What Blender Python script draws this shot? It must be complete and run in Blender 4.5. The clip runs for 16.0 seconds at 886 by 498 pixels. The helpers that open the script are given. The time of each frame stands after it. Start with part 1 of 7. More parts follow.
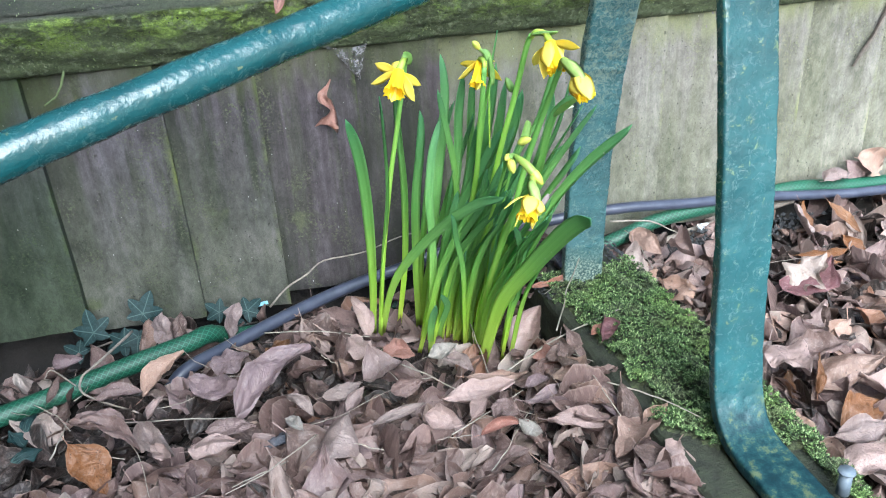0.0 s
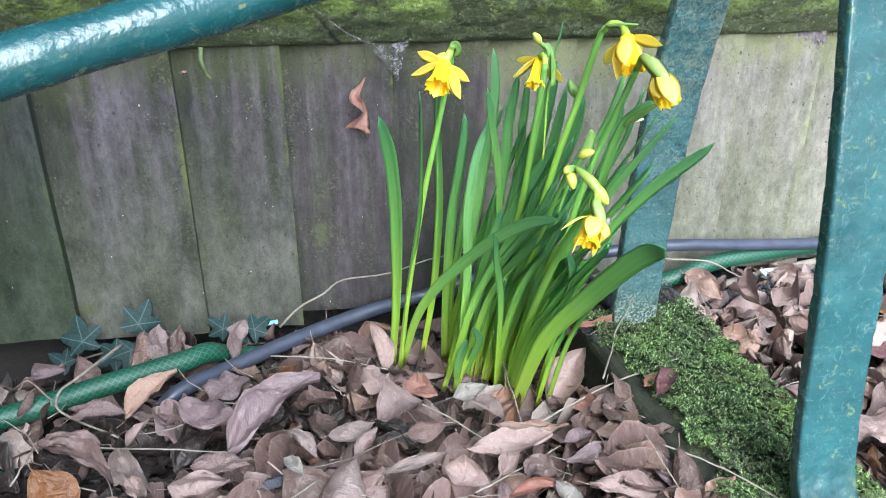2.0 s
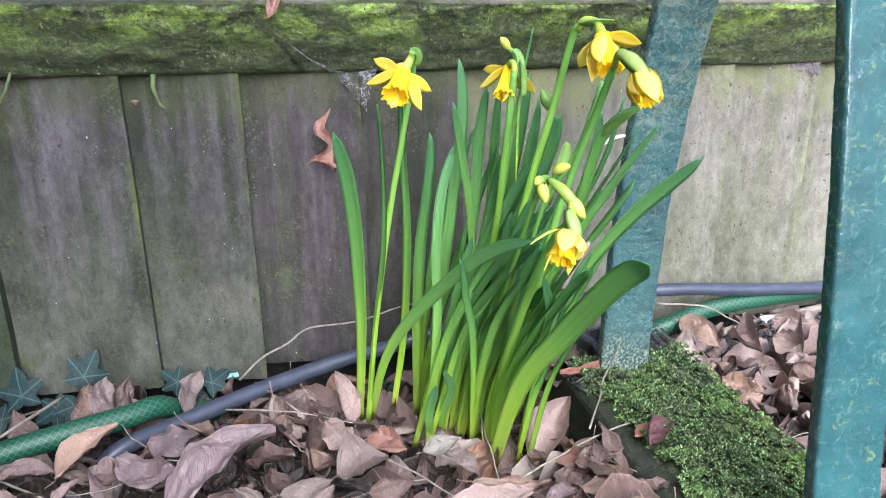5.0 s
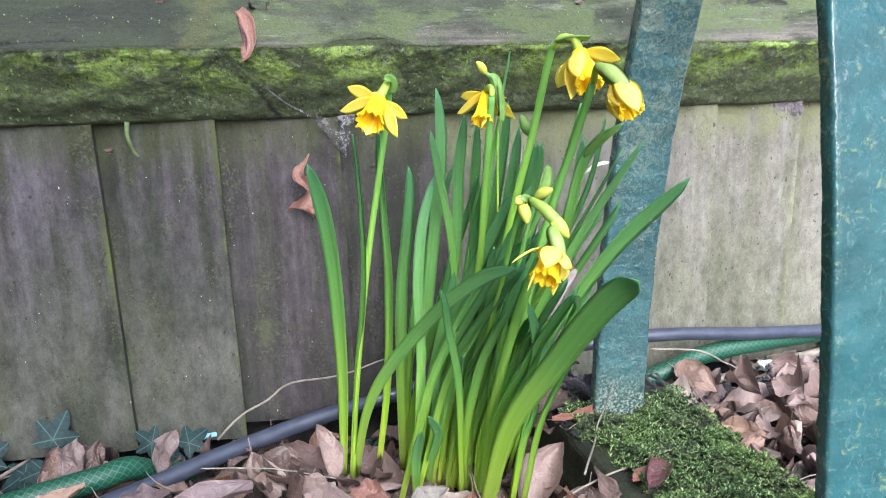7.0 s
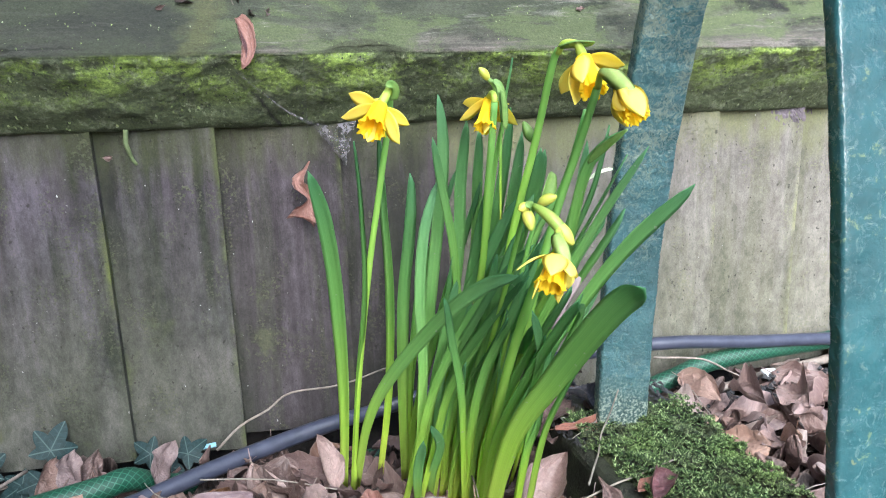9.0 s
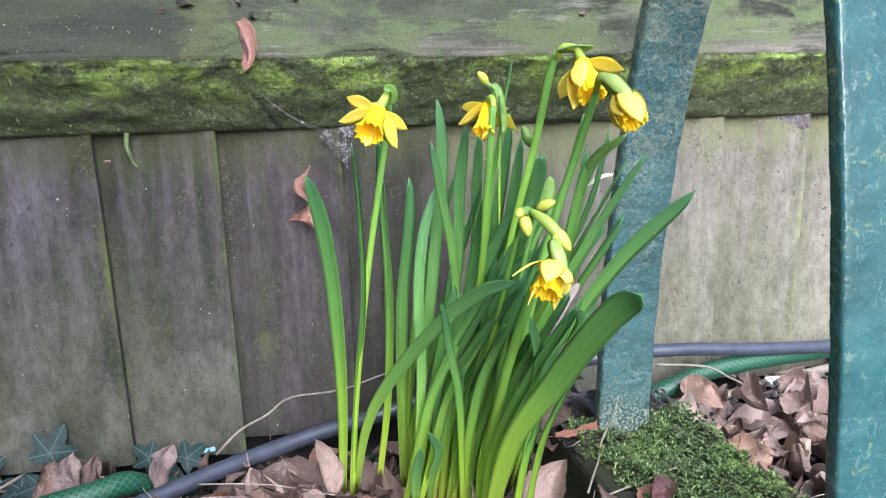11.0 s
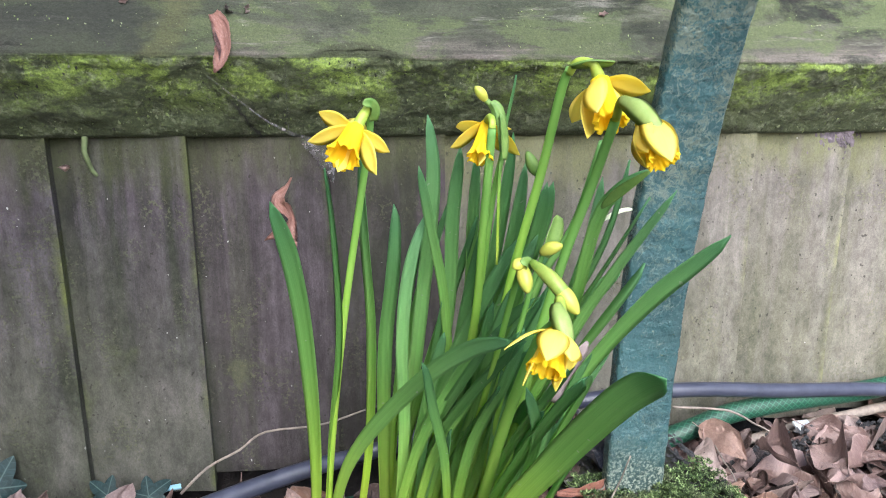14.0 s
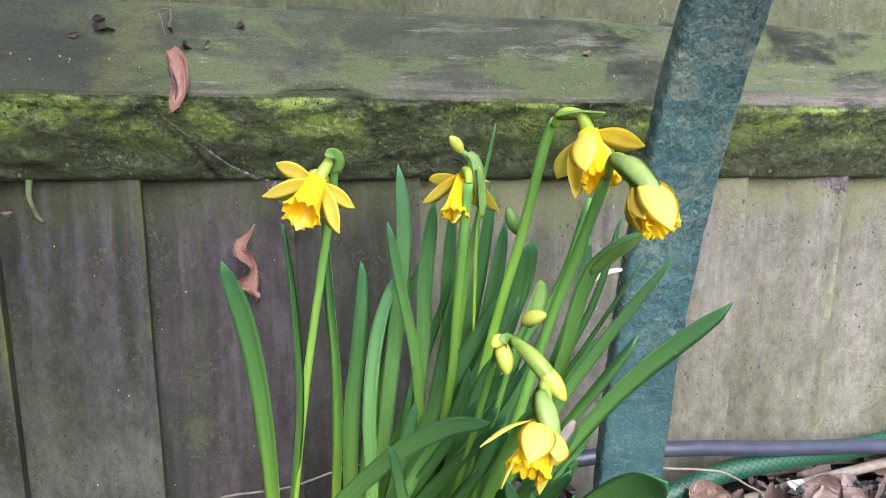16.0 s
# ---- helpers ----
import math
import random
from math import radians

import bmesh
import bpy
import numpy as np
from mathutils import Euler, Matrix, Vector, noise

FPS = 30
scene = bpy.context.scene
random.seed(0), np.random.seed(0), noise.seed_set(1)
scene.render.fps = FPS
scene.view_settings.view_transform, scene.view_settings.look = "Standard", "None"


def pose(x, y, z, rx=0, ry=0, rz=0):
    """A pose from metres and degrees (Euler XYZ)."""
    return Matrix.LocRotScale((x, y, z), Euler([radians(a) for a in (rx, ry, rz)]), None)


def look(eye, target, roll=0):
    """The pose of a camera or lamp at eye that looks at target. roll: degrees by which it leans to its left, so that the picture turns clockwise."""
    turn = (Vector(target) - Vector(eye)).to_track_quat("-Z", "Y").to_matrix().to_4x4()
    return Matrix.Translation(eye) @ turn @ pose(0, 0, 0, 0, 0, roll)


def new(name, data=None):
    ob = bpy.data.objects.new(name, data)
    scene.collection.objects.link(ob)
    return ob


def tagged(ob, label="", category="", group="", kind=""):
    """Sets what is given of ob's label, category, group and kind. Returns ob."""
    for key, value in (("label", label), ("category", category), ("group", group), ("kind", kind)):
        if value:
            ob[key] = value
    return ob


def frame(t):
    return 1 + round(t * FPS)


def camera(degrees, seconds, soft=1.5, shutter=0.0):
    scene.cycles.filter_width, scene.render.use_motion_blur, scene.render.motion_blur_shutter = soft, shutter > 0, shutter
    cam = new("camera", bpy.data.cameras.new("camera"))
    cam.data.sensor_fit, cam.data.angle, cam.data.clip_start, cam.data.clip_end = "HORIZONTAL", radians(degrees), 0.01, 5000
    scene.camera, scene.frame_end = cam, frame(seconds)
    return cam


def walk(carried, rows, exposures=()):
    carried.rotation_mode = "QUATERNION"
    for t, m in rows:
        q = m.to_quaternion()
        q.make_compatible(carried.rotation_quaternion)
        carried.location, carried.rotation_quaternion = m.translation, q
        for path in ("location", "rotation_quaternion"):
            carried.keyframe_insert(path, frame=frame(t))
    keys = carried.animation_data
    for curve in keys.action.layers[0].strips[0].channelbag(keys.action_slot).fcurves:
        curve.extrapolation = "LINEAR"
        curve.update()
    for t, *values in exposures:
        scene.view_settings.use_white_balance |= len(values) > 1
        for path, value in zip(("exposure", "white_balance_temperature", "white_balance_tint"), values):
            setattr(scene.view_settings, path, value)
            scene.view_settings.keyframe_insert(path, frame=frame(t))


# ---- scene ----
cam = camera(54.7, 16.0, 1.0)
PATH = [
    (0, (0.108, 0.004, 0.528), (0.536, 1.71, -0.423), -3.6),
    (0.5, (0.104, 0.025, 0.52), (0.532, 1.732, -0.43), -3.6),
    (1, (0.111, 0.044, 0.505), (0.531, 1.76, -0.433), -2.8),
    (1.5, (0.117, 0.074, 0.482), (0.524, 1.801, -0.442), -1.9),
    (2, (0.12, 0.094, 0.474), (0.502, 1.846, -0.412), -0.4),
    (2.5, (0.13, 0.099, 0.472), (0.518, 1.864, -0.385), 0.1),
    (3, (0.133, 0.106, 0.468), (0.531, 1.879, -0.368), 0.1),
    (3.5, (0.137, 0.118, 0.455), (0.534, 1.899, -0.364), 0.1),
    (4, (0.141, 0.126, 0.445), (0.533, 1.923, -0.341), -0.2),
    (6.3, (0.163, 0.138, 0.386), (0.591, 1.988, -0.241), -1.7),
    (6.5, (0.162, 0.139, 0.384), (0.594, 1.996, -0.22), -1.8),
    (7, (0.162, 0.144, 0.383), (0.599, 2.015, -0.172), -1.9),
    (7.5, (0.161, 0.146, 0.383), (0.601, 2.021, -0.158), -2.0),
    (8, (0.159, 0.148, 0.382), (0.599, 2.023, -0.158), -1.9),
    (8.5, (0.16, 0.15, 0.38), (0.6, 2.025, -0.158), -2.0),
    (9, (0.161, 0.15, 0.381), (0.603, 2.026, -0.155), -2.0),
    (11.5, (0.17, 0.154, 0.38), (0.587, 2.038, -0.144), -1.9),
    (12, (0.173, 0.158, 0.381), (0.584, 2.041, -0.154), -2.0),
    (12.5, (0.179, 0.16, 0.376), (0.593, 2.038, -0.173), -2.0),
    (13, (0.183, 0.194, 0.378), (0.588, 2.074, -0.17), -1.7),
    (13.5, (0.191, 0.21, 0.381), (0.578, 2.093, -0.17), -0.9),
    (14, (0.201, 0.233, 0.387), (0.594, 2.115, -0.163), -0.4),
    (14.5, (0.206, 0.252, 0.386), (0.61, 2.141, -0.133), -0.1),
    (15, (0.21, 0.261, 0.383), (0.631, 2.152, -0.111), -0.0),
    (15.5, (0.211, 0.279, 0.39), (0.641, 2.171, -0.097), -0.1),
    (16, (0.215, 0.278, 0.392), (0.657, 2.168, -0.095), 0.2),
]
walk(cam, [(t, look(eye, target, roll)) for t, eye, target, roll in PATH],
     [(0, 1.85, 5780, 3), (2, 1.88, 5820, 5), (3.2, 1.89, 5910, 8), (6.3, 1.82, 6000, 10), (12.5, 1.72, 6130, 13), (14, 1.62, 6240, 14), (16, 1.53, 6250, 14)])

# ---- light ----
world = bpy.data.worlds.new("overcast_sky")
scene.world = world
world.use_nodes = True
wn = world.node_tree
sky = wn.nodes.new("ShaderNodeTexSky")
sky.sky_type = "NISHITA"
sky.sun_disc = False
sky.sun_elevation = radians(36)
sky.sun_rotation = radians(194)
sky.dust_density = 4.0
wn.links.new(sky.outputs[0], wn.nodes["Background"].inputs[0])
wn.nodes["Background"].inputs[1].default_value = 0.12
sun = new("sun", bpy.data.lights.new("sun", "SUN"))
sun.data.energy = 4.7
sun.data.angle = radians(62)
sun.data.color = (0.95, 0.99, 0.99)
sun.matrix_world = look((-0.40, -1.60, 1.25), (0, 0, 0))

# ---- material helpers ----


def material(name, rough=0.6, metal=0.0):
    m = bpy.data.materials.new(name)
    m.use_nodes = True
    nt = m.node_tree
    b = nt.nodes["Principled BSDF"]
    b.inputs["Roughness"].default_value = rough
    b.inputs["Metallic"].default_value = metal
    return m, nt, b


def node(nt, kind, **inputs):
    n = nt.nodes.new(kind)
    for k, v in inputs.items():
        n.inputs[k.replace("_", " ")].default_value = v
    return n


def coords(nt, scale=(1, 1, 1), space="Object"):
    t = nt.nodes.new("ShaderNodeTexCoord")
    mp = nt.nodes.new("ShaderNodeMapping")
    mp.inputs["Scale"].default_value = scale
    nt.links.new(t.outputs[space], mp.inputs["Vector"])
    return mp.outputs[0]


def noise_of(nt, vec, scale, detail=6.0, rough=0.6, distort=0.0):
    n = node(nt, "ShaderNodeTexNoise", Scale=scale, Detail=detail, Roughness=rough, Distortion=distort)
    nt.links.new(vec, n.inputs["Vector"])
    return n.outputs["Fac"]


def ramp(nt, fac, *stops):
    r = nt.nodes.new("ShaderNodeValToRGB")
    while len(r.color_ramp.elements) < len(stops):
        r.color_ramp.elements.new(0.5)
    for e, (p, c) in zip(r.color_ramp.elements, stops):
        e.position = p
        e.color = (*c, 1) if isinstance(c, tuple) else (c, c, c, 1)
    nt.links.new(fac, r.inputs[0])
    return r.outputs[0]


def blend(nt, fac, a, b, how="MIX"):
    n = nt.nodes.new("ShaderNodeMix")
    n.data_type = "RGBA"
    n.blend_type = how
    for sock, v in ((n.inputs[0], fac), (n.inputs[6], a), (n.inputs[7], b)):
        if isinstance(v, (float, int)):
            sock.default_value = v
        elif isinstance(v, tuple):
            sock.default_value = (*v, 1)
        else:
            nt.links.new(v, sock)
    return n.outputs[2]


def calc(nt, op, a, b=0.0):
    n = nt.nodes.new("ShaderNodeMath")
    n.operation = op
    for sock, v in zip(n.inputs, (a, b)):
        if isinstance(v, (float, int)):
            sock.default_value = v
        else:
            nt.links.new(v, sock)
    return n.outputs[0]


def bump(nt, b, height, strength=0.5, distance=0.002, base=None):
    n = node(nt, "ShaderNodeBump", Strength=strength, Distance=distance)
    nt.links.new(height, n.inputs["Height"])
    if base:
        nt.links.new(base, n.inputs["Normal"])
    nt.links.new(n.outputs[0], b.inputs["Normal"])
    return n.outputs[0]


def thin(m, nt, b, colour, amount):
    """Lets light through a thin blade, petal or leaf."""
    tr = nt.nodes.new("ShaderNodeBsdfTranslucent")
    mix = nt.nodes.new("ShaderNodeMixShader")
    mix.inputs[0].default_value = amount
    nt.links.new(colour, tr.inputs["Color"])
    nt.links.new(b.outputs[0], mix.inputs[1])
    nt.links.new(tr.outputs[0], mix.inputs[2])
    nt.links.new(mix.outputs[0], nt.nodes["Material Output"].inputs["Surface"])


def info_random(nt):
    return nt.nodes.new("ShaderNodeObjectInfo").outputs["Random"]


def island_random(nt):
    return nt.nodes.new("ShaderNodeNewGeometry").outputs["Random Per Island"]


# ---- materials ----


def fence_wood(name, tones, damp_lap_tone, green_tones, amounts):
    """Weathered board: tones of bare wood, the damp bands and painted lap shade, the algae film; amounts of bands,
    film, low film and bloom.
    """
    m, nt, b = material(name, 0.82)
    b.inputs["Specular IOR Level"].default_value = 0.3
    r = info_random(nt)
    shift = nt.nodes.new("ShaderNodeCombineXYZ")
    nt.links.new(calc(nt, "MULTIPLY", r, 37.0), shift.inputs[0])
    nt.links.new(calc(nt, "MULTIPLY", r, 91.0), shift.inputs[2])
    place = coords(nt)
    add = nt.nodes.new("ShaderNodeVectorMath")
    nt.links.new(place, add.inputs[0])
    nt.links.new(shift.outputs[0], add.inputs[1])

    def scaled(s):
        v = nt.nodes.new("ShaderNodeVectorMath")
        v.operation = "MULTIPLY"
        nt.links.new(add.outputs[0], v.inputs[0])
        v.inputs[1].default_value = s
        return v.outputs[0]

    bands_much, film_much, low_much, bloom_much, drip_much = amounts
    film = tuple(0.85 * p + 0.36 * q for p, q in zip(tones[2], green_tones[2]))
    uv = nt.nodes.new("ShaderNodeTexCoord").outputs["UV"]
    sep = nt.nodes.new("ShaderNodeSeparateXYZ")
    nt.links.new(uv, sep.inputs[0])
    grain = noise_of(nt, scaled((75, 75, 4.0)), 1.6, 8, 0.7, 0.4)
    fine = noise_of(nt, scaled((1, 1, 0.8)), 300, 5, 0.7)
    grit = noise_of(nt, scaled((1, 1, 0.7)), 900, 3, 0.6)
    wood = ramp(nt, grain, (0.30, tones[0]), (0.50, tones[1]), (0.72, tones[2]))
    wood = blend(nt, calc(nt, "MULTIPLY", r, 0.7), wood, blend(nt, 0.5, wood, tones[3]))
    # pale bloom in long soft patches
    bloom = ramp(nt, noise_of(nt, scaled((24, 24, 4.5)), 1.0, 7, 0.66, 0.4), (0.47, 0.0), (0.60, bloom_much))
    wood = blend(nt, bloom, wood, tones[2])
    # damp bands that run down the board, with soft wandering sides
    bands = noise_of(nt, scaled((34, 34, 3.4)), 1.0, 4, 0.55, 0.6)
    ragged = calc(nt, "ADD", bands, calc(nt, "MULTIPLY", calc(nt, "SUBTRACT", noise_of(nt, scaled((1, 1, 0.6)), 60, 8, 0.75), 0.5), 0.34))
    wood = blend(nt, ramp(nt, ragged, (0.41, bands_much), (0.52, 0.0)), wood, blend(nt, 0.45, damp_lap_tone, green_tones[0]))
    # algae along the lapped edge, with the neighbour's shade painted in
    lap_shade = calc(nt, "ADD", sep.outputs[0], calc(nt, "MULTIPLY", calc(nt, "SUBTRACT", noise_of(nt, scaled((14, 14, 7)), 1.0, 5, 0.65), 0.5), 0.8))
    wood = blend(nt, ramp(nt, lap_shade, (0.16, bands_much), (0.40, 0.0)), wood, blend(nt, fine, damp_lap_tone, green_tones[0]))
    # algae film: streaks, thicker near the ground, its paleness standing in for light there
    green = ramp(nt, fine, (0.32, green_tones[0]), (0.68, green_tones[1]))
    streak = noise_of(nt, scaled((40, 40, 2.6)), 1.0, 6, 0.62, 0.5)
    wood = blend(nt, ramp(nt, streak, (0.50, 0.0), (0.60, film_much)), wood, green)
    at = nt.nodes.new("ShaderNodeSeparateXYZ")
    nt.links.new(place, at.inputs[0])
    cloud = noise_of(nt, scaled((16, 16, 9)), 1.0, 6, 0.65)
    wet = calc(nt, "ADD", at.outputs[2], calc(nt, "MULTIPLY", calc(nt, "SUBTRACT", cloud, 0.5), 0.22))
    wood = blend(nt, ramp(nt, wet, (0.06, low_much), (0.24, 0.0)), wood, blend(nt, ramp(nt, cloud, (0.36, 0.0), (0.60, 1.0)), green, film))
    spotty = ramp(nt, noise_of(nt, scaled((1, 1, 1)), 21, 3, 0.5), (0.66, 0.0), (0.74, 0.6))
    wood = blend(nt, calc(nt, "MULTIPLY", spotty, ramp(nt, wet, (0.02, 1.0), (0.15, 0.25))), wood, blend(nt, fine, green_tones[1], green_tones[2]))
    # bright algae on the sawn edge
    rim = calc(nt, "MULTIPLY", ramp(nt, sep.outputs[0], (0.955, 0.0), (0.99, 1.0)), ramp(nt, noise_of(nt, scaled((10, 10, 14)), 1.0, 6, 0.7), (0.48, 0.0), (0.66, 0.7)))
    wood = blend(nt, rim, wood, green_tones[2])
    # dark green band on the boards just above the rail, fading upwards
    above_rail = calc(nt, "ADD", at.outputs[2], calc(nt, "MULTIPLY", calc(nt, "SUBTRACT", cloud, 0.5), 0.05))
    wood = blend(nt, ramp(nt, above_rail, (0.375, 0.0), (0.395, 0.9), (0.44, 0.75), (0.60, 0.0)), wood, blend(nt, fine, (0.030, 0.034, 0.018), (0.085, 0.095, 0.050)))
    # mottled bloom a few millimetres across, pale on dark
    mottle = noise_of(nt, scaled((1, 1, 0.55)), 85, 9, 0.78, 0.3)
    wood = blend(nt, 0.62, wood, blend(nt, ramp(nt, mottle, (0.36, 0.0), (0.64, 1.0)), (0.45, 0.47, 0.44), (1.55, 1.53, 1.58)), "MULTIPLY")
    # algae that drips off the rail
    drip = calc(nt, "ADD", at.outputs[2], calc(nt, "MULTIPLY", calc(nt, "SUBTRACT", noise_of(nt, scaled((30, 30, 10)), 1.0, 6, 0.65), 0.5), 0.16))
    under = calc(nt, "MULTIPLY", ramp(nt, drip, (0.235, 0.0), (0.275, drip_much)), ramp(nt, at.outputs[2], (0.30, 1.0), (0.32, 0.0)))
    wood = blend(nt, under, wood, blend(nt, fine, green_tones[1], green_tones[2]))
    # rough lichen patches and pin-head dirt
    crumb = calc(nt, "MULTIPLY", ramp(nt, noise_of(nt, scaled((1, 1, 0.6)), 26, 5, 0.65), (0.50, 0.0), (0.60, 1.0)), ramp(nt, noise_of(nt, scaled((1, 1, 1)), 330, 5, 0.7), (0.52, 0.0), (0.60, 0.75)))
    wood = blend(nt, crumb, wood, blend(nt, 0.5, tones[2], green_tones[2]))
    pin = ramp(nt, noise_of(nt, scaled((1, 1, 0.8)), 240, 2, 0.5), (0.27, 0.75), (0.32, 0.0))
    wood = blend(nt, pin, wood, (0.02, 0.02, 0.016))
    wood = blend(nt, 0.34, wood, blend(nt, ramp(nt, grit, (0.3, 0.0), (0.7, 1.0)), (0.5, 0.5, 0.5), (1.5, 1.5, 1.5)), "MULTIPLY")
    nt.links.new(wood, b.inputs["Base Color"])
    h = calc(nt, "ADD", calc(nt, "MULTIPLY", grain, 0.30), calc(nt, "ADD", calc(nt, "MULTIPLY", fine, 0.45), calc(nt, "MULTIPLY", grit, 0.12)))
    h = calc(nt, "ADD", h, calc(nt, "MULTIPLY", crumb, 0.6))
    bump(nt, b, h, 0.7, 0.0022)
    return m


def rail_wood():
    m, nt, b = material("mossy_rail_wood", 0.88)
    c = coords(nt)
    fine = noise_of(nt, c, 320, 6, 0.7)
    lump = noise_of(nt, c, 70, 6, 0.65, 0.3)
    patch = noise_of(nt, coords(nt, (11, 16, 16)), 1.0, 5, 0.62)
    large = noise_of(nt, coords(nt, (24, 32, 32)), 1.0, 7, 0.7)
    grain = noise_of(nt, coords(nt, (5, 90, 90)), 1.4, 6, 0.65)
    uv = nt.nodes.new("ShaderNodeTexCoord").outputs["UV"]
    sep = nt.nodes.new("ShaderNodeSeparateXYZ")
    nt.links.new(uv, sep.inputs[0])
    # lower face: black-green algae with bright moss along its upper half
    algae = blend(nt, fine, (0.021, 0.030, 0.014), (0.100, 0.126, 0.053))
    moss = ramp(nt, fine, (0.3, (0.115, 0.178, 0.030)), (0.7, (0.330, 0.465, 0.090)))
    band = ramp(nt, sep.outputs[1], (0.26, 0.0), (0.44, 1.0), (0.60, 1.0), (0.66, 0.0))
    hot = ramp(nt, noise_of(nt, coords(nt, (20, 30, 30)), 1.0, 8, 0.74), (0.47, 0.0), (0.57, 0.85))
    low = blend(nt, calc(nt, "MULTIPLY", band, hot), algae, moss)
    low = blend(nt, ramp(nt, lump, (0.37, 0.6), (0.45, 0.0)), low, (0.020, 0.022, 0.014))
    low = blend(nt, ramp(nt, noise_of(nt, c, 130, 6, 0.7), (0.54, 0.0), (0.60, 0.5)), low, (0.17, 0.19, 0.12))
    # upper face: grey wood under smears of algae, bare and streaked near the ridge
    smear = noise_of(nt, coords(nt, (15, 38, 38)), 1.0, 9, 0.7, 0.25)
    tone = noise_of(nt, coords(nt, (5, 12, 12)), 1.0, 3, 0.5)
    film = ramp(nt, smear, (0.38, (0.004, 0.004, 0.003)), (0.45, (0.011, 0.015, 0.008)), (0.50, (0.029, 0.035, 0.019)), (0.55, (0.051, 0.057, 0.037)), (0.60, (0.064, 0.065, 0.051)), (0.66, (0.021, 0.029, 0.008)))
    film = blend(nt, ramp(nt, tone, (0.44, 0.7), (0.52, 0.0)), film, blend(nt, fine, (0.012, 0.016, 0.010), (0.055, 0.066, 0.040)))
    wood = ramp(nt, grain, (0.3, (0.045, 0.040, 0.035)), (0.55, (0.120, 0.105, 0.095)), (0.75, (0.230, 0.198, 0.180)))
    ridge = calc(nt, "MULTIPLY", ramp(nt, sep.outputs[1], (0.60, 0.3), (0.64, 1.0), (0.80, 0.0)), ramp(nt, calc(nt, "ADD", patch, calc(nt, "MULTIPLY", grain, 0.25)), (0.56, 0.0), (0.68, 0.95)))
    high = blend(nt, ridge, film, wood)
    at = nt.nodes.new("ShaderNodeSeparateXYZ")
    nt.links.new(c, at.inputs[0])
    # broad green and black-wet patches, and chalky smears along the grain
    sheet = calc(nt, "ADD", noise_of(nt, coords(nt, (9, 22, 22)), 1.0, 7, 0.68, 0.5), calc(nt, "MULTIPLY", calc(nt, "SUBTRACT", large, 0.5), 0.22))
    high = blend(nt, ramp(nt, sheet, (0.50, 0.0), (0.57, 0.8)), high, blend(nt, fine, (0.032, 0.046, 0.014), (0.090, 0.116, 0.050)))
    high = blend(nt, ramp(nt, sheet, (0.37, 0.8), (0.44, 0.0)), high, blend(nt, fine, (0.005, 0.007, 0.005), (0.026, 0.030, 0.020)))
    chalk = noise_of(nt, coords(nt, (13, 120, 120)), 1.0, 8, 0.74, 0.3)
    high = blend(nt, calc(nt, "MULTIPLY", ramp(nt, chalk, (0.55, 0.0), (0.64, 0.7)), ramp(nt, patch, (0.42, 0.0), (0.55, 1.0))), high, (0.135, 0.132, 0.118))
    # green-brown run of algae down the upper face
    from_run = calc(nt, "SUBTRACT", calc(nt, "SUBTRACT", at.outputs[0], 0.118), calc(nt, "MULTIPLY", calc(nt, "SUBTRACT", at.outputs[1], 0.866), 0.55))
    run = ramp(nt, calc(nt, "ADD", calc(nt, "MULTIPLY", calc(nt, "ABSOLUTE", calc(nt, "SUBTRACT", from_run, 0.014)), 20.0), calc(nt, "MULTIPLY", calc(nt, "SUBTRACT", lump, 0.5), 1.1)), (0.06, 0.6), (0.36, 0.0))
    # upper face darkens towards the left end, on both sides of the run
    left_dark = ramp(nt, calc(nt, "ADD", at.outputs[0], calc(nt, "MULTIPLY", calc(nt, "SUBTRACT", smear, 0.5), 0.22)), (0.10, 0.8), (0.19, 0.0))
    high = blend(nt, left_dark, high, blend(nt, fine, (0.006, 0.008, 0.006), (0.034, 0.038, 0.028)))
    high = blend(nt, run, high, blend(nt, grain, (0.036, 0.043, 0.014), (0.090, 0.094, 0.038)))
    col = blend(nt, ramp(nt, sep.outputs[1], (0.60, 0.0), (0.64, 1.0)), low, high)
    # raw dark wood where a long chip has broken off the ridge
    chip_at = calc(nt, "MULTIPLY", calc(nt, "SUBTRACT", at.outputs[0], 0.271), 26.0)
    chip_up = calc(nt, "MULTIPLY", calc(nt, "SUBTRACT", sep.outputs[1], 0.645), 13.0)
    chip_edge = calc(nt, "ADD", calc(nt, "ADD", calc(nt, "MULTIPLY", chip_at, chip_at), calc(nt, "MULTIPLY", chip_up, chip_up)), calc(nt, "MULTIPLY", calc(nt, "SUBTRACT", large, 0.5), 1.6))
    col = blend(nt, ramp(nt, chip_edge, (0.75, 0.85), (1.0, 0.0)), col, blend(nt, fine, (0.010, 0.014, 0.007), (0.060, 0.068, 0.036)))
    # crack that runs down from the strand of web
    off_crack = calc(nt, "SUBTRACT", calc(nt, "SUBTRACT", at.outputs[0], 0.176), calc(nt, "MULTIPLY", calc(nt, "SUBTRACT", 0.325, at.outputs[2]), 0.62))
    off_crack = calc(nt, "ABSOLUTE", calc(nt, "ADD", off_crack, calc(nt, "MULTIPLY", calc(nt, "SUBTRACT", lump, 0.5), 0.022)))
    crack = calc(nt, "MULTIPLY", ramp(nt, off_crack, (0.0006, 1.0), (0.0022, 0.0)), ramp(nt, sep.outputs[1], (0.30, 1.0), (0.42, 0.0)))
    col = blend(nt, crack, col, (0.006, 0.006, 0.005))
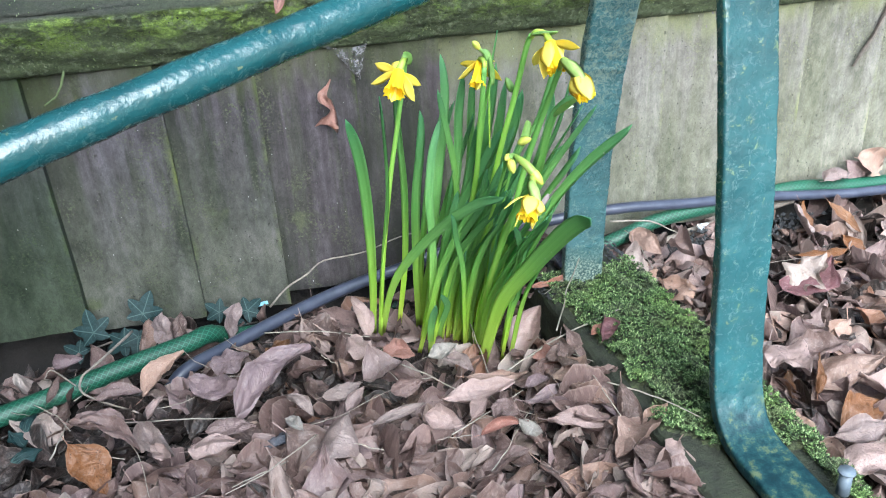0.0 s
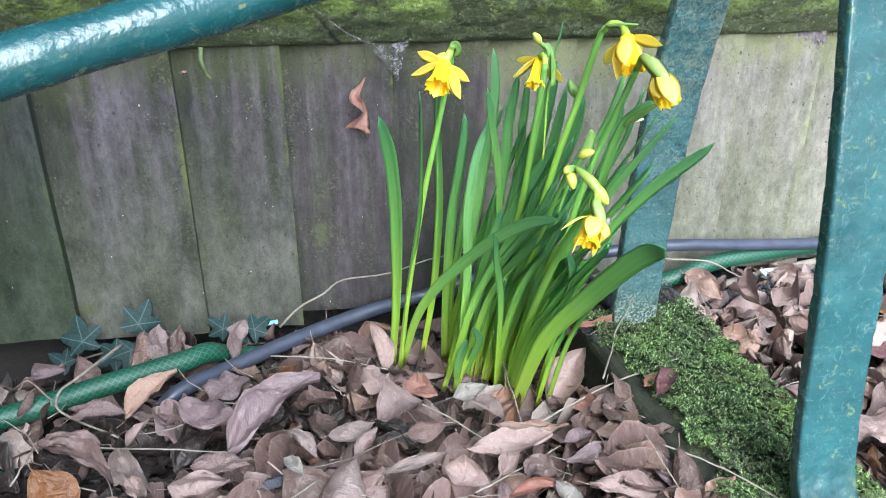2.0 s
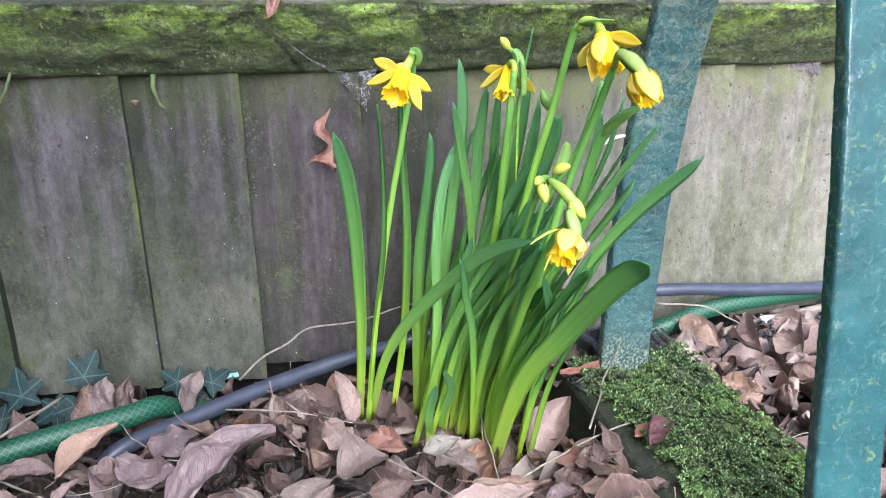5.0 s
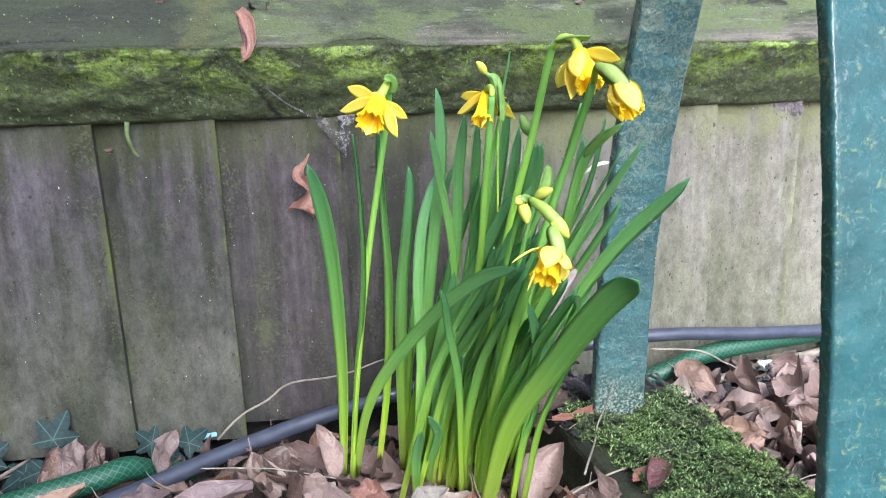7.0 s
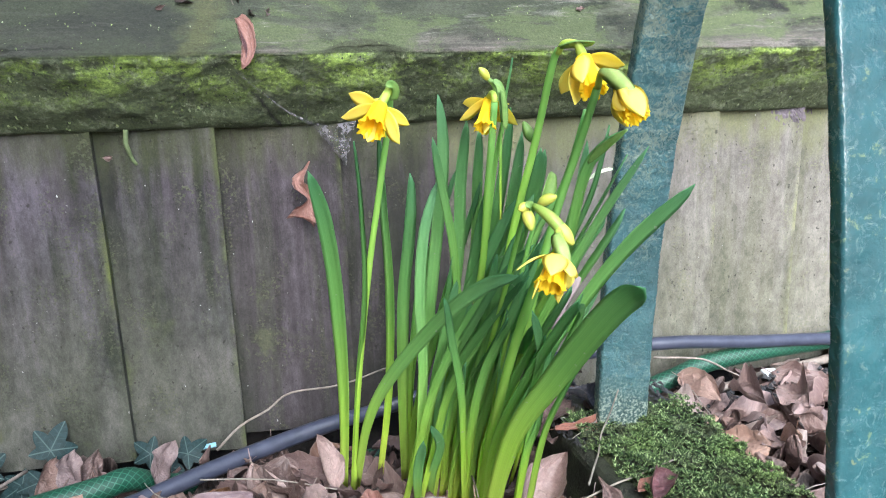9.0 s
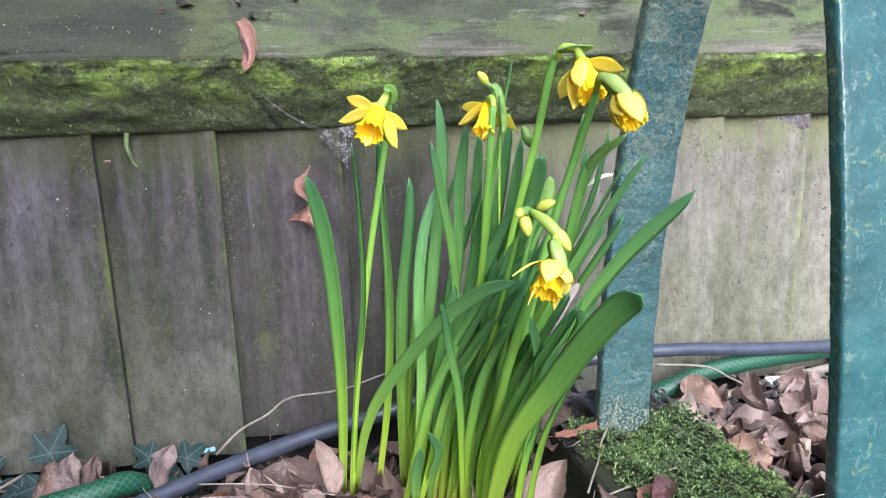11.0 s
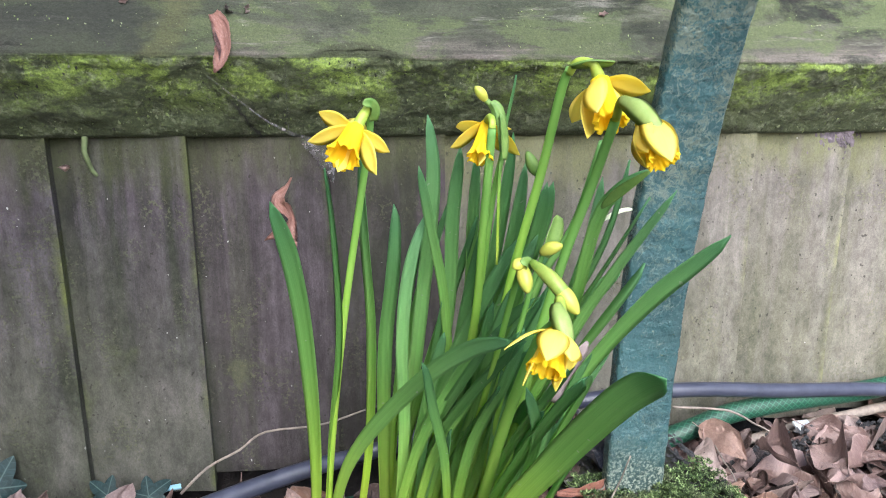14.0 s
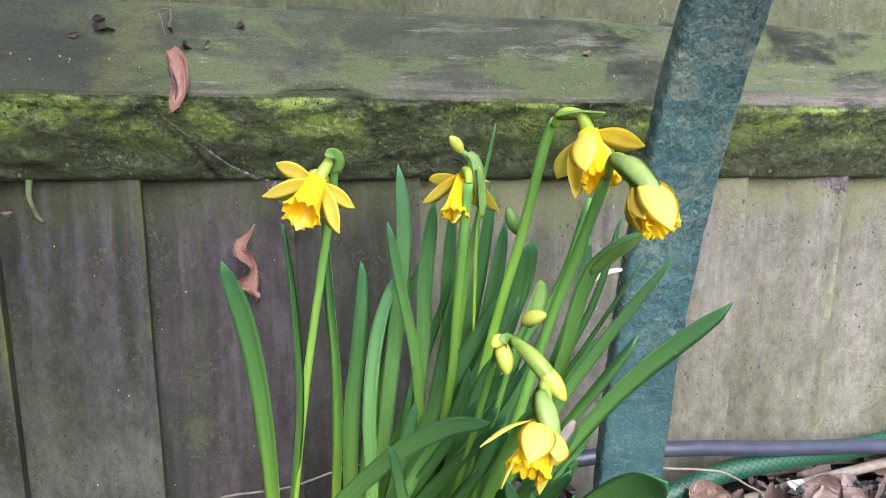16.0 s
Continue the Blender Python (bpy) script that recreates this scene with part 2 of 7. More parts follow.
    # long split along the ridge
    wander = calc(nt, "MULTIPLY", calc(nt, "ADD", calc(nt, "MULTIPLY", calc(nt, "SINE", calc(nt, "MULTIPLY", at.outputs[0], 40.0)), 0.8), 26.3), 1 / 39)
    gap = calc(nt, "ABSOLUTE", calc(nt, "SUBTRACT", sep.outputs[1], calc(nt, "ADD", wander, calc(nt, "MULTIPLY", calc(nt, "SUBTRACT", lump, 0.5), 0.05))))
    col = blend(nt, calc(nt, "MULTIPLY", ramp(nt, gap, (0.003, 0.9), (0.009, 0.0)), ramp(nt, at.outputs[0], (0.04, 1.0), (0.062, 0.0))), col, (0.008, 0.009, 0.006))
    col = blend(nt, 0.5, col, blend(nt, ramp(nt, noise_of(nt, c, 800, 3, 0.6), (0.3, 0.0), (0.7, 1.0)), (0.35, 0.35, 0.35), (1.6, 1.6, 1.6)), "MULTIPLY")
    nt.links.new(col, b.inputs["Base Color"])
    grit = noise_of(nt, c, 850, 4, 0.65)
    crust = node(nt, "ShaderNodeTexVoronoi", Scale=210.0)
    nt.links.new(c, crust.inputs["Vector"])
    h = calc(nt, "ADD", calc(nt, "ADD", lump, calc(nt, "MULTIPLY", fine, 0.6)), calc(nt, "ADD", calc(nt, "MULTIPLY", grit, 0.3), calc(nt, "MULTIPLY", crust.outputs["Distance"], 0.35)))
    rough_low = calc(nt, "MULTIPLY", h, ramp(nt, sep.outputs[1], (0.60, 1.0), (0.66, 0.45)))
    bump(nt, b, rough_low, 1.0, 0.005)
    return m


def paint(name, lichen, grime=None, deep=1.0, dusty=0.14, lumps=85, relief=0.75, pale=False, flecks=False):
    m, nt, b = material(name, 0.22)
    c = coords(nt)
    sep = nt.nodes.new("ShaderNodeSeparateXYZ")
    nt.links.new(c, sep.inputs[0])
    lump = noise_of(nt, c, lumps, 3, 0.5)
    pit = noise_of(nt, c, 260, 3, 0.55)
    fine = noise_of(nt, c, 520, 5, 0.7)
    tone = noise_of(nt, c, 26, 5, 0.65)
    col = ramp(nt, tone, (0.3, (0.048 * dusty * deep, 0.048 * deep, 0.056 * deep)), (0.7, (0.090 * dusty * deep, 0.090 * deep, 0.102 * deep)))
    dirt = noise_of(nt, c, 130, 9, 0.82, 0.8)
    if lichen > 0.05:
        # lichen grows thickest well above the ground
        dirt = calc(nt, "ADD", dirt, calc(nt, "MULTIPLY", calc(nt, "SUBTRACT", sep.outputs[2], 0.24), 0.7))
        dirt = calc(nt, "ADD", dirt, calc(nt, "MULTIPLY", calc(nt, "SUBTRACT", noise_of(nt, c, 24, 3, 0.6), 0.5), 0.35))
    if lichen > 0.05:
        thread = calc(nt, "ABSOLUTE", calc(nt, "SUBTRACT", noise_of(nt, c, 150, 5, 0.6, 0.6), 0.5))
        dirt = calc(nt, "SUBTRACT", dirt, calc(nt, "MULTIPLY", ramp(nt, thread, (0.0, 0.0), (0.06, 1.0)), 0.16))
    scale = blend(nt, fine, (0.08, 0.12, 0.10), (0.36, 0.40, 0.31))
    col = blend(nt, ramp(nt, dirt, (0.60 - lichen, 0.0), (0.72 - lichen, 0.75)), col, scale)
    dust = 0.34 if lichen > 0.05 else 0.08
    col = blend(nt, calc(nt, "MULTIPLY", ramp(nt, noise_of(nt, c, 40, 5, 0.7), (0.35, 0.3), (0.65, 1.0)), dust), col, (0.12, 0.17, 0.165))
    chip = ramp(nt, noise_of(nt, c, 135, 4, 0.6), (0.68, 0.0), (0.72, 0.7))
    col = blend(nt, chip, col, (0.16, 0.18, 0.10))
    if flecks:
        worn = ramp(nt, noise_of(nt, c, 105, 5, 0.7, 0.5), (0.60, 0.0), (0.66, 0.5))
        col = blend(nt, worn, col, (0.20, 0.25, 0.12))
    rust = ramp(nt, noise_of(nt, c, 60, 6, 0.7), (0.66, 0.0), (0.72, 0.8))
    col = blend(nt, calc(nt, "MULTIPLY", rust, 0.8 if lichen > 0.05 else 0.25), col, (0.035, 0.022, 0.014))
    gloss = ramp(nt, dirt, (0.52 - lichen, 0.20), (0.76 - lichen, 0.55))
    if grime:
        low = calc(nt, "ADD", calc(nt, "MULTIPLY", sep.outputs[2], 5.0), calc(nt, "MULTIPLY", noise_of(nt, c, 45, 6, 0.7), 0.35))
        mud = ramp(nt, low, (grime[0], 0.95), (grime[1], 0.0))
        crust = ramp(nt, noise_of(nt, c, 85, 6, 0.72), (0.42, (0.003, 0.020, 0.028)), (0.54, (0.012, 0.045, 0.050)), (0.62, (0.070, 0.092, 0.050)), (0.75, (0.085, 0.105, 0.06)))
        if pale:
            crust = ramp(nt, noise_of(nt, c, 480, 5, 0.7), (0.40, (0.020, 0.050, 0.050)), (0.50, (0.075, 0.110, 0.095)), (0.58, (0.30, 0.34, 0.28)))
        col = blend(nt, mud, col, crust)
        gloss = blend(nt, mud, gloss, (0.62, 0.62, 0.62))
        nt.links.new(ramp(nt, mud, (0.0, 0.5), (1.0, 0.22)), b.inputs["Specular IOR Level"])
    nt.links.new(col, b.inputs["Base Color"])
    nt.links.new(gloss, b.inputs["Roughness"])
    h = calc(nt, "ADD", calc(nt, "ADD", lump, calc(nt, "MULTIPLY", pit, 0.35)), calc(nt, "MULTIPLY", fine, 0.06))
    if lichen > 0.05:
        h = calc(nt, "ADD", h, calc(nt, "MULTIPLY", noise_of(nt, c, 260, 5, 0.7), 0.35))
    bump(nt, b, h, relief, 0.0036)
    return m


def dead_leaf(name, stops, by_object):
    m, nt, b = material(name, 0.45)
    b.inputs["Specular IOR Level"].default_value = 0.5
    r = info_random(nt) if by_object else island_random(nt)
    col = ramp(nt, r, *stops)
    uv = nt.nodes.new("ShaderNodeTexCoord").outputs["UV"]
    sep = nt.nodes.new("ShaderNodeSeparateXYZ")
    nt.links.new(uv, sep.inputs[0])
    place = nt.nodes.new("ShaderNodeCombineXYZ")
    nt.links.new(calc(nt, "ADD", sep.outputs[0], calc(nt, "MULTIPLY", r, 57.0)), place.inputs[0])
    nt.links.new(calc(nt, "ADD", calc(nt, "MULTIPLY", sep.outputs[1], 0.55), calc(nt, "MULTIPLY", r, 113.0)), place.inputs[1])
    c = place.outputs[0]
    blot = noise_of(nt, c, 3.4, 5, 0.65)
    fold = noise_of(nt, c, 6.5, 4, 0.6, 0.7)
    crumple = noise_of(nt, c, 19, 4, 0.6, 0.4)
    fine = noise_of(nt, c, 62, 3, 0.6)
    off = calc(nt, "ABSOLUTE", calc(nt, "SUBTRACT", sep.outputs[1], 0.5))
    run = calc(nt, "ADD", calc(nt, "SUBTRACT", sep.outputs[0], calc(nt, "MULTIPLY", off, 0.6)), calc(nt, "MULTIPLY", fold, 0.10))
    rib = calc(nt, "SINE", calc(nt, "MULTIPLY", run, 68.0))
    side = ramp(nt, rib, (0.93, 0.0), (1.0, 0.7))
    mid = ramp(nt, off, (0.0, 1.0), (0.03, 0.0))
    vein = calc(nt, "MAXIMUM", side, mid)
    col = blend(nt, ramp(nt, blot, (0.52, 0.0), (0.74, 0.45)), col, (0.11, 0.062, 0.050))
    col = blend(nt, ramp(nt, crumple, (0.5, 0.0), (0.75, 0.2)), col, (0.62, 0.50, 0.46))
    col = blend(nt, calc(nt, "MULTIPLY", vein, 0.20), col, (0.15, 0.085, 0.065))
    col = blend(nt, calc(nt, "MULTIPLY", ramp(nt, off, (0.48, 0.0), (0.5, 1.0)), 0.16), col, (0.6, 0.49, 0.44))
    dots = node(nt, "ShaderNodeTexVoronoi", Scale=15.0)
    nt.links.new(c, dots.inputs["Vector"])
    some = ramp(nt, calc(nt, "FRACT", calc(nt, "MULTIPLY", r, 9.7)), (0.72, 0.0), (0.78, 0.85))
    col = blend(nt, calc(nt, "MULTIPLY", ramp(nt, dots.outputs["Distance"], (0.10, 1.0), (0.16, 0.0)), some), col, (0.03, 0.018, 0.015))
    col = blend(nt, 0.22, col, blend(nt, ramp(nt, fine, (0.3, 0.0), (0.7, 1.0)), (0.45, 0.43, 0.42), (1.5, 1.47, 1.45)), "MULTIPLY")
    nt.links.new(col, b.inputs["Base Color"])
    nt.links.new(ramp(nt, fold, (0.35, 0.36), (0.65, 0.62)), b.inputs["Roughness"])
    h = calc(nt, "ADD", calc(nt, "MULTIPLY", fold, 1.0), calc(nt, "ADD", calc(nt, "MULTIPLY", crumple, 0.22), calc(nt, "SUBTRACT", calc(nt, "MULTIPLY", fine, 0.06), calc(nt, "MULTIPLY", vein, 0.05))))
    bump(nt, b, h, 0.85, 0.0038)
    thin(m, nt, b, col, 0.12)
    return m


def blade_green():
    m, nt, b = material("daffodil_leaf_green", 0.42)
    b.inputs["Specular IOR Level"].default_value = 0.3
    uv = nt.nodes.new("ShaderNodeTexCoord").outputs["UV"]
    sep = nt.nodes.new("ShaderNodeSeparateXYZ")
    nt.links.new(uv, sep.inputs[0])
    along = ramp(nt, sep.outputs[0], (0.0, (0.86, 0.95, 0.16)), (0.17, (0.62, 0.88, 0.11)), (0.45, (0.33, 0.64, 0.155)), (1.0, (0.135, 0.345, 0.170)))
    stripe = node(nt, "ShaderNodeTexNoise", Scale=1.0, Detail=3.0)
    mp = nt.nodes.new("ShaderNodeMapping")
    mp.inputs["Scale"].default_value = (1.2, 26, 1)
    nt.links.new(uv, mp.inputs["Vector"])
    nt.links.new(mp.outputs[0], stripe.inputs["Vector"])
    col = blend(nt, 0.75, along, blend(nt, stripe.outputs["Fac"], (0.42, 0.48, 0.42), (1.5, 1.45, 1.5)), "MULTIPLY")
    who = info_random(nt)
    col = blend(nt, calc(nt, "MULTIPLY", who, 0.38), col, (0.045, 0.22, 0.065))
    col = blend(nt, ramp(nt, calc(nt, "FRACT", calc(nt, "MULTIPLY", who, 5.7)), (0.65, 0.0), (1.0, 0.3)), col, (0.30, 0.60, 0.34))
    speck = ramp(nt, noise_of(nt, coords(nt), 300, 1, 0.3), (0.77, 0.0), (0.79, 0.5))
    col = blend(nt, speck, col, (0.5, 0.55, 0.45))
    nt.links.new(col, b.inputs["Base Color"])
    bump(nt, b, stripe.outputs["Fac"], 0.6, 0.0012)
    thin(m, nt, b, col, 0.5)
    return m


def petal_yellow(name, root, tip, deep):
    m, nt, b = material(name, 0.5)
    b.inputs["Specular IOR Level"].default_value = 0.25
    uv = nt.nodes.new("ShaderNodeTexCoord").outputs["UV"]
    sep = nt.nodes.new("ShaderNodeSeparateXYZ")
    nt.links.new(uv, sep.inputs[0])
    mp = nt.nodes.new("ShaderNodeMapping")
    mp.inputs["Scale"].default_value = (1.5, 22, 1)
    nt.links.new(uv, mp.inputs["Vector"])
    line = noise_of(nt, mp.outputs[0], 1.0, 4, 0.6)
    col = ramp(nt, sep.outputs[0], (0.0, root), (0.5, tip), (1.0, tip))
    col = blend(nt, ramp(nt, line, (0.4, 0.0), (0.75, 0.4)), col, deep)
    nt.links.new(col, b.inputs["Base Color"])
    bump(nt, b, line, 0.4, 0.0008)
    thin(m, nt, b, col, 0.5)
    return m


def plain(name, a, c, rough, scale, relief=0.4, depth=0.001, through_light=0.0):
    m, nt, b = material(name, rough)
    v = coords(nt)
    n1 = noise_of(nt, v, scale, 6, 0.65)
    n2 = noise_of(nt, v, scale * 6, 3, 0.6)
    col = blend(nt, ramp(nt, n1, (0.3, 0.0), (0.7, 1.0)), a, c)
    nt.links.new(col, b.inputs["Base Color"])
    bump(nt, b, calc(nt, "ADD", n1, calc(nt, "MULTIPLY", n2, 0.4)), relief, depth)
    if through_light:
        thin(m, nt, b, col, through_light)
    return m


def braided_hose():
    m, nt, b = material("green_braided_hose", 0.5)
    uv = nt.nodes.new("ShaderNodeTexCoord").outputs["UV"]
    sep = nt.nodes.new("ShaderNodeSeparateXYZ")
    nt.links.new(uv, sep.inputs[0])
    lines = []
    for sign in (1.0, -1.0):
        w = calc(nt, "ADD", calc(nt, "MULTIPLY", sep.outputs[0], 150.0), calc(nt, "MULTIPLY", sep.outputs[1], 10.0 * sign))
        lines.append(ramp(nt, calc(nt, "ABSOLUTE", calc(nt, "SUBTRACT", calc(nt, "FRACT", w), 0.5)), (0.0, 1.0), (0.14, 0.0)))
    net = calc(nt, "MAXIMUM", *lines)
    grime = noise_of(nt, coords(nt), 45, 5, 0.65)
    col = blend(nt, calc(nt, "MULTIPLY", net, 0.8), (0.002, 0.042, 0.023), (0.042, 0.150, 0.096))
    col = blend(nt, ramp(nt, grime, (0.5, 0.0), (0.75, 0.5)), col, (0.03, 0.06, 0.04))
    nt.links.new(col, b.inputs["Base Color"])
    bump(nt, b, net, 0.2, 0.0006)
    return m


def moss_green():
    m, nt, b = material("beam_moss", 0.8)
    r = island_random(nt)
    c = coords(nt)
    col = ramp(nt, r, (0.0, (0.012, 0.024, 0.010)), (0.35, (0.040, 0.078, 0.023)), (0.7, (0.116, 0.194, 0.059)), (1.0, (0.414, 0.538, 0.250)))
    patch = noise_of(nt, c, 30, 4, 0.6)
    col = blend(nt, ramp(nt, patch, (0.48, 0.0), (0.62, 0.7)), col, blend(nt, r, (0.024, 0.028, 0.017), (0.142, 0.149, 0.090)))
    col = blend(nt, ramp(nt, noise_of(nt, c, 17, 3, 0.5), (0.52, 0.0), (0.68, 0.5)), col, blend(nt, r, (0.065, 0.127, 0.022), (0.319, 0.483, 0.108)))
    nt.links.new(col, b.inputs["Base Color"])
    thin(m, nt, b, col, 0.2)
    return m


def ivy_green():
    m, nt, b = material("ivy_leaf", 0.6)
    b.inputs["Specular IOR Level"].default_value = 0.2
    uv = nt.nodes.new("ShaderNodeTexCoord").outputs["UV"]
    sep = nt.nodes.new("ShaderNodeSeparateXYZ")
    nt.links.new(uv, sep.inputs[0])
    a = calc(nt, "FRACT", calc(nt, "MULTIPLY", sep.outputs[1], 5.0))
    d = calc(nt, "ABSOLUTE", calc(nt, "SUBTRACT", a, 0.5))
    run = calc(nt, "ADD", calc(nt, "SUBTRACT", sep.outputs[0], calc(nt, "MULTIPLY", d, 0.5)), 0.0)
    branch = calc(nt, "ABSOLUTE", calc(nt, "SUBTRACT", calc(nt, "FRACT", calc(nt, "MULTIPLY", run, 4.5)), 0.5))
    vein = calc(nt, "MAXIMUM", ramp(nt, calc(nt, "MULTIPLY", d, sep.outputs[0]), (0.0, 1.0), (0.030, 0.0)), ramp(nt, branch, (0.0, 0.22), (0.10, 0.0)))
    col = ramp(nt, noise_of(nt, coords(nt, space="Generated"), 5, 4, 0.6), (0.3, (0.005, 0.015, 0.015)), (0.7, (0.013, 0.032, 0.034)))
    col = blend(nt, calc(nt, "MULTIPLY", vein, 0.6), col, (0.085, 0.130, 0.122))
    nt.links.new(col, b.inputs["Base Color"])
    bump(nt, b, vein, 0.3, 0.0008)
    return m


BROWNS = ((0.0, (0.075, 0.047, 0.041)), (0.14, (0.141, 0.088, 0.081)), (0.3, (0.095, 0.061, 0.055)), (0.42, (0.186, 0.115, 0.092)), (0.55, (0.180, 0.124, 0.126)), (0.68, (0.112, 0.070, 0.063)), (0.8, (0.226, 0.152, 0.143)), (0.88, (0.275, 0.206, 0.184)), (0.95, (0.294, 0.238, 0.218)), (1.0, (0.200, 0.092, 0.054)))
# near-black, so that the under-layer paints in shade between the dry leaves
DAMP_SHADED = ((0.0, (0.012, 0.008, 0.007)), (0.4, (0.026, 0.018, 0.018)), (0.7, (0.016, 0.011, 0.010)), (1.0, (0.034, 0.026, 0.025)))
FENCE = fence_wood("weathered_fence_wood", ((0.028, 0.025, 0.029), (0.048, 0.041, 0.049), (0.082, 0.073, 0.087), (0.050, 0.039, 0.045)), (0.013, 0.012, 0.011), ((0.018, 0.021, 0.014), (0.037, 0.044, 0.026), (0.084, 0.107, 0.021)), (0.85, 0.5, 0.75, 0.7, 0.35))
# left-end boards: damp and greener, with the dimmer light there put in the tones
FENCE_DAMP_SHADED = fence_wood("damp_shaded_fence_wood", ((0.015, 0.017, 0.016), (0.025, 0.027, 0.026), (0.043, 0.048, 0.046), (0.027, 0.026, 0.024)), (0.007, 0.008, 0.006), ((0.009, 0.014, 0.007), (0.020, 0.029, 0.014), (0.045, 0.071, 0.011)), (0.85, 0.5, 0.8, 0.45, 0.5))
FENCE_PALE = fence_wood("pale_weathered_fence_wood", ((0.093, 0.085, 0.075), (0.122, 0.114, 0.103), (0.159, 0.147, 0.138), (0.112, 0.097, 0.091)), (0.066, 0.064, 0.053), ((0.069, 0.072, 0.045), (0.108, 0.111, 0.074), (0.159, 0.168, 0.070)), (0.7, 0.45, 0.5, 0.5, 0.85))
FENCE_BROWN = fence_wood("brown_weathered_fence_wood", ((0.026, 0.021, 0.024), (0.043, 0.036, 0.041), (0.078, 0.064, 0.076), (0.048, 0.034, 0.039)), (0.015, 0.014, 0.013), ((0.021, 0.025, 0.015), (0.046, 0.050, 0.031), (0.109, 0.129, 0.044)), (0.85, 0.5, 0.12, 0.7, 0.4))
RAIL = rail_wood()
PAINT = paint("teal_bench_paint", 0.02, None, 0.72, 0.10, 48, 0.38)
PAINT_LICHEN = paint("teal_paint_with_lichen", 0.15, (0.46, 0.70), 1.55, 0.34, 90, 0.7, True)
PAINT_LEG = paint("teal_paint_with_grimy_foot", 0.02, (0.52, 0.66), 1.08, 0.26, 60, 0.42, flecks=True)
LEAF_OB, LEAF_MANY = dead_leaf("dead_leaf", BROWNS, True), dead_leaf("dead_leaf_litter", BROWNS, False)
LEAF_DAMP_SHADED = dead_leaf("damp_leaf_with_gap_shade", DAMP_SHADED, False)
LEAF_ORANGE = dead_leaf("orange_dead_leaf", ((0.0, (0.163, 0.058, 0.015)), (1.0, (0.136, 0.065, 0.030))), True)
LEAF_RUSSET = dead_leaf("russet_dead_leaf", ((0.0, (0.294, 0.123, 0.090)), (1.0, (0.245, 0.114, 0.095))), True)
LEAF_TAN = dead_leaf("tan_dead_leaf", ((0.0, (0.311, 0.191, 0.142)), (1.0, (0.277, 0.182, 0.152))), True)
LEAF_COPPER = dead_leaf("copper_dead_leaf", ((0.0, (0.253, 0.123, 0.098)), (1.0, (0.228, 0.110, 0.090))), True)
LEAF_PURPLE = dead_leaf("purple_dead_leaf", ((0.0, (0.117, 0.050, 0.059)), (1.0, (0.135, 0.054, 0.062))), True)
LEAF_PALE = dead_leaf("pale_dead_leaf", ((0.0, (0.201, 0.156, 0.144)), (1.0, (0.183, 0.132, 0.129))), True)
LEAF_CREAM = dead_leaf("cream_dead_leaf", ((0.0, (0.253, 0.230, 0.210)), (1.0, (0.204, 0.184, 0.172))), True)
LEAF_PINK = dead_leaf("pink_dead_leaf", ((0.0, (0.293, 0.205, 0.189)), (1.0, (0.252, 0.177, 0.168))), True)
LEAF_LILAC = dead_leaf("lilac_dead_leaf", ((0.0, (0.172, 0.120, 0.130)), (1.0, (0.125, 0.087, 0.095))), True)
LEAF_DARK = dead_leaf("slate_dead_leaf", ((0.0, (0.05, 0.055, 0.075)), (1.0, (0.05, 0.055, 0.075))), True)
BLADE = blade_green()
PETAL = petal_yellow("daffodil_petal", (1.0, 0.84, 0.10), (1.0, 0.90, 0.22), (1.0, 0.82, 0.12))
CORONA = petal_yellow("daffodil_corona", (1.0, 0.86, 0.045), (1.0, 0.79, 0.03), (1.0, 0.70, 0.018))
SPATHE_PALE = plain("pale_green_sheath", (0.25, 0.39, 0.09), (0.40, 0.52, 0.18), 0.42, 130, 0.4, 0.0006, 0.4)
NECK = plain("flower_neck_green", (0.30, 0.46, 0.07), (0.46, 0.58, 0.10), 0.45, 130, 0.3, 0.0005, 0.25)
WITHERED = plain("withered_leaf_tip", (0.40, 0.46, 0.30), (0.62, 0.66, 0.52), 0.6, 150, 0.3, 0.0005, 0.25)
SPATHE = plain("spathe_green", (0.085, 0.20, 0.040), (0.20, 0.32, 0.085), 0.5, 120, 0.4, 0.0006, 0.2)
PAPERY = plain("papery_sheath", (0.239, 0.182, 0.182), (0.342, 0.287, 0.290), 0.7, 150, 0.4, 0.0005, 0.25)
BUD_GREEN = plain("bud_sheath_green", (0.18, 0.32, 0.05), (0.36, 0.44, 0.10), 0.45, 140, 0.4, 0.0005, 0.25)
BUD = plain("bud_yellow_green", (0.60, 0.58, 0.10), (0.34, 0.46, 0.08), 0.42, 110, 0.3, 0.0005, 0.25)


def open_ground():
    m, nt, b = material("soil_and_bounce_ground", 0.95)
    v = coords(nt)
    at = nt.nodes.new("ShaderNodeSeparateXYZ")
    nt.links.new(v, at.inputs[0])
    n1, n2 = noise_of(nt, v, 60, 6, 0.65), noise_of(nt, v, 3, 5, 0.6)
    soil = blend(nt, n1, (0.005, 0.004, 0.003), (0.017, 0.012, 0.010))
    # pale ground out of view, added to bounce light onto fence and leg
    dry = blend(nt, ramp(nt, n2, (0.3, 0.0), (0.7, 1.0)), (0.19, 0.17, 0.14), (0.34, 0.31, 0.27))
    edge = calc(nt, "ADD", at.outputs[1], calc(nt, "MULTIPLY", calc(nt, "SUBTRACT", n2, 0.5), 0.3))
    nt.links.new(blend(nt, ramp(nt, calc(nt, "MULTIPLY", edge, -1.0), (0.15, 0.0), (0.45, 1.0)), soil, dry), b.inputs["Base Color"])
    bump(nt, b, n1, 0.9, 0.006)
    return m


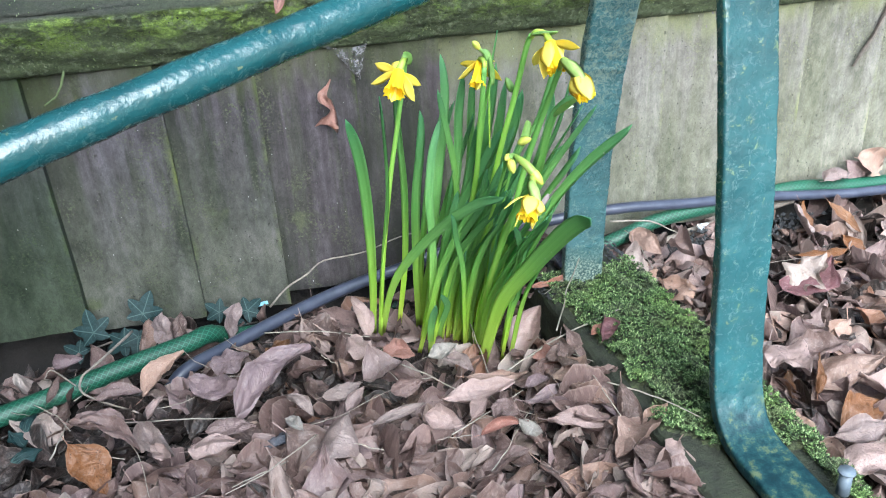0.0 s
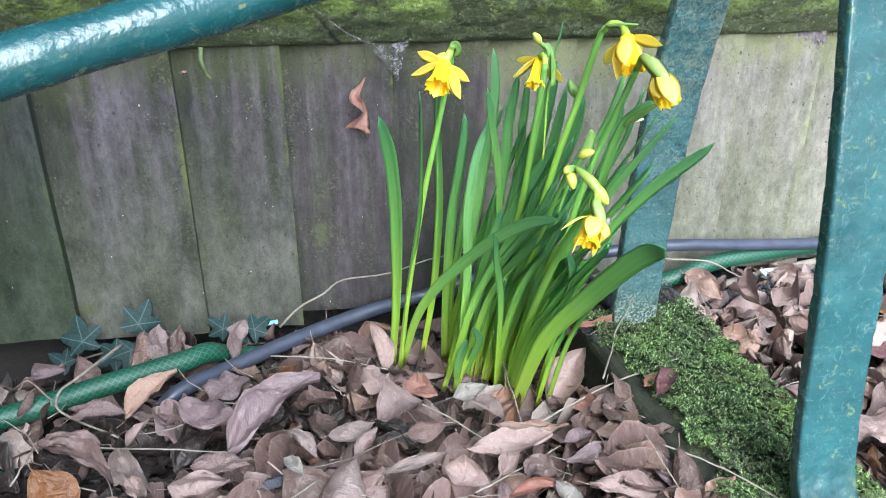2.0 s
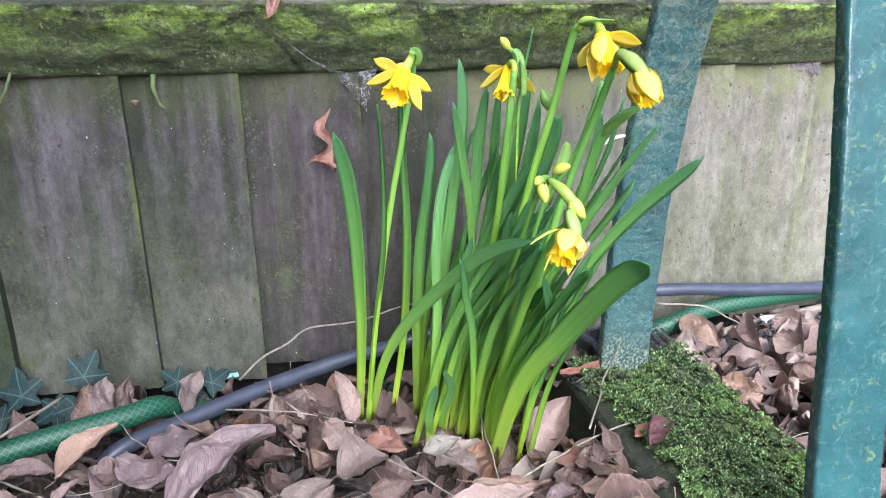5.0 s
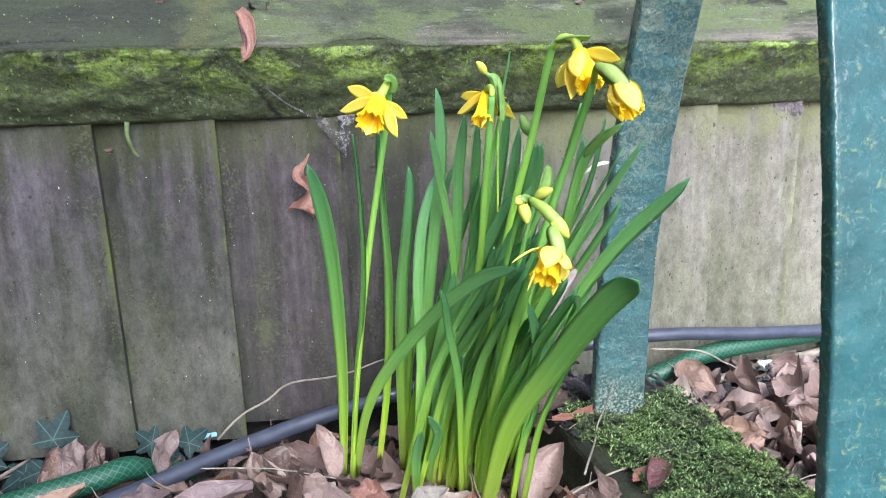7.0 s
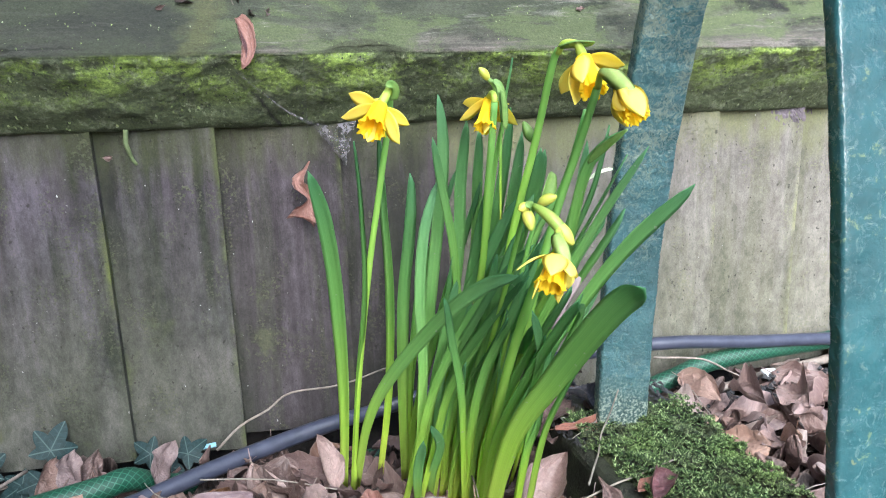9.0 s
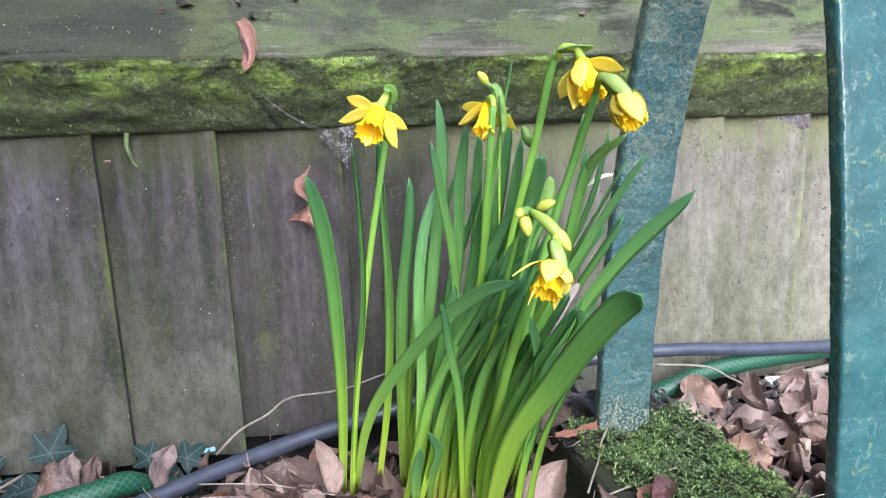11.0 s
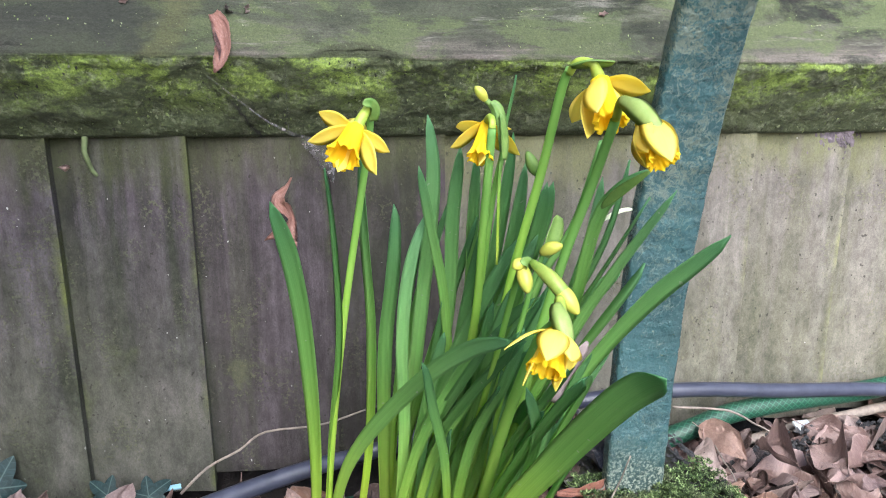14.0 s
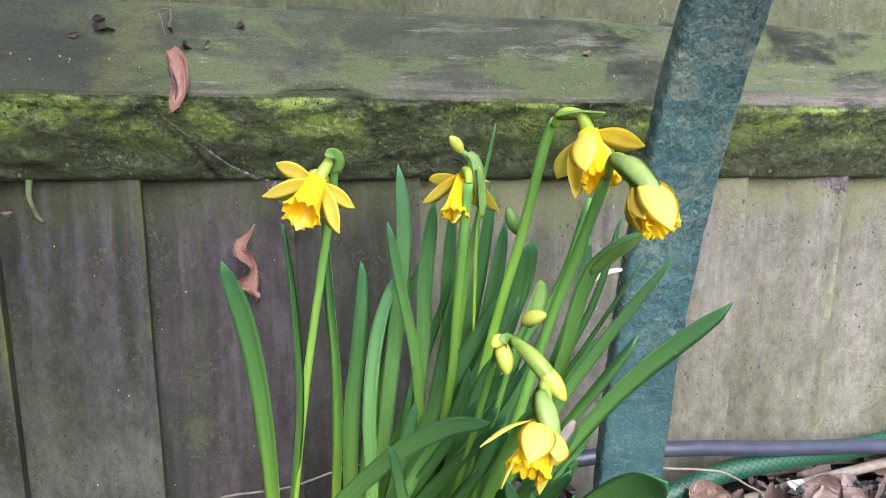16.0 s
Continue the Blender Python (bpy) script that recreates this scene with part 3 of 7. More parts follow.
SOIL = open_ground()
BEAM = plain("dark_damp_timber", (0.008, 0.008, 0.006), (0.031, 0.037, 0.020), 0.8, 70, 0.9, 0.004)
GREY_HOSE = plain("grey_hose_rubber", (0.026, 0.030, 0.050), (0.054, 0.060, 0.090), 0.38, 60, 0.25, 0.0005)
GREEN_HOSE = braided_hose()
MOSS, IVY = moss_green(), ivy_green()
STRAW = plain("dry_straw", (0.170, 0.144, 0.120), (0.302, 0.269, 0.233), 0.6, 150, 0.4, 0.0004)
TWIG = plain("grey_twig", (0.13, 0.105, 0.09), (0.26, 0.22, 0.19), 0.7, 160, 0.5, 0.0005)
ROOTLET = plain("brown_rootlet", (0.05, 0.04, 0.034), (0.14, 0.115, 0.10), 0.8, 160, 0.5, 0.0005)
WEB = plain("dusty_cobweb", (0.135, 0.128, 0.136), (0.190, 0.180, 0.190), 0.9, 160, 0.5, 0.0006)
wt = WEB.node_tree
wt.links.new(ramp(wt, noise_of(wt, coords(wt), 170, 6, 0.6), (0.44, 0.08), (0.58, 0.8)), wt.nodes["Principled BSDF"].inputs["Alpha"])
ZINC = plain("dull_grey_cap", (0.091, 0.115, 0.150), (0.140, 0.166, 0.203), 0.5, 200, 0.2, 0.0003)
SPLINTER = plain("grey_green_splinter", (0.054, 0.075, 0.030), (0.108, 0.143, 0.060), 0.8, 150, 0.5, 0.0005)
CHAR = plain("black_crumbs", (0.012, 0.012, 0.014), (0.05, 0.05, 0.055), 0.8, 200, 0.8, 0.002)
PLASTIC = plain("pale_blue_plastic", (0.14, 0.30, 0.40), (0.25, 0.45, 0.55), 0.35, 80, 0.2, 0.0004)
WHITE_SCRAP = plain("white_scrap", (0.324, 0.338, 0.360), (0.446, 0.461, 0.475), 0.5, 80, 0.2, 0.0004)

DUST = plain("purple_grey_dirt", (0.045, 0.036, 0.042), (0.150, 0.128, 0.150), 0.9, 120, 0.5, 0.001)


def by_island(name, *stops):
    m, nt, b = material(name, 0.85)
    nt.links.new(ramp(nt, island_random(nt), *stops), b.inputs["Base Color"])
    return m


CRUST = by_island("moss_crust", (0.0, (0.018, 0.021, 0.013)), (0.35, (0.050, 0.065, 0.030)), (0.6, (0.119, 0.156, 0.056)), (0.85, (0.188, 0.215, 0.138)), (1.0, (0.21, 0.28, 0.09)))
SPECK = by_island("dust_specks", (0.0, (0.02, 0.022, 0.015)), (0.5, (0.09, 0.095, 0.08)), (0.85, (0.24, 0.245, 0.235)), (1.0, (0.42, 0.43, 0.42)))

# ---- mesh helpers ----


def make(name, verts, faces, mat, parent=None, label="", uv=None, smooth=True):
    me = bpy.data.meshes.new(name)
    me.from_pydata([tuple(v) for v in verts], [], [tuple(f) for f in faces])
    if uv is not None:
        layer = me.uv_layers.new(name="UVMap")
        idx = np.zeros(len(me.loops), dtype=np.int32)
        me.loops.foreach_get("vertex_index", idx)
        layer.data.foreach_set("uv", np.asarray(uv, dtype=np.float32)[idx].ravel())
    if smooth:
        me.polygons.foreach_set("use_smooth", [True] * len(me.polygons))
    me.materials.append(mat)
    ob = new(name, me)
    if parent:
        ob.parent = parent
    if label:
        ob["label"] = label
    return ob


def part(name, bm, mat, parent, label="", smooth=False):
    bmesh.ops.recalc_face_normals(bm, faces=bm.faces)
    me = bpy.data.meshes.new(name)
    bm.to_mesh(me)
    bm.free()
    if smooth:
        me.polygons.foreach_set("use_smooth", [True] * len(me.polygons))
    me.materials.append(mat)
    ob = new(name, me)
    if parent:
        ob.parent = parent
    if label:
        ob["label"] = label
    return ob


def thing(name, label, category, group="", kind=""):
    return tagged(new(name), label, category, group, kind)


def glide(points, n):
    """n + 1 points on a smooth curve through the given ones."""
    p = [Vector(q) for q in points]
    p = [p[0] * 2 - p[1]] + p + [p[-1] * 2 - p[-2]]
    out = []
    segs = len(p) - 3
    for i in range(n + 1):
        s = min(i / n * segs, segs - 1e-6)
        k, u = int(s), s - int(s)
        a, b, c, d = p[k:k + 4]
        out.append(0.5 * ((2 * b) + (c - a) * u + (2 * a - 5 * b + 4 * c - d) * u * u + (3 * b - a - 3 * c + d) * u ** 3))
    return out


def tube(points, radii, sides=10, flat=1.0):
    """Vertices, faces and uv of a capped tube along points."""
    n = len(points)
    verts, faces, uv = [], [], []
    t = (points[1] - points[0]).normalized()
    side = t.cross(Vector((0.3, -1, 0.2))).normalized()
    run = 0.0
    for i in range(n):
        t = (points[min(i + 1, n - 1)] - points[max(i - 1, 0)]).normalized()
        side = (side - t * side.dot(t)).normalized()
        up = t.cross(side)
        if i:
            run += (points[i] - points[i - 1]).length
        r = radii[i] if isinstance(radii, (list, tuple)) else radii
        for k in range(sides):
            a = 2 * math.pi * k / sides
            verts.append(points[i] + side * (math.cos(a) * r) + up * (math.sin(a) * r * flat))
            uv.append((run, k / sides))
    for i in range(n - 1):
        for k in range(sides):
            k2 = (k + 1) % sides
            faces.append((i * sides + k, i * sides + k2, (i + 1) * sides + k2, (i + 1) * sides + k))
    faces.append(tuple(range(sides - 1, -1, -1)))
    faces.append(tuple((n - 1) * sides + k for k in range(sides)))
    return verts, faces, uv


def ribbon(points, widths, face, thick=0.0011, cup=0.16):
    """A solid blade along points: widths along it, face the way that its inner side looks, cup its fold."""
    n = len(points)
    verts, faces, uv = [], [], []
    across = (-1.0, -0.55, 0.0, 0.55, 1.0)
    m = len(across) * 2 - 2
    for i in range(n):
        t = (points[min(i + 1, n - 1)] - points[max(i - 1, 0)]).normalized()
        f = Vector(face[i] if isinstance(face, list) else face)
        f = (f - t * f.dot(t)).normalized()
        s = t.cross(f)
        w = widths[i] / 2
        loop = []
        for a in across:
            loop.append((a, cup * w * a * a * 2 + thick * 0.5 * (1 - a * a)))
        for a in across[-2:0:-1]:
            loop.append((a, cup * w * a * a * 2 - thick * 0.5 * (1 - a * a)))
        for a, h in loop:
            verts.append(points[i] + s * (a * w) + f * h)
            uv.append((i / (n - 1), 0.5 + a * 0.5))
    for i in range(n - 1):
        for k in range(m):
            k2 = (k + 1) % m
            faces.append((i * m + k, i * m + k2, (i + 1) * m + k2, (i + 1) * m + k))
    faces.append(tuple(range(m - 1, -1, -1)))
    faces.append(tuple((n - 1) * m + k for k in range(m)))
    return verts, faces, uv


def slab(bm, m, size, bevel=0.002, seg=2):
    g = bmesh.ops.create_cube(bm, size=1.0, matrix=m @ Matrix.Diagonal((*size, 1)))
    if bevel:
        es = list({e for v in g["verts"] for e in v.link_edges})
        bmesh.ops.bevel(bm, geom=es, offset=bevel, segments=seg, affect="EDGES", profile=0.5)


# ---- ground ----


def ground_height(x, y):
    trench = 0.045 * math.exp(-((y - 0.915) / 0.038) ** 2) * (1.0 if x < 0.42 else max(0.0, 1 - (x - 0.42) / 0.1))
    near = max(0.0, 1 - max(abs(x - 0.3) - 1.2, abs(y - 0.3) - 1.2, 0) / 1.0)
    # unseen rise behind the fence, added to block light under the boards
    return (0.07 * min(1.0, max(0.0, (y - 0.945) / 0.03)) if y < 3.4 else 0.07) - 0.022 - trench + near * (0.010 * noise.noise((x * 5, y * 5, 0)) + 0.006 * noise.noise((x * 19, y * 19, 3)))


def build_ground():
    xs = [-60, -20, -6, -3] + [-1.2 + 0.03 * i for i in range(101)] + [3.5, 7, 20, 60]
    ys = [-60, -20, -6, -3] + [-1.185 + 0.03 * i for i in range(101)] + [3.5, 7, 20, 60]
    verts = [(x, y, ground_height(x, y)) for y in ys for x in xs]
    n = len(xs)
    faces = [(j * n + i, j * n + i + 1, (j + 1) * n + i + 1, (j + 1) * n + i) for j in range(len(ys) - 1) for i in range(n - 1)]
    g = make("ground", verts, faces, SOIL)
    tagged(g, "dark damp garden soil under fallen leaves, with pale unseen ground added for bounce light", "ground", kind="structure")


build_ground()

# ---- fence ----
FENCE_Y = 0.928
EDGES = [-0.40, -0.295, -0.19, -0.085, 0.043, 0.142, 0.249, 0.345, 0.437, 0.533, 0.625, 0.720, 0.822, 0.935, 1.04, 1.14, 1.24, 1.34, 1.44, 1.54, 1.64, 1.74]


def fence_board(parent, x0, x1, k):
    """A feather-edged board: thin at x0, where it lies under its neighbour, thick at x1."""
    rng = random.Random(k)
    lap = 0.020
    xa, xb = x0 - lap, x1
    nx, nz = 8, 36
    bottom = -0.006 + rng.uniform(-0.006, 0.005)
    skew = rng.uniform(-0.006, 0.006)
    top = 1.55
    verts, faces, uv = [], [], []
    for j in range(nz + 1):
        u = j / nz
        z = bottom + (top - bottom) * u ** 1.6
        for i in range(nx + 1):
            v = i / nx
            x = xa + (xb - xa) * v + 0.0016 * noise.noise((k * 3.1, z * 9, v * 0.3)) * (v > 0.9)
            y = FENCE_Y - 0.001 - 0.0175 * v + 0.0016 * noise.noise((v * 3 + k, z * 2.5, k * 1.7))
            zz = z + (skew * v + 0.003 * noise.noise((x * 60, k, 0)) if j == 0 else 0)
            verts.append((x, y, zz))
            uv.append((v, z))
    n = nx + 1
    for j in range(nz):
        for i in range(nx):
            faces.append((j * n + i, j * n + i + 1, (j + 1) * n + i + 1, (j + 1) * n + i))
    off = len(verts)
    for j in range(nz + 1):
        for i in (0, nx):
            x, y, z = verts[j * n + i]
            verts.append((x, FENCE_Y + 0.003, z))
            uv.append((1.0, z))
    for j in range(nz):
        a = off + j * 2
        faces.append((j * n, (j + 1) * n, a + 2, a))
        faces.append((j * n + nx, a + 1, a + 3, (j + 1) * n + nx))
        faces.append((a, a + 2, a + 3, a + 1))
    faces.append((*range(n - 1, -1, -1), off, off + 1))
    mat = FENCE_PALE if x0 > 0.34 else FENCE_BROWN if x0 > 0.14 else FENCE if x0 > -0.1 else FENCE_DAMP_SHADED
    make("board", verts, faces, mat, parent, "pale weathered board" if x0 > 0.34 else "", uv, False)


def build_fence():
    f = thing("fence", "weathered grey feather-edge board fence with green algae stains", "fence", kind="structure")
    for k in range(len(EDGES) - 1):
        fence_board(f, EDGES[k], EDGES[k + 1], k)
    # three-sided rail in front of the boards
    nx = 620
    prof = [(0.930, 0.2865), (0.912, 0.2855), (0.907, 0.288), (0.899, 0.299), (0.890, 0.311), (0.880, 0.325), (0.871, 0.338), (0.8655, 0.345), (0.8645, 0.3485), (0.868, 0.3535), (0.8795, 0.3680), (0.8920, 0.3840), (0.9068, 0.4060), (0.9320, 0.4130)]
    fine = []
    for (a, b), (c, d) in zip(prof, prof[1:]):
        fine += [(a + (c - a) * k / 3, b + (d - b) * k / 3) for k in range(3)]
    prof = fine + [prof[-1]]
    verts, faces, uv = [], [], []
    for i in range(nx + 1):
        x = -0.40 + 2.18 * i / nx
        drop = -0.030 * (x - 0.3)
        for j, (y, z) in enumerate(prof):
            uv.append((x, j / 39))
            rough = (0.0012 if j <= 6 else 0.0036 if j <= 22 else 0.0015)
            d = rough * noise.noise((x * 26, y * 60, z * 60)) + 0.55 * rough * noise.noise((x * 95, y * 150, z * 150)) + 0.3 * rough * noise.noise((x * 240, y * 330, z * 330))
            if 0.238 < x < 0.304 and 20 <= j <= 30:
                d += 0.0055 * min(1.0, (x - 0.238) * 90, (0.304 - x) * 60) * (1 - abs(j - 25) / 5.5)
            if x < 0.06:
                d += 0.0042 * math.exp(-((j - 26.3 - 0.8 * math.sin(40 * x)) / 0.8) ** 2) * min(1.0, (0.06 - x) * 25)
            verts.append((x, y + (d if j not in (0, len(prof) - 1) else 0), z + drop + (d * 0.6 if j not in (0, len(prof) - 1) else 0)))
    n = len(prof)
    for i in range(nx):
        for j in range(n - 1):
            faces.append((i * n + j, i * n + j + 1, (i + 1) * n + j + 1, (i + 1) * n + j))
        faces.append((i * n + n - 1, i * n, (i + 1) * n, (i + 1) * n + n - 1))
    faces.append(tuple(range(n)))
    faces.append(tuple(nx * n + j for j in range(n - 1, -1, -1)))
    make("rail", verts, faces, RAIL, f, "moss-covered three-sided fence rail", uv)


def flakes(count, seed, spot, radius, name, mat, parent, label):
    """Small crumbs stuck to a surface: spot gives each one's place and outward way."""
    rng = random.Random(seed)
    verts, faces = [], []
    for _ in range(count):
        p, way = spot(rng)
        s = way.cross(Vector((1, 0.1, 0.2))).normalized()
        u = way.cross(s)
        r = rng.uniform(*radius) * rng.uniform(0.5, 1.0)
        turn, long = rng.uniform(0, 6.28), rng.uniform(1.0, 2.2)
        o = len(verts)
        verts.append(p + way * r * rng.uniform(0.1, 0.45))
        for k in range(6):
            a = turn + 6.283 * k / 6
            q = r * rng.uniform(0.35, 1.3)
            verts.append(p - way * 0.0002 + s * math.cos(a) * q * long + u * math.sin(a) * q)
        faces += [(o, o + 1 + k, o + 1 + (k + 1) % 6) for k in range(6)]
    ob = make(name, verts, faces, mat, parent, label, smooth=False)
    ob["kind"] = "stuff"


def build_flakes():
    f = bpy.data.objects["fence"]

    def under(rng):
        x, q = rng.uniform(-0.39, 1.0), rng.random()
        return Vector((x, 0.907 - 0.042 * q, 0.288 + 0.058 * q - 0.03 * (x - 0.3))), Vector((0, -0.81, -0.58))

    def over(rng):
        x, q = rng.uniform(-0.39, 1.0), rng.random()
        return Vector((x, 0.868 + 0.037 * q, 0.3535 + 0.047 * q - 0.03 * (x - 0.3) + 0.0004)), Vector((0, -0.79, 0.61))

    def on_board(rng):
        x = rng.uniform(-0.39, 0.95)
        z = rng.uniform(0.0, 0.285) if x < 0.43 or rng.random() < 0.4 else 0.28 - abs(rng.gauss(0, 0.03))
        k = max(i for i in range(len(EDGES)) if EDGES[i] <= x)
        v = (x - EDGES[k] + 0.020) / (EDGES[k + 1] - EDGES[k] + 0.020)
        return Vector((x, FENCE_Y - 0.0012 - 0.0175 * v, z)), Vector((0, -1, 0))

    flakes(3600, 51, under, (0.0004, 0.0015), "crust", CRUST, f, "crumbly crust of moss and lichen")
    flakes(1100, 52, over, (0.0003, 0.0009), "crust", CRUST, f, "crumbly crust of moss and lichen")
    def corner(rng):
        x = rng.gauss(0.712, 0.012)
        z = 0.279 - abs(rng.gauss(0, 0.009))
        k = max(i for i in range(len(EDGES)) if EDGES[i] <= x)
        v = (x - EDGES[k] + 0.020) / (EDGES[k + 1] - EDGES[k] + 0.020)
        return Vector((x, FENCE_Y - 0.0014 - 0.0175 * v, z)), Vector((0, -1, 0))

    flakes(170, 54, corner, (0.0010, 0.0036), "dirt", DUST, f, "purple-grey dirt and web caught under the rail")
    flakes(800, 53, on_board, (0.0003, 0.0009), "specks", SPECK, f, "pale dust specks on the boards")


build_fence()
build_flakes()


def build_shade_wall():
    # unseen wall, added to block light from the left and darken that side
    bm = bmesh.new()
    for k in range(44):
        slab(bm, pose(-0.42 + 0.004 * (k % 2), -4.03 + 0.115 * k, 1.10), (0.022, 0.125, 2.24), 0.003, 1)
    tagged(part("wall_west", bm, plain("dark_shade_wall_board", (0.02, 0.016, 0.013), (0.05, 0.04, 0.032), 0.8, 40, 0.6, 0.002), None), "unseen dark wall added to dim the left side", "fence", kind="structure")


build_shade_wall()

# ---- timber foot beam with moss ----


def beam_x(y):
    return 0.404 - 0.03 * max(0.0, y - 0.6)


def build_beam():
    b = thing("timber_beam", "dark damp timber beam under the bench foot, thick with green moss", "beam")
    bm = bmesh.new()
    slab(bm, Matrix.Translation((0.458, 0.505, 0.012)) @ Matrix.Rotation(radians(1.5), 4, "Z"), (0.112, 0.62, 0.07), 0.009, 3)
    bmesh.ops.subdivide_edges(bm, edges=[e for e in bm.edges if e.calc_length() > 0.05], cuts=14, use_grid_fill=True)
    for v in bm.verts:
        v.co += v.normal * 0.002 * noise.noise(v.co * 45)
    part("timber", bm, BEAM, b)
    rng = random.Random(5)
    verts, faces = [], []

    def cover(x, y):
        left = beam_x(y)
        u = (x - left) / 0.112
        edge = 0.03 + 0.05 * max(0.0, min(1.0, (0.73 - y) / 0.10)) + 0.34 * max(0.0, min(1.0, (0.49 - y) / 0.05)) + 0.16 * noise.noise((x * 30, y * 30, 2))
        if y > 0.755 or u < edge or u > 1.0:
            return 0.0
        if 0.425 < x < 0.50 and y < 0.44:
            return 0.0
        return 0.55 + 0.6 * noise.noise((x * 46, y * 46, 7)) + 0.55 * noise.noise((x * 130, y * 130, 3))

    made = 0
    while made < 14000:
        x, y = rng.uniform(0.39, 0.522), rng.uniform(0.20, 0.76)
        h = cover(x, y)
        if h <= 0.08:
            continue
        made += 1
        z = 0.0435 + 0.014 * h + 0.004 * max(0.0, noise.noise((x * 95, y * 95, 11)))
        tip = Vector((x, y, z + rng.uniform(0.0, 0.0040))) + Vector((rng.uniform(-1, 1), rng.uniform(-1, 1), 0)) * 0.0008
        turn = rng.uniform(0, 6.28)
        for k in range(6):
            a = turn + 6.283 * k / 6
            s = rng.uniform(0.0014, 0.0028)
            out = Vector((math.cos(a), math.sin(a), rng.uniform(0.2, 0.9))) * s
            w = Vector((-math.sin(a), math.cos(a), 0)) * s * 0.30
            o = len(verts)
            verts += [tip - w, tip + w, tip + out]
            faces.append((o, o + 1, o + 2))
    m = make("moss", verts, faces, MOSS, b, "dense bright green cushion moss", smooth=False)
    m["kind"] = "stuff"
    # lumpy felt under the shoots
    n, mrows = 30, 120
    vs, fs = [], []
    for j in range(mrows + 1):
        y = 0.20 + 0.556 * j / mrows
        for i in range(n + 1):
            x = beam_x(y) + 0.112 * (0.02 + 0.98 * i / n)
            c = cover(x, y)
            vs.append((x, y, 0.043 + (0.010 * c if c > 0 else 0.0) + 0.0012 * noise.noise((x * 200, y * 200, 0))))
    for j in range(mrows):
        for i in range(n):
            fs.append((j * (n + 1) + i, j * (n + 1) + i + 1, (j + 1) * (n + 1) + i + 1, (j + 1) * (n + 1) + i))
    make("moss_felt", vs, fs, plain("moss_felt", (0.010, 0.012, 0.007), (0.075, 0.090, 0.036), 0.9, 70, 1.0, 0.007), b, "dark base of the moss")


build_beam()

# ---- bench ----


def flat_bar(points, width, thick, axis):
    """A bar of oblong section with rounded edges along points; width lies along axis."""
    ax = Vector(axis).normalized()
    n = len(points)
    r = thick * 0.20
    sec = []
    corners = ((width / 2 - r, thick / 2 - r, 0), (-width / 2 + r, thick / 2 - r, 90), (-width / 2 + r, -thick / 2 + r, 180), (width / 2 - r, -thick / 2 + r, 270))
    for q, (cx, cy, a0) in enumerate(corners):
        for k in range(4):
            a = radians(a0 + 30 * k)
            sec.append((cx + r * math.cos(a), cy + r * math.sin(a)))
        nx, ny, _ = corners[(q + 1) % 4]
        ax0, ay0 = sec[-1]
        b0 = radians(a0 + 90)
        ax1, ay1 = nx + r * math.cos(b0), ny + r * math.sin(b0)
        cuts = 14 if q % 2 == 0 else 3
        for k in range(1, cuts):
            sec.append((ax0 + (ax1 - ax0) * k / cuts, ay0 + (ay1 - ay0) * k / cuts))
    verts, faces = [], []
    for i in range(n):
        t = (points[min(i + 1, n - 1)] - points[max(i - 1, 0)]).normalized()
        s = (ax - t * ax.dot(t)).normalized()
        f = t.cross(s)
        for a, b in sec:
            p = points[i] + s * a + f * b
            w = 0.0006 * noise.noise(p * 70) + 0.0004 * noise.noise(p * 190) + 0.00018 * noise.noise(p * 420)
            inner = abs(a) < width / 2 - r
            way = f * (1 if b > 0 else -1) if inner else (f * b * 2 + s * a).normalized()
            verts.append(p + way * w)
    m = len(sec)
    for i in range(n - 1):
        for k in range(m):
            k2 = (k + 1) % m
            faces.append((i * m + k, i * m + k2, (i + 1) * m + k2, (i + 1) * m + k))
    faces.append(tuple(range(m - 1, -1, -1)))
    faces.append(tuple((n - 1) * m + k for k in range(m)))
    return verts, faces


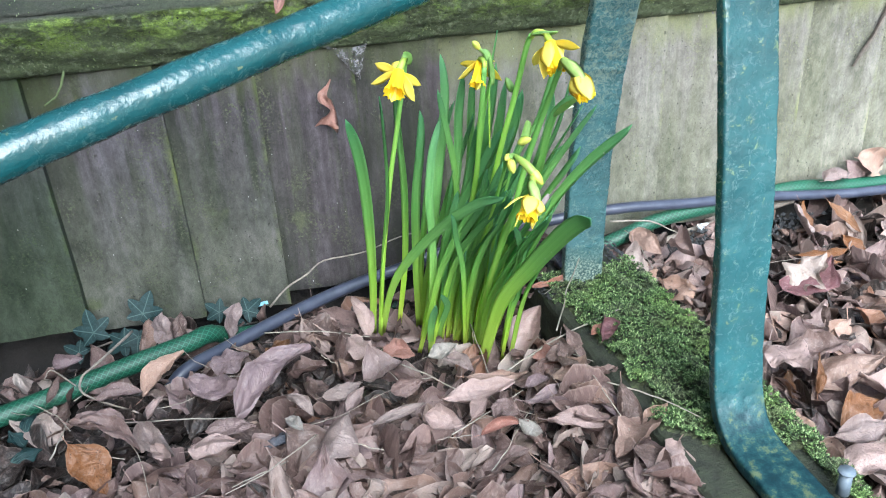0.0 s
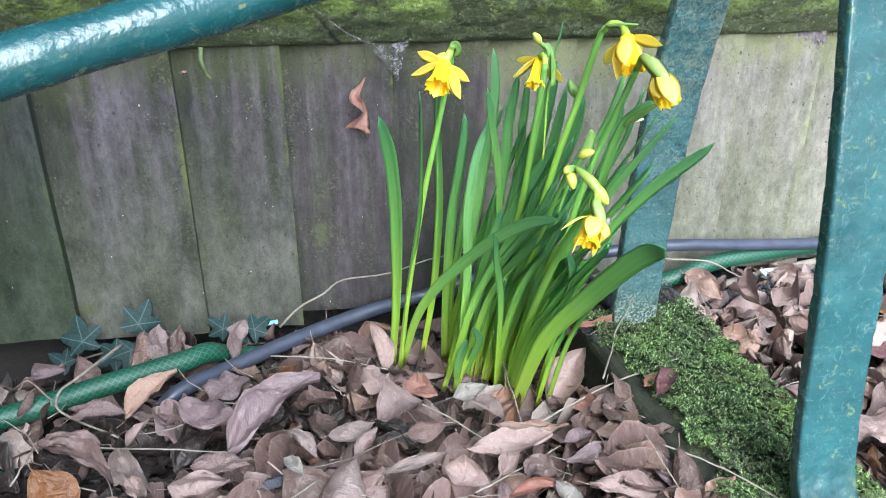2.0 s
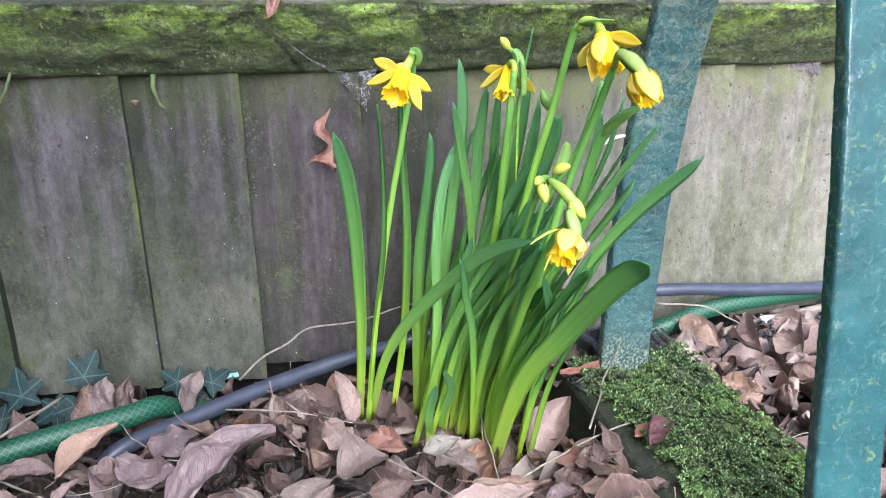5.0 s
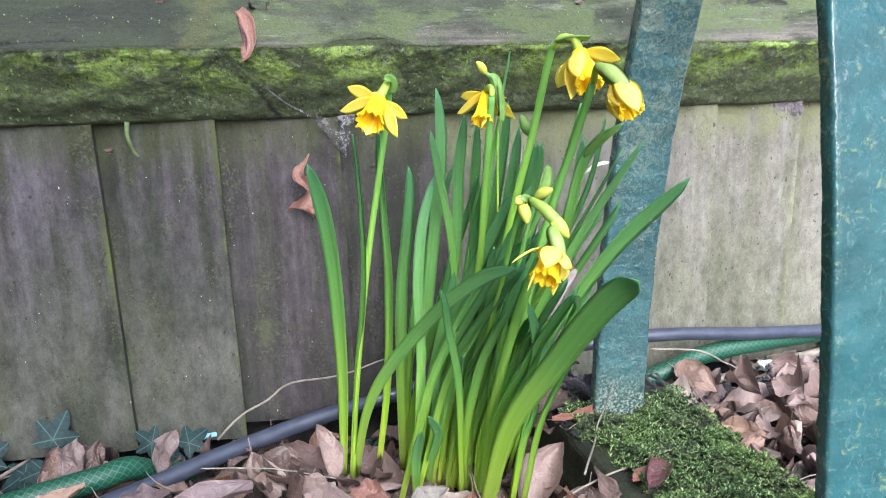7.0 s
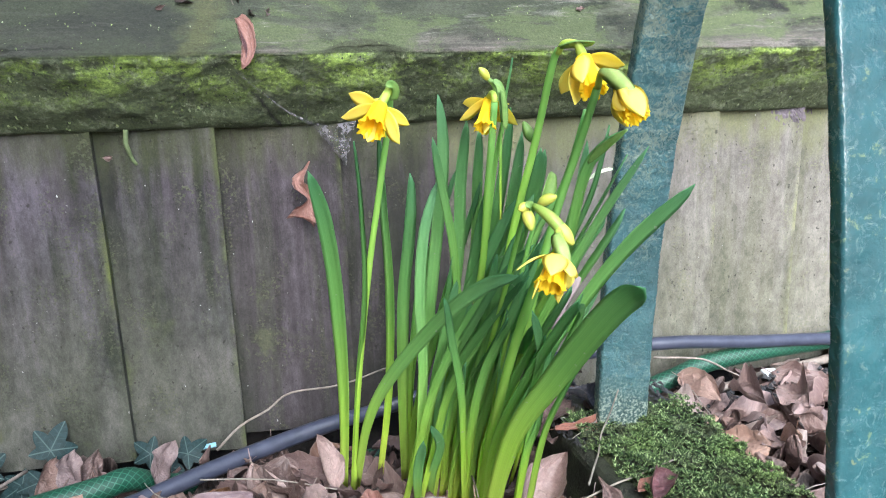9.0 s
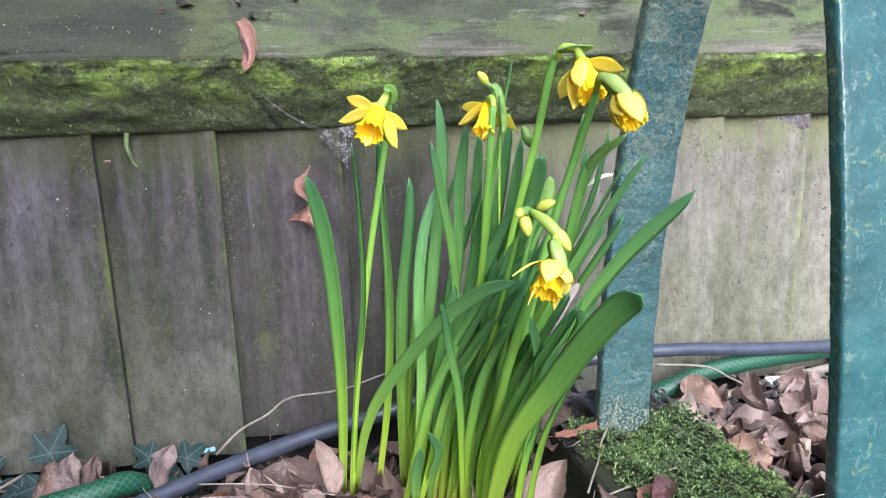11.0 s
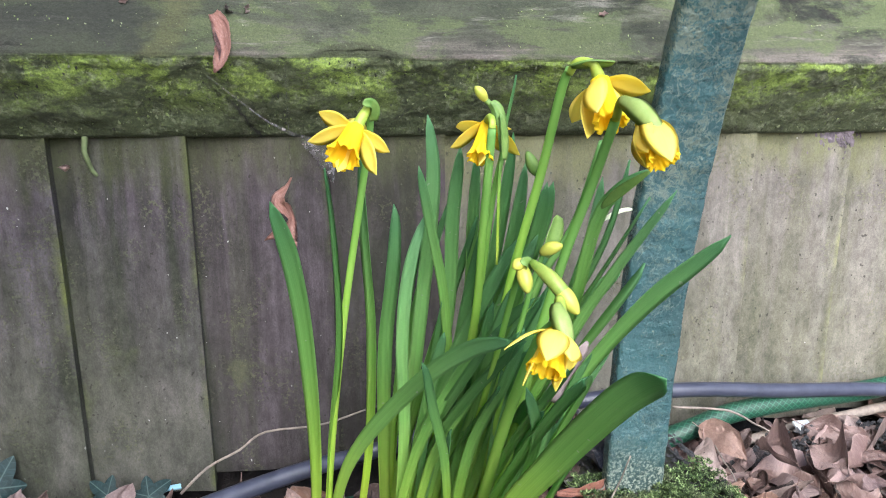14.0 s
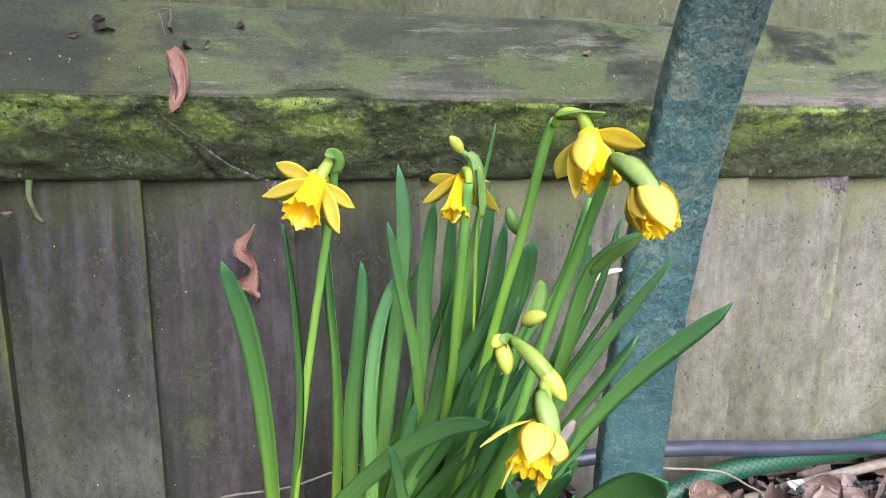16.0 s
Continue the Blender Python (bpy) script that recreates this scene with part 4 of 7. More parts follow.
def build_bench():
    b = thing("garden_bench", "old garden bench frame of thickly painted teal iron", "bench")
    leg = [Vector(p) for p in ((0.4604, 0.190, 0.0545), (0.4604, 0.30, 0.0545), (0.4604, 0.405, 0.0545), (0.4604, 0.440, 0.056), (0.4604, 0.458, 0.0625), (0.4604, 0.470, 0.077), (0.4604, 0.4775, 0.10), (0.4604, 0.4845, 0.15), (0.4604, 0.4905, 0.22), (0.4604, 0.4995, 0.29), (0.4604, 0.5165, 0.38), (0.4604, 0.545, 0.50))]
    v, f = flat_bar(glide(leg, 300), 0.0432, 0.0112, (1, 0, 0))
    make("front_leg", v, f, PAINT_LEG, b, "glossy teal iron leg with a grimy foot")
    back = [Vector(p) for p in ((0.4443, 0.740, 0.045), (0.4441, 0.7375, 0.08), (0.4438, 0.733, 0.13), (0.4438, 0.7245, 0.20), (0.4438, 0.7080, 0.28), (0.4438, 0.6830, 0.36), (0.4438, 0.6560, 0.42), (0.4438, 0.615, 0.50))]
    v, f = flat_bar(glide(back, 260), 0.0434, 0.0122, (1, 0, 0))
    make("back_leg", v, f, PAINT_LICHEN, b, "teal iron leg blotched with pale lichen")
    top = [Vector((0.464, 0.30, 0.497)), Vector((0.455, 0.60, 0.4975)), Vector((0.4438, 0.66, 0.497))]
    v, f = flat_bar(glide(top, 12), 0.045, 0.012, (1, 0, 0))
    make("side_bar", v, f, PAINT, b)
    rod = [Vector(p) for p in ((-0.40, 0.2379, 0.3243), (0.0, 0.3726, 0.3986), (0.3, 0.4741, 0.4547), (0.455, 0.527, 0.484))]
    pts = glide(rod, 240)
    v, f, uv = tube(pts, [0.010 + 0.0006 * noise.noise(p * 40) + 0.0004 * noise.noise(p * 110) for p in pts], 24)
    make("stretcher", v, f, PAINT, b, "round glossy teal rod", uv)
    bm = bmesh.new()
    bmesh.ops.create_cone(bm, cap_ends=True, segments=16, radius1=0.0050, radius2=0.0046, depth=0.02, matrix=Matrix.Translation((0.4925, 0.381, 0.066)))
    bmesh.ops.create_cone(bm, cap_ends=True, segments=20, radius1=0.0064, radius2=0.0060, depth=0.0016, matrix=Matrix.Translation((0.4925, 0.381, 0.0768)))
    part("bolt", bm, ZINC, b, "grey plastic bolt cap", True)

build_bench()

# ---- hoses ----


def build_hoses():
    pts = glide([(-0.39, 0.700, 0.0), (-0.16, 0.758, 0.012), (-0.102, 0.772, 0.016), (-0.062, 0.788, 0.016), (-0.014, 0.806, 0.016), (0.026, 0.822, 0.015), (0.048, 0.836, 0.012), (0.09, 0.862, -0.014), (0.25, 0.885, -0.03), (0.45, 0.882, -0.02), (0.555, 0.872, 0.014), (0.60, 0.874, 0.026), (0.66, 0.878, 0.030), (0.74, 0.886, 0.028), (0.82, 0.888, 0.030), (0.96, 0.885, 0.016), (1.4, 0.88, 0.0)], 260)
    rad = [0.0102 if p.x < 0.05 else 0.0094 for p in pts]
    v, f, uv = tube(pts, rad, 18)
    h = make("green_hose", v, f, GREEN_HOSE, None, "", uv)
    tagged(h, "green braided garden hose lying along the fence base", "hose")
    pts = glide([(-0.10, 0.70, -0.050), (-0.02, 0.75, -0.036), (0.000, 0.770, -0.006), (0.022, 0.785, 0.007), (0.062, 0.808, 0.008), (0.117, 0.836, 0.011), (0.177, 0.862, 0.014), (0.226, 0.876, 0.018), (0.27, 0.886, 0.020), (0.36, 0.882, 0.040), (0.47, 0.876, 0.054), (0.555, 0.871, 0.056), (0.65, 0.872, 0.045), (0.75, 0.876, 0.034), (0.85, 0.876, 0.020), (0.96, 0.870, 0.012), (1.4, 0.86, 0.0)], 260)
    v, f, uv = tube(pts, [0.0074 if p.x < 0.2 else max(0.0066, 0.0074 - 0.003 * (p.x - 0.2) / 0.3) for p in pts], 18)
    h = make("grey_hose", v, f, GREY_HOSE, None, "", uv)
    tagged(h, "smooth blue-grey hose lying along the fence base", "hose")


build_hoses()

# ---- daffodils ----
daffodil = thing("daffodil_clump", "clump of small yellow daffodils in bloom with upright green leaves", "daffodil")
COUNT = [0]


def blade(points, width, way=None):
    COUNT[0] += 1
    rng = random.Random(COUNT[0])
    pts = glide(points, 26)
    n = len(pts)
    w = []
    for i in range(n):
        u = i / (n - 1)
        s = 0.62 + 0.38 * min(1.0, u / 0.45)
        if u > 0.72:
            q = (u - 0.72) / 0.28
            s *= max(0.06, math.sqrt(max(0.0, 1 - q ** 2.6)))
        w.append(width * s)
    a, tw = rng.uniform(-0.7, 0.7), rng.uniform(-0.8, 0.8)
    face = [Vector((math.sin(a + tw * i / n), -math.cos(a + tw * i / n), 0.25)) for i in range(n)]
    v, f, uv = ribbon(pts, w, way or face, 0.0012, 0.17 if way else rng.uniform(0.2, 0.42))
    make("leaf", v, f, BLADE, daffodil, "", uv)


def stalk(points, radius):
    pts = glide(points, 30)
    v, f, uv = tube(pts, [radius * (1.12 - 0.25 * i / 30) for i in range(31)], 10, 0.8)
    n = (len(v)) // 10
    uv = [(min(1.0, 0.12 + 0.5 * (k // 10) / n), 0.5) for k in range(len(v))]
    return make("stem", v, f, BLADE, daffodil, "", uv)


blade([(0.221, 0.789, 0.000), (0.223, 0.761, 0.097), (0.219, 0.727, 0.189), (0.212, 0.703, 0.247), (0.202, 0.685, 0.287)], 0.0105)
blade([(0.228, 0.785, 0.000), (0.231, 0.756, 0.099), (0.237, 0.725, 0.189), (0.235, 0.700, 0.253), (0.231, 0.678, 0.305)], 0.0090)
blade([(0.231, 0.791, 0.000), (0.238, 0.748, 0.077), (0.252, 0.714, 0.128), (0.278, 0.662, 0.187), (0.297, 0.625, 0.219), (0.311, 0.600, 0.232)], 0.0095)
blade([(0.253, 0.803, 0.000), (0.262, 0.785, 0.085), (0.264, 0.764, 0.178), (0.260, 0.747, 0.243), (0.256, 0.730, 0.303)], 0.0080)
blade([(0.271, 0.790, 0.000), (0.268, 0.767, 0.093), (0.267, 0.744, 0.175), (0.270, 0.728, 0.226), (0.272, 0.711, 0.276)], 0.0110)
blade([(0.276, 0.789, 0.000), (0.274, 0.773, 0.079), (0.279, 0.754, 0.162), (0.285, 0.738, 0.222), (0.295, 0.726, 0.266)], 0.0076)
blade([(0.279, 0.790, 0.000), (0.278, 0.775, 0.088), (0.291, 0.753, 0.196), (0.302, 0.744, 0.236), (0.311, 0.735, 0.272)], 0.0050)
blade([(0.280, 0.790, 0.000), (0.285, 0.771, 0.084), (0.291, 0.739, 0.194), (0.294, 0.710, 0.281), (0.289, 0.693, 0.329)], 0.0092)
blade([(0.303, 0.785, 0.000), (0.311, 0.749, 0.118), (0.303, 0.718, 0.209), (0.290, 0.694, 0.267), (0.281, 0.678, 0.304)], 0.0059)
blade([(0.290, 0.788, -0.000), (0.297, 0.763, 0.091), (0.306, 0.726, 0.202), (0.304, 0.702, 0.269), (0.305, 0.683, 0.313)], 0.0084)
blade([(0.295, 0.787, 0.000), (0.304, 0.765, 0.088), (0.320, 0.734, 0.199), (0.319, 0.715, 0.261), (0.318, 0.700, 0.305)], 0.0076)
blade([(0.303, 0.776, 0.000), (0.306, 0.752, 0.094), (0.324, 0.727, 0.175), (0.330, 0.701, 0.255), (0.333, 0.677, 0.320)], 0.0088)
blade([(0.305, 0.770, 0.000), (0.309, 0.747, 0.087), (0.327, 0.721, 0.168), (0.336, 0.692, 0.249), (0.338, 0.670, 0.305)], 0.0084)
blade([(0.307, 0.770, 0.000), (0.312, 0.743, 0.088), (0.331, 0.708, 0.180), (0.345, 0.674, 0.259), (0.346, 0.657, 0.296)], 0.0088)
blade([(0.319, 0.753, 0.000), (0.321, 0.722, 0.106), (0.357, 0.687, 0.193), (0.369, 0.661, 0.253), (0.370, 0.640, 0.301)], 0.0076)
blade([(0.324, 0.752, 0.000), (0.327, 0.713, 0.109), (0.359, 0.666, 0.203), (0.361, 0.627, 0.278), (0.366, 0.613, 0.299), (0.377, 0.600, 0.312)], 0.0067)
blade([(0.322, 0.753, 0.000), (0.324, 0.721, 0.106), (0.359, 0.681, 0.202), (0.376, 0.656, 0.257), (0.380, 0.630, 0.311)], 0.0050)
blade([(0.327, 0.742, 0.000), (0.329, 0.705, 0.098), (0.352, 0.657, 0.192), (0.369, 0.621, 0.254), (0.385, 0.588, 0.304)], 0.0055)
blade([(0.327, 0.752, 0.000), (0.329, 0.720, 0.091), (0.353, 0.676, 0.187), (0.370, 0.646, 0.242), (0.385, 0.615, 0.295)], 0.0038)
blade([(0.335, 0.750, 0.000), (0.340, 0.707, 0.096), (0.358, 0.653, 0.190), (0.369, 0.621, 0.237), (0.377, 0.600, 0.266)], 0.0101)
blade([(0.331, 0.746, 0.000), (0.337, 0.719, 0.096), (0.360, 0.694, 0.165), (0.379, 0.671, 0.223), (0.392, 0.660, 0.245)], 0.0084)
blade([(0.332, 0.732, -0.000), (0.343, 0.697, 0.105), (0.369, 0.665, 0.178), (0.395, 0.635, 0.233), (0.424, 0.604, 0.276)], 0.0125)
blade([(0.316, 0.698, 0.000), (0.319, 0.642, 0.104), (0.332, 0.598, 0.165), (0.339, 0.550, 0.217), (0.344, 0.526, 0.240), (0.346, 0.511, 0.248)], 0.0165, (-0.38, -0.85, -0.05))
blade([(0.343, 0.692, 0.000), (0.339, 0.642, 0.099), (0.341, 0.614, 0.144), (0.346, 0.588, 0.181), (0.346, 0.570, 0.205)], 0.0101)
blade([(0.337, 0.697, 0.000), (0.333, 0.654, 0.085), (0.334, 0.637, 0.115), (0.332, 0.620, 0.143)], 0.0059)
blade([(0.330, 0.715, 0.000), (0.327, 0.667, 0.088), (0.328, 0.626, 0.148), (0.325, 0.603, 0.181), (0.310, 0.573, 0.220)], 0.0067)
blade([(0.306, 0.728, 0.000), (0.296, 0.686, 0.091), (0.288, 0.660, 0.142), (0.277, 0.636, 0.185), (0.270, 0.615, 0.218)], 0.0067)
blade([(0.309, 0.733, 0.000), (0.297, 0.690, 0.098), (0.294, 0.660, 0.156)], 0.0050)
blade([(0.272, 0.741, 0.000), (0.267, 0.709, 0.052), (0.267, 0.680, 0.092)], 0.0076)
blade([(0.285, 0.752, 0.000), (0.282, 0.726, 0.039), (0.283, 0.699, 0.077), (0.273, 0.680, 0.103)], 0.0067)
blade([(0.277, 0.781, 0.000), (0.280, 0.753, 0.054), (0.287, 0.714, 0.118), (0.301, 0.675, 0.170), (0.315, 0.620, 0.236)], 0.0076)
blade([(0.283, 0.780, 0.000), (0.285, 0.747, 0.056), (0.294, 0.697, 0.130), (0.306, 0.650, 0.183), (0.318, 0.600, 0.231)], 0.0067)
blade([(0.299, 0.758, 0.000), (0.296, 0.735, 0.061), (0.308, 0.703, 0.134), (0.321, 0.676, 0.184), (0.341, 0.640, 0.242)], 0.0084)
blade([(0.310, 0.737, 0.000), (0.305, 0.704, 0.071), (0.306, 0.667, 0.141), (0.314, 0.633, 0.192), (0.317, 0.600, 0.238)], 0.0076)
blade([(0.317, 0.727, -0.000), (0.313, 0.688, 0.079), (0.320, 0.648, 0.143), (0.330, 0.609, 0.196), (0.336, 0.580, 0.229)], 0.0084)
blade([(0.315, 0.736, 0.000), (0.314, 0.719, 0.062), (0.330, 0.693, 0.143), (0.341, 0.670, 0.207), (0.354, 0.650, 0.257)], 0.0084)
blade([(0.293, 0.778, 0.000), (0.294, 0.761, 0.053), (0.317, 0.720, 0.161), (0.335, 0.692, 0.222), (0.346, 0.670, 0.264)], 0.0084)
blade([(0.318, 0.718, 0.000), (0.314, 0.670, 0.088), (0.321, 0.625, 0.153), (0.328, 0.581, 0.206), (0.332, 0.560, 0.228)], 0.0084)
blade([(0.307, 0.747, -0.000), (0.302, 0.722, 0.067), (0.312, 0.689, 0.139), (0.316, 0.657, 0.202), (0.321, 0.630, 0.250)], 0.0076)
blade([(0.274, 0.790, 0.000), (0.280, 0.772, 0.069), (0.298, 0.745, 0.163), (0.310, 0.727, 0.219), (0.321, 0.710, 0.266)], 0.0076)
blade([(0.286, 0.784, 0.000), (0.289, 0.760, 0.073), (0.303, 0.732, 0.149), (0.322, 0.704, 0.211), (0.337, 0.680, 0.259)], 0.0092)
blade([(0.308, 0.742, 0.000), (0.309, 0.724, 0.069), (0.320, 0.702, 0.141), (0.340, 0.676, 0.213), (0.352, 0.655, 0.268)], 0.0076)
blade([(0.297, 0.772, 0.000), (0.299, 0.756, 0.065), (0.309, 0.734, 0.138), (0.315, 0.713, 0.205), (0.321, 0.690, 0.269)], 0.0076)
blade([(0.259, 0.738, 0.000), (0.269, 0.720, 0.058), (0.281, 0.700, 0.123), (0.302, 0.680, 0.179), (0.325, 0.660, 0.219), (0.335, 0.640, 0.238)], 0.0071)
blade([(0.272, 0.738, 0.000), (0.281, 0.720, 0.056), (0.291, 0.698, 0.118), (0.307, 0.675, 0.164), (0.320, 0.652, 0.200), (0.324, 0.630, 0.224)], 0.0063)
blade([(0.304, 0.780, 0.004), (0.304, 0.727, 0.089), (0.310, 0.673, 0.152), (0.311, 0.620, 0.199)], 0.0059)
blade([(0.331, 0.792, 0.004), (0.324, 0.746, 0.072), (0.324, 0.701, 0.135), (0.327, 0.655, 0.185), (0.323, 0.610, 0.223)], 0.0067)
blade([(0.334, 0.766, 0.004), (0.330, 0.714, 0.087), (0.331, 0.662, 0.149), (0.324, 0.610, 0.197)], 0.0071)
blade([(0.344, 0.763, 0.004), (0.339, 0.709, 0.083), (0.338, 0.654, 0.148), (0.328, 0.600, 0.193)], 0.0071)
blade([(0.270, 0.735, 0.000), (0.272, 0.720, 0.065), (0.276, 0.715, 0.131), (0.275, 0.710, 0.189), (0.279, 0.705, 0.235), (0.288, 0.700, 0.271)], 0.0076)
blade([(0.300, 0.740, 0.000), (0.318, 0.720, 0.100), (0.333, 0.712, 0.164), (0.348, 0.705, 0.225), (0.358, 0.698, 0.262), (0.361, 0.690, 0.289)], 0.0084)
blade([(0.352, 0.751, 0.004), (0.353, 0.709, 0.077), (0.359, 0.666, 0.144), (0.357, 0.623, 0.193), (0.340, 0.580, 0.218)], 0.0076)
stalk([(0.227, 0.785, 0.000), (0.233, 0.757, 0.102), (0.242, 0.728, 0.201), (0.250, 0.706, 0.268), (0.2562, 0.692, 0.315), (0.2568, 0.685, 0.332)], 0.0023)
stalk([(0.301, 0.776, 0.000), (0.314, 0.737, 0.123), (0.318, 0.701, 0.205), (0.315, 0.672, 0.267), (0.313, 0.655, 0.300), (0.3130, 0.647, 0.327)], 0.0026)
stalk([(0.302, 0.776, 0.000), (0.318, 0.735, 0.128), (0.321, 0.702, 0.220), (0.321, 0.675, 0.283), (0.323, 0.660, 0.315)], 0.0019)
stalk([(0.311, 0.741, 0.000), (0.318, 0.714, 0.101), (0.330, 0.670, 0.235), (0.3375, 0.644, 0.301), (0.3390, 0.620, 0.347), (0.3402, 0.612, 0.3582)], 0.0026)
stalk([(0.3225, 0.731, 0.000), (0.3212, 0.700, 0.055), (0.3270, 0.660, 0.132), (0.3350, 0.640, 0.205), (0.3430, 0.622, 0.262), (0.3485, 0.602, 0.304), (0.3510, 0.583, 0.338)], 0.0029)
stalk([(0.317, 0.727, -0.000), (0.316, 0.684, 0.080), (0.315, 0.625, 0.173), (0.314, 0.572, 0.240), (0.317, 0.550, 0.261)], 0.0034)
stalk([(0.313, 0.737, 0.000), (0.321, 0.707, 0.113), (0.343, 0.669, 0.227), (0.359, 0.650, 0.274), (0.365, 0.630, 0.321)], 0.0023)

def axes_of(axis, roll):
    a = Vector(axis).normalized()
    s = a.cross(Vector((0, 0.3, 1))).normalized()
    u = s.cross(a)
    r = radians(roll)
    return a, s * math.cos(r) + u * math.sin(r), u * math.cos(r) - s * math.sin(r)


def petal(parent, root, tip, axis, width, bulge):
    """One petal from root to its pointed tip, its inner side towards the flower's axis; bulge hollows it."""
    n = 16
    root, tip = Vector(root), Vector(tip)
    d = tip - root
    along = d.normalized()
    inner = (axis - along * axis.dot(along)).normalized()
    pts, w = [], []
    for i in range(n + 1):
        u = i / n
        pts.append(root + d * u - inner * (bulge * d.length * math.sin(math.pi * u ** 0.9)))
        shape = 0.42 + 0.58 * math.sin(math.pi * min(0.5, u / 1.05))
        if u > 0.5:
            shape *= max(0.04, 1 - ((u - 0.5) / 0.5) ** 2.3)
        w.append(width * shape)
    v, f, uv = ribbon(pts, w, inner, 0.0006, 0.13)
    make("petal", v, f, PETAL, parent, "", uv)


def corona(parent, root, a, s, u, length, r0, r1, seed):
    rng = random.Random(seed)
    n, m = 72, 14
    verts, faces, uv = [], [], []
    for layer in (0, 1):
        for j in range(m + 1):
            q = j / m
            r = r0 + (r1 - r0) * (0.55 * q + 0.45 * q ** 4.0) - layer * 0.0005
            for i in range(n):
                t = 2 * math.pi * i / n
                frill = max(0.0, q - 0.55) / 0.45
                rr = r * (1 + 0.05 * math.cos(6 * t)) + frill ** 2 * (0.0009 * math.sin(11 * t + seed) + 0.0004 * math.sin(19 * t))
                z = length * q + frill * (0.0005 * math.cos(6 * t + seed) + 0.0006 * math.sin(13 * t + 2) + 0.0003 * rng.uniform(-1, 1))
                verts.append(Vector(root) + a * z + (s * math.cos(t) + u * math.sin(t)) * rr)
                uv.append((q, (i / n) * 2 % 1.0))
    for layer in (0, 1):
        o = layer * (m + 1) * n
        for j in range(m):
            for i in range(n):
                i2 = (i + 1) % n
                q = (o + j * n + i, o + j * n + i2, o + (j + 1) * n + i2, o + (j + 1) * n + i)
                faces.append(q if layer == 0 else q[::-1])
    o = (m + 1) * n
    for i in range(n):
        i2 = (i + 1) % n
        faces.append((m * n + i, m * n + i2, o + m * n + i2, o + m * n + i))
    make("corona", verts, faces, CORONA, parent, "frilled orange-yellow trumpet", uv)
    # stamens and style in the trumpet
    v, f, uv2 = [], [], []
    for k in range(6):
        t = 2 * math.pi * k / 6
        o = len(v)
        base = Vector(root) + (s * math.cos(t) + u * math.sin(t)) * r0 * 0.4
        tv, tf, tu = tube([base, base + a * length * 0.25, base + a * length * 0.45], [0.0005, 0.0006, 0.0010], 6)
        v += tv
        f += [tuple(q + o for q in g) for g in tf]
        uv2 += tu
    make("stamens", v, f, CORONA, parent, "", uv2)


def flower(neck, root, mouth, radii, petals, seed):
    """A nodding flower: its neck from the stem, root of the petals, middle of the trumpet's rim, trumpet radii, petal tips."""
    root, mouth = Vector(root), Vector(mouth)
    a, s, u = axes_of(mouth - root, 10 * seed)
    pts = glide([*neck, root - a * 0.0015], 20)
    v, f, uv = tube(pts, [0.0019 + 0.0013 * max(0.0, (i - 9) / 11) for i in range(21)], 12)
    fl = make("flower", v, f, NECK, daffodil, "yellow daffodil flower with an orange-yellow trumpet", uv)
    for tip, width, bulge in petals:
        out = Vector(tip) - root
        out = (out - a * out.dot(a)).normalized()
        petal(fl, root + out * 0.0026, tip, a, width, bulge)
    corona(fl, root, a, s, u, (mouth - root).length, *radii, seed)
    return fl


def spathe(points, widths, mat=None, way=(0.2, -1, 0.4), label="papery green sheath"):
    pts = glide(points, 14)
    w = [widths[0] + (widths[1] - widths[0]) * math.sin(math.pi * (i / 14) ** 0.8) if i < 14 else 0.001 for i in range(15)]
    v, f, uv = ribbon(pts, w, way, 0.0010, 0.35)
    make("spathe", v, f, mat or SPATHE, daffodil, label, uv)


def bud(points, radius, mat, name="bud"):
    pts = glide(points, 14)
    rad = [radius * max(0.12, math.sin(math.pi * (0.1 + 0.86 * i / 14)) ** 0.7) for i in range(15)]
    v, f, uv = tube(pts, rad, 12)
    make(name, v, f, mat, daffodil, "unopened flower bud", uv)


flower([(0.2568, 0.6845, 0.333), (0.2556, 0.677, 0.3378), (0.2530, 0.673, 0.3345)], (0.2470, 0.668, 0.3262), (0.2380, 0.650, 0.3150), (0.0046, 0.0084), (
    ((0.2290, 0.672, 0.3350), 0.0116, 0.05), ((0.2220, 0.660, 0.3220), 0.0112, 0.04), ((0.2630, 0.660, 0.3150), 0.0104, 0.05),
    ((0.2550, 0.653, 0.3050), 0.0124, 0.04), ((0.2358, 0.652, 0.3075), 0.0118, 0.03), ((0.2520, 0.690, 0.3290), 0.0112, 0.05)), 11)
flower([(0.3130, 0.647, 0.327), (0.3132, 0.6480, 0.3305), (0.3142, 0.6550, 0.3312)], (0.3155, 0.664, 0.3268), (0.3080, 0.652, 0.3110), (0.0040, 0.0066), (
    ((0.2945, 0.660, 0.3160), 0.0140, 0.05), ((0.3005, 0.674, 0.3245), 0.0130, 0.03), ((0.3300, 0.655, 0.3115), 0.0125, 0.05),
    ((0.3070, 0.650, 0.3080), 0.0106, 0.03), ((0.3320, 0.682, 0.3210), 0.0112, 0.05), ((0.3250, 0.668, 0.3110), 0.0106, 0.05)), 12)
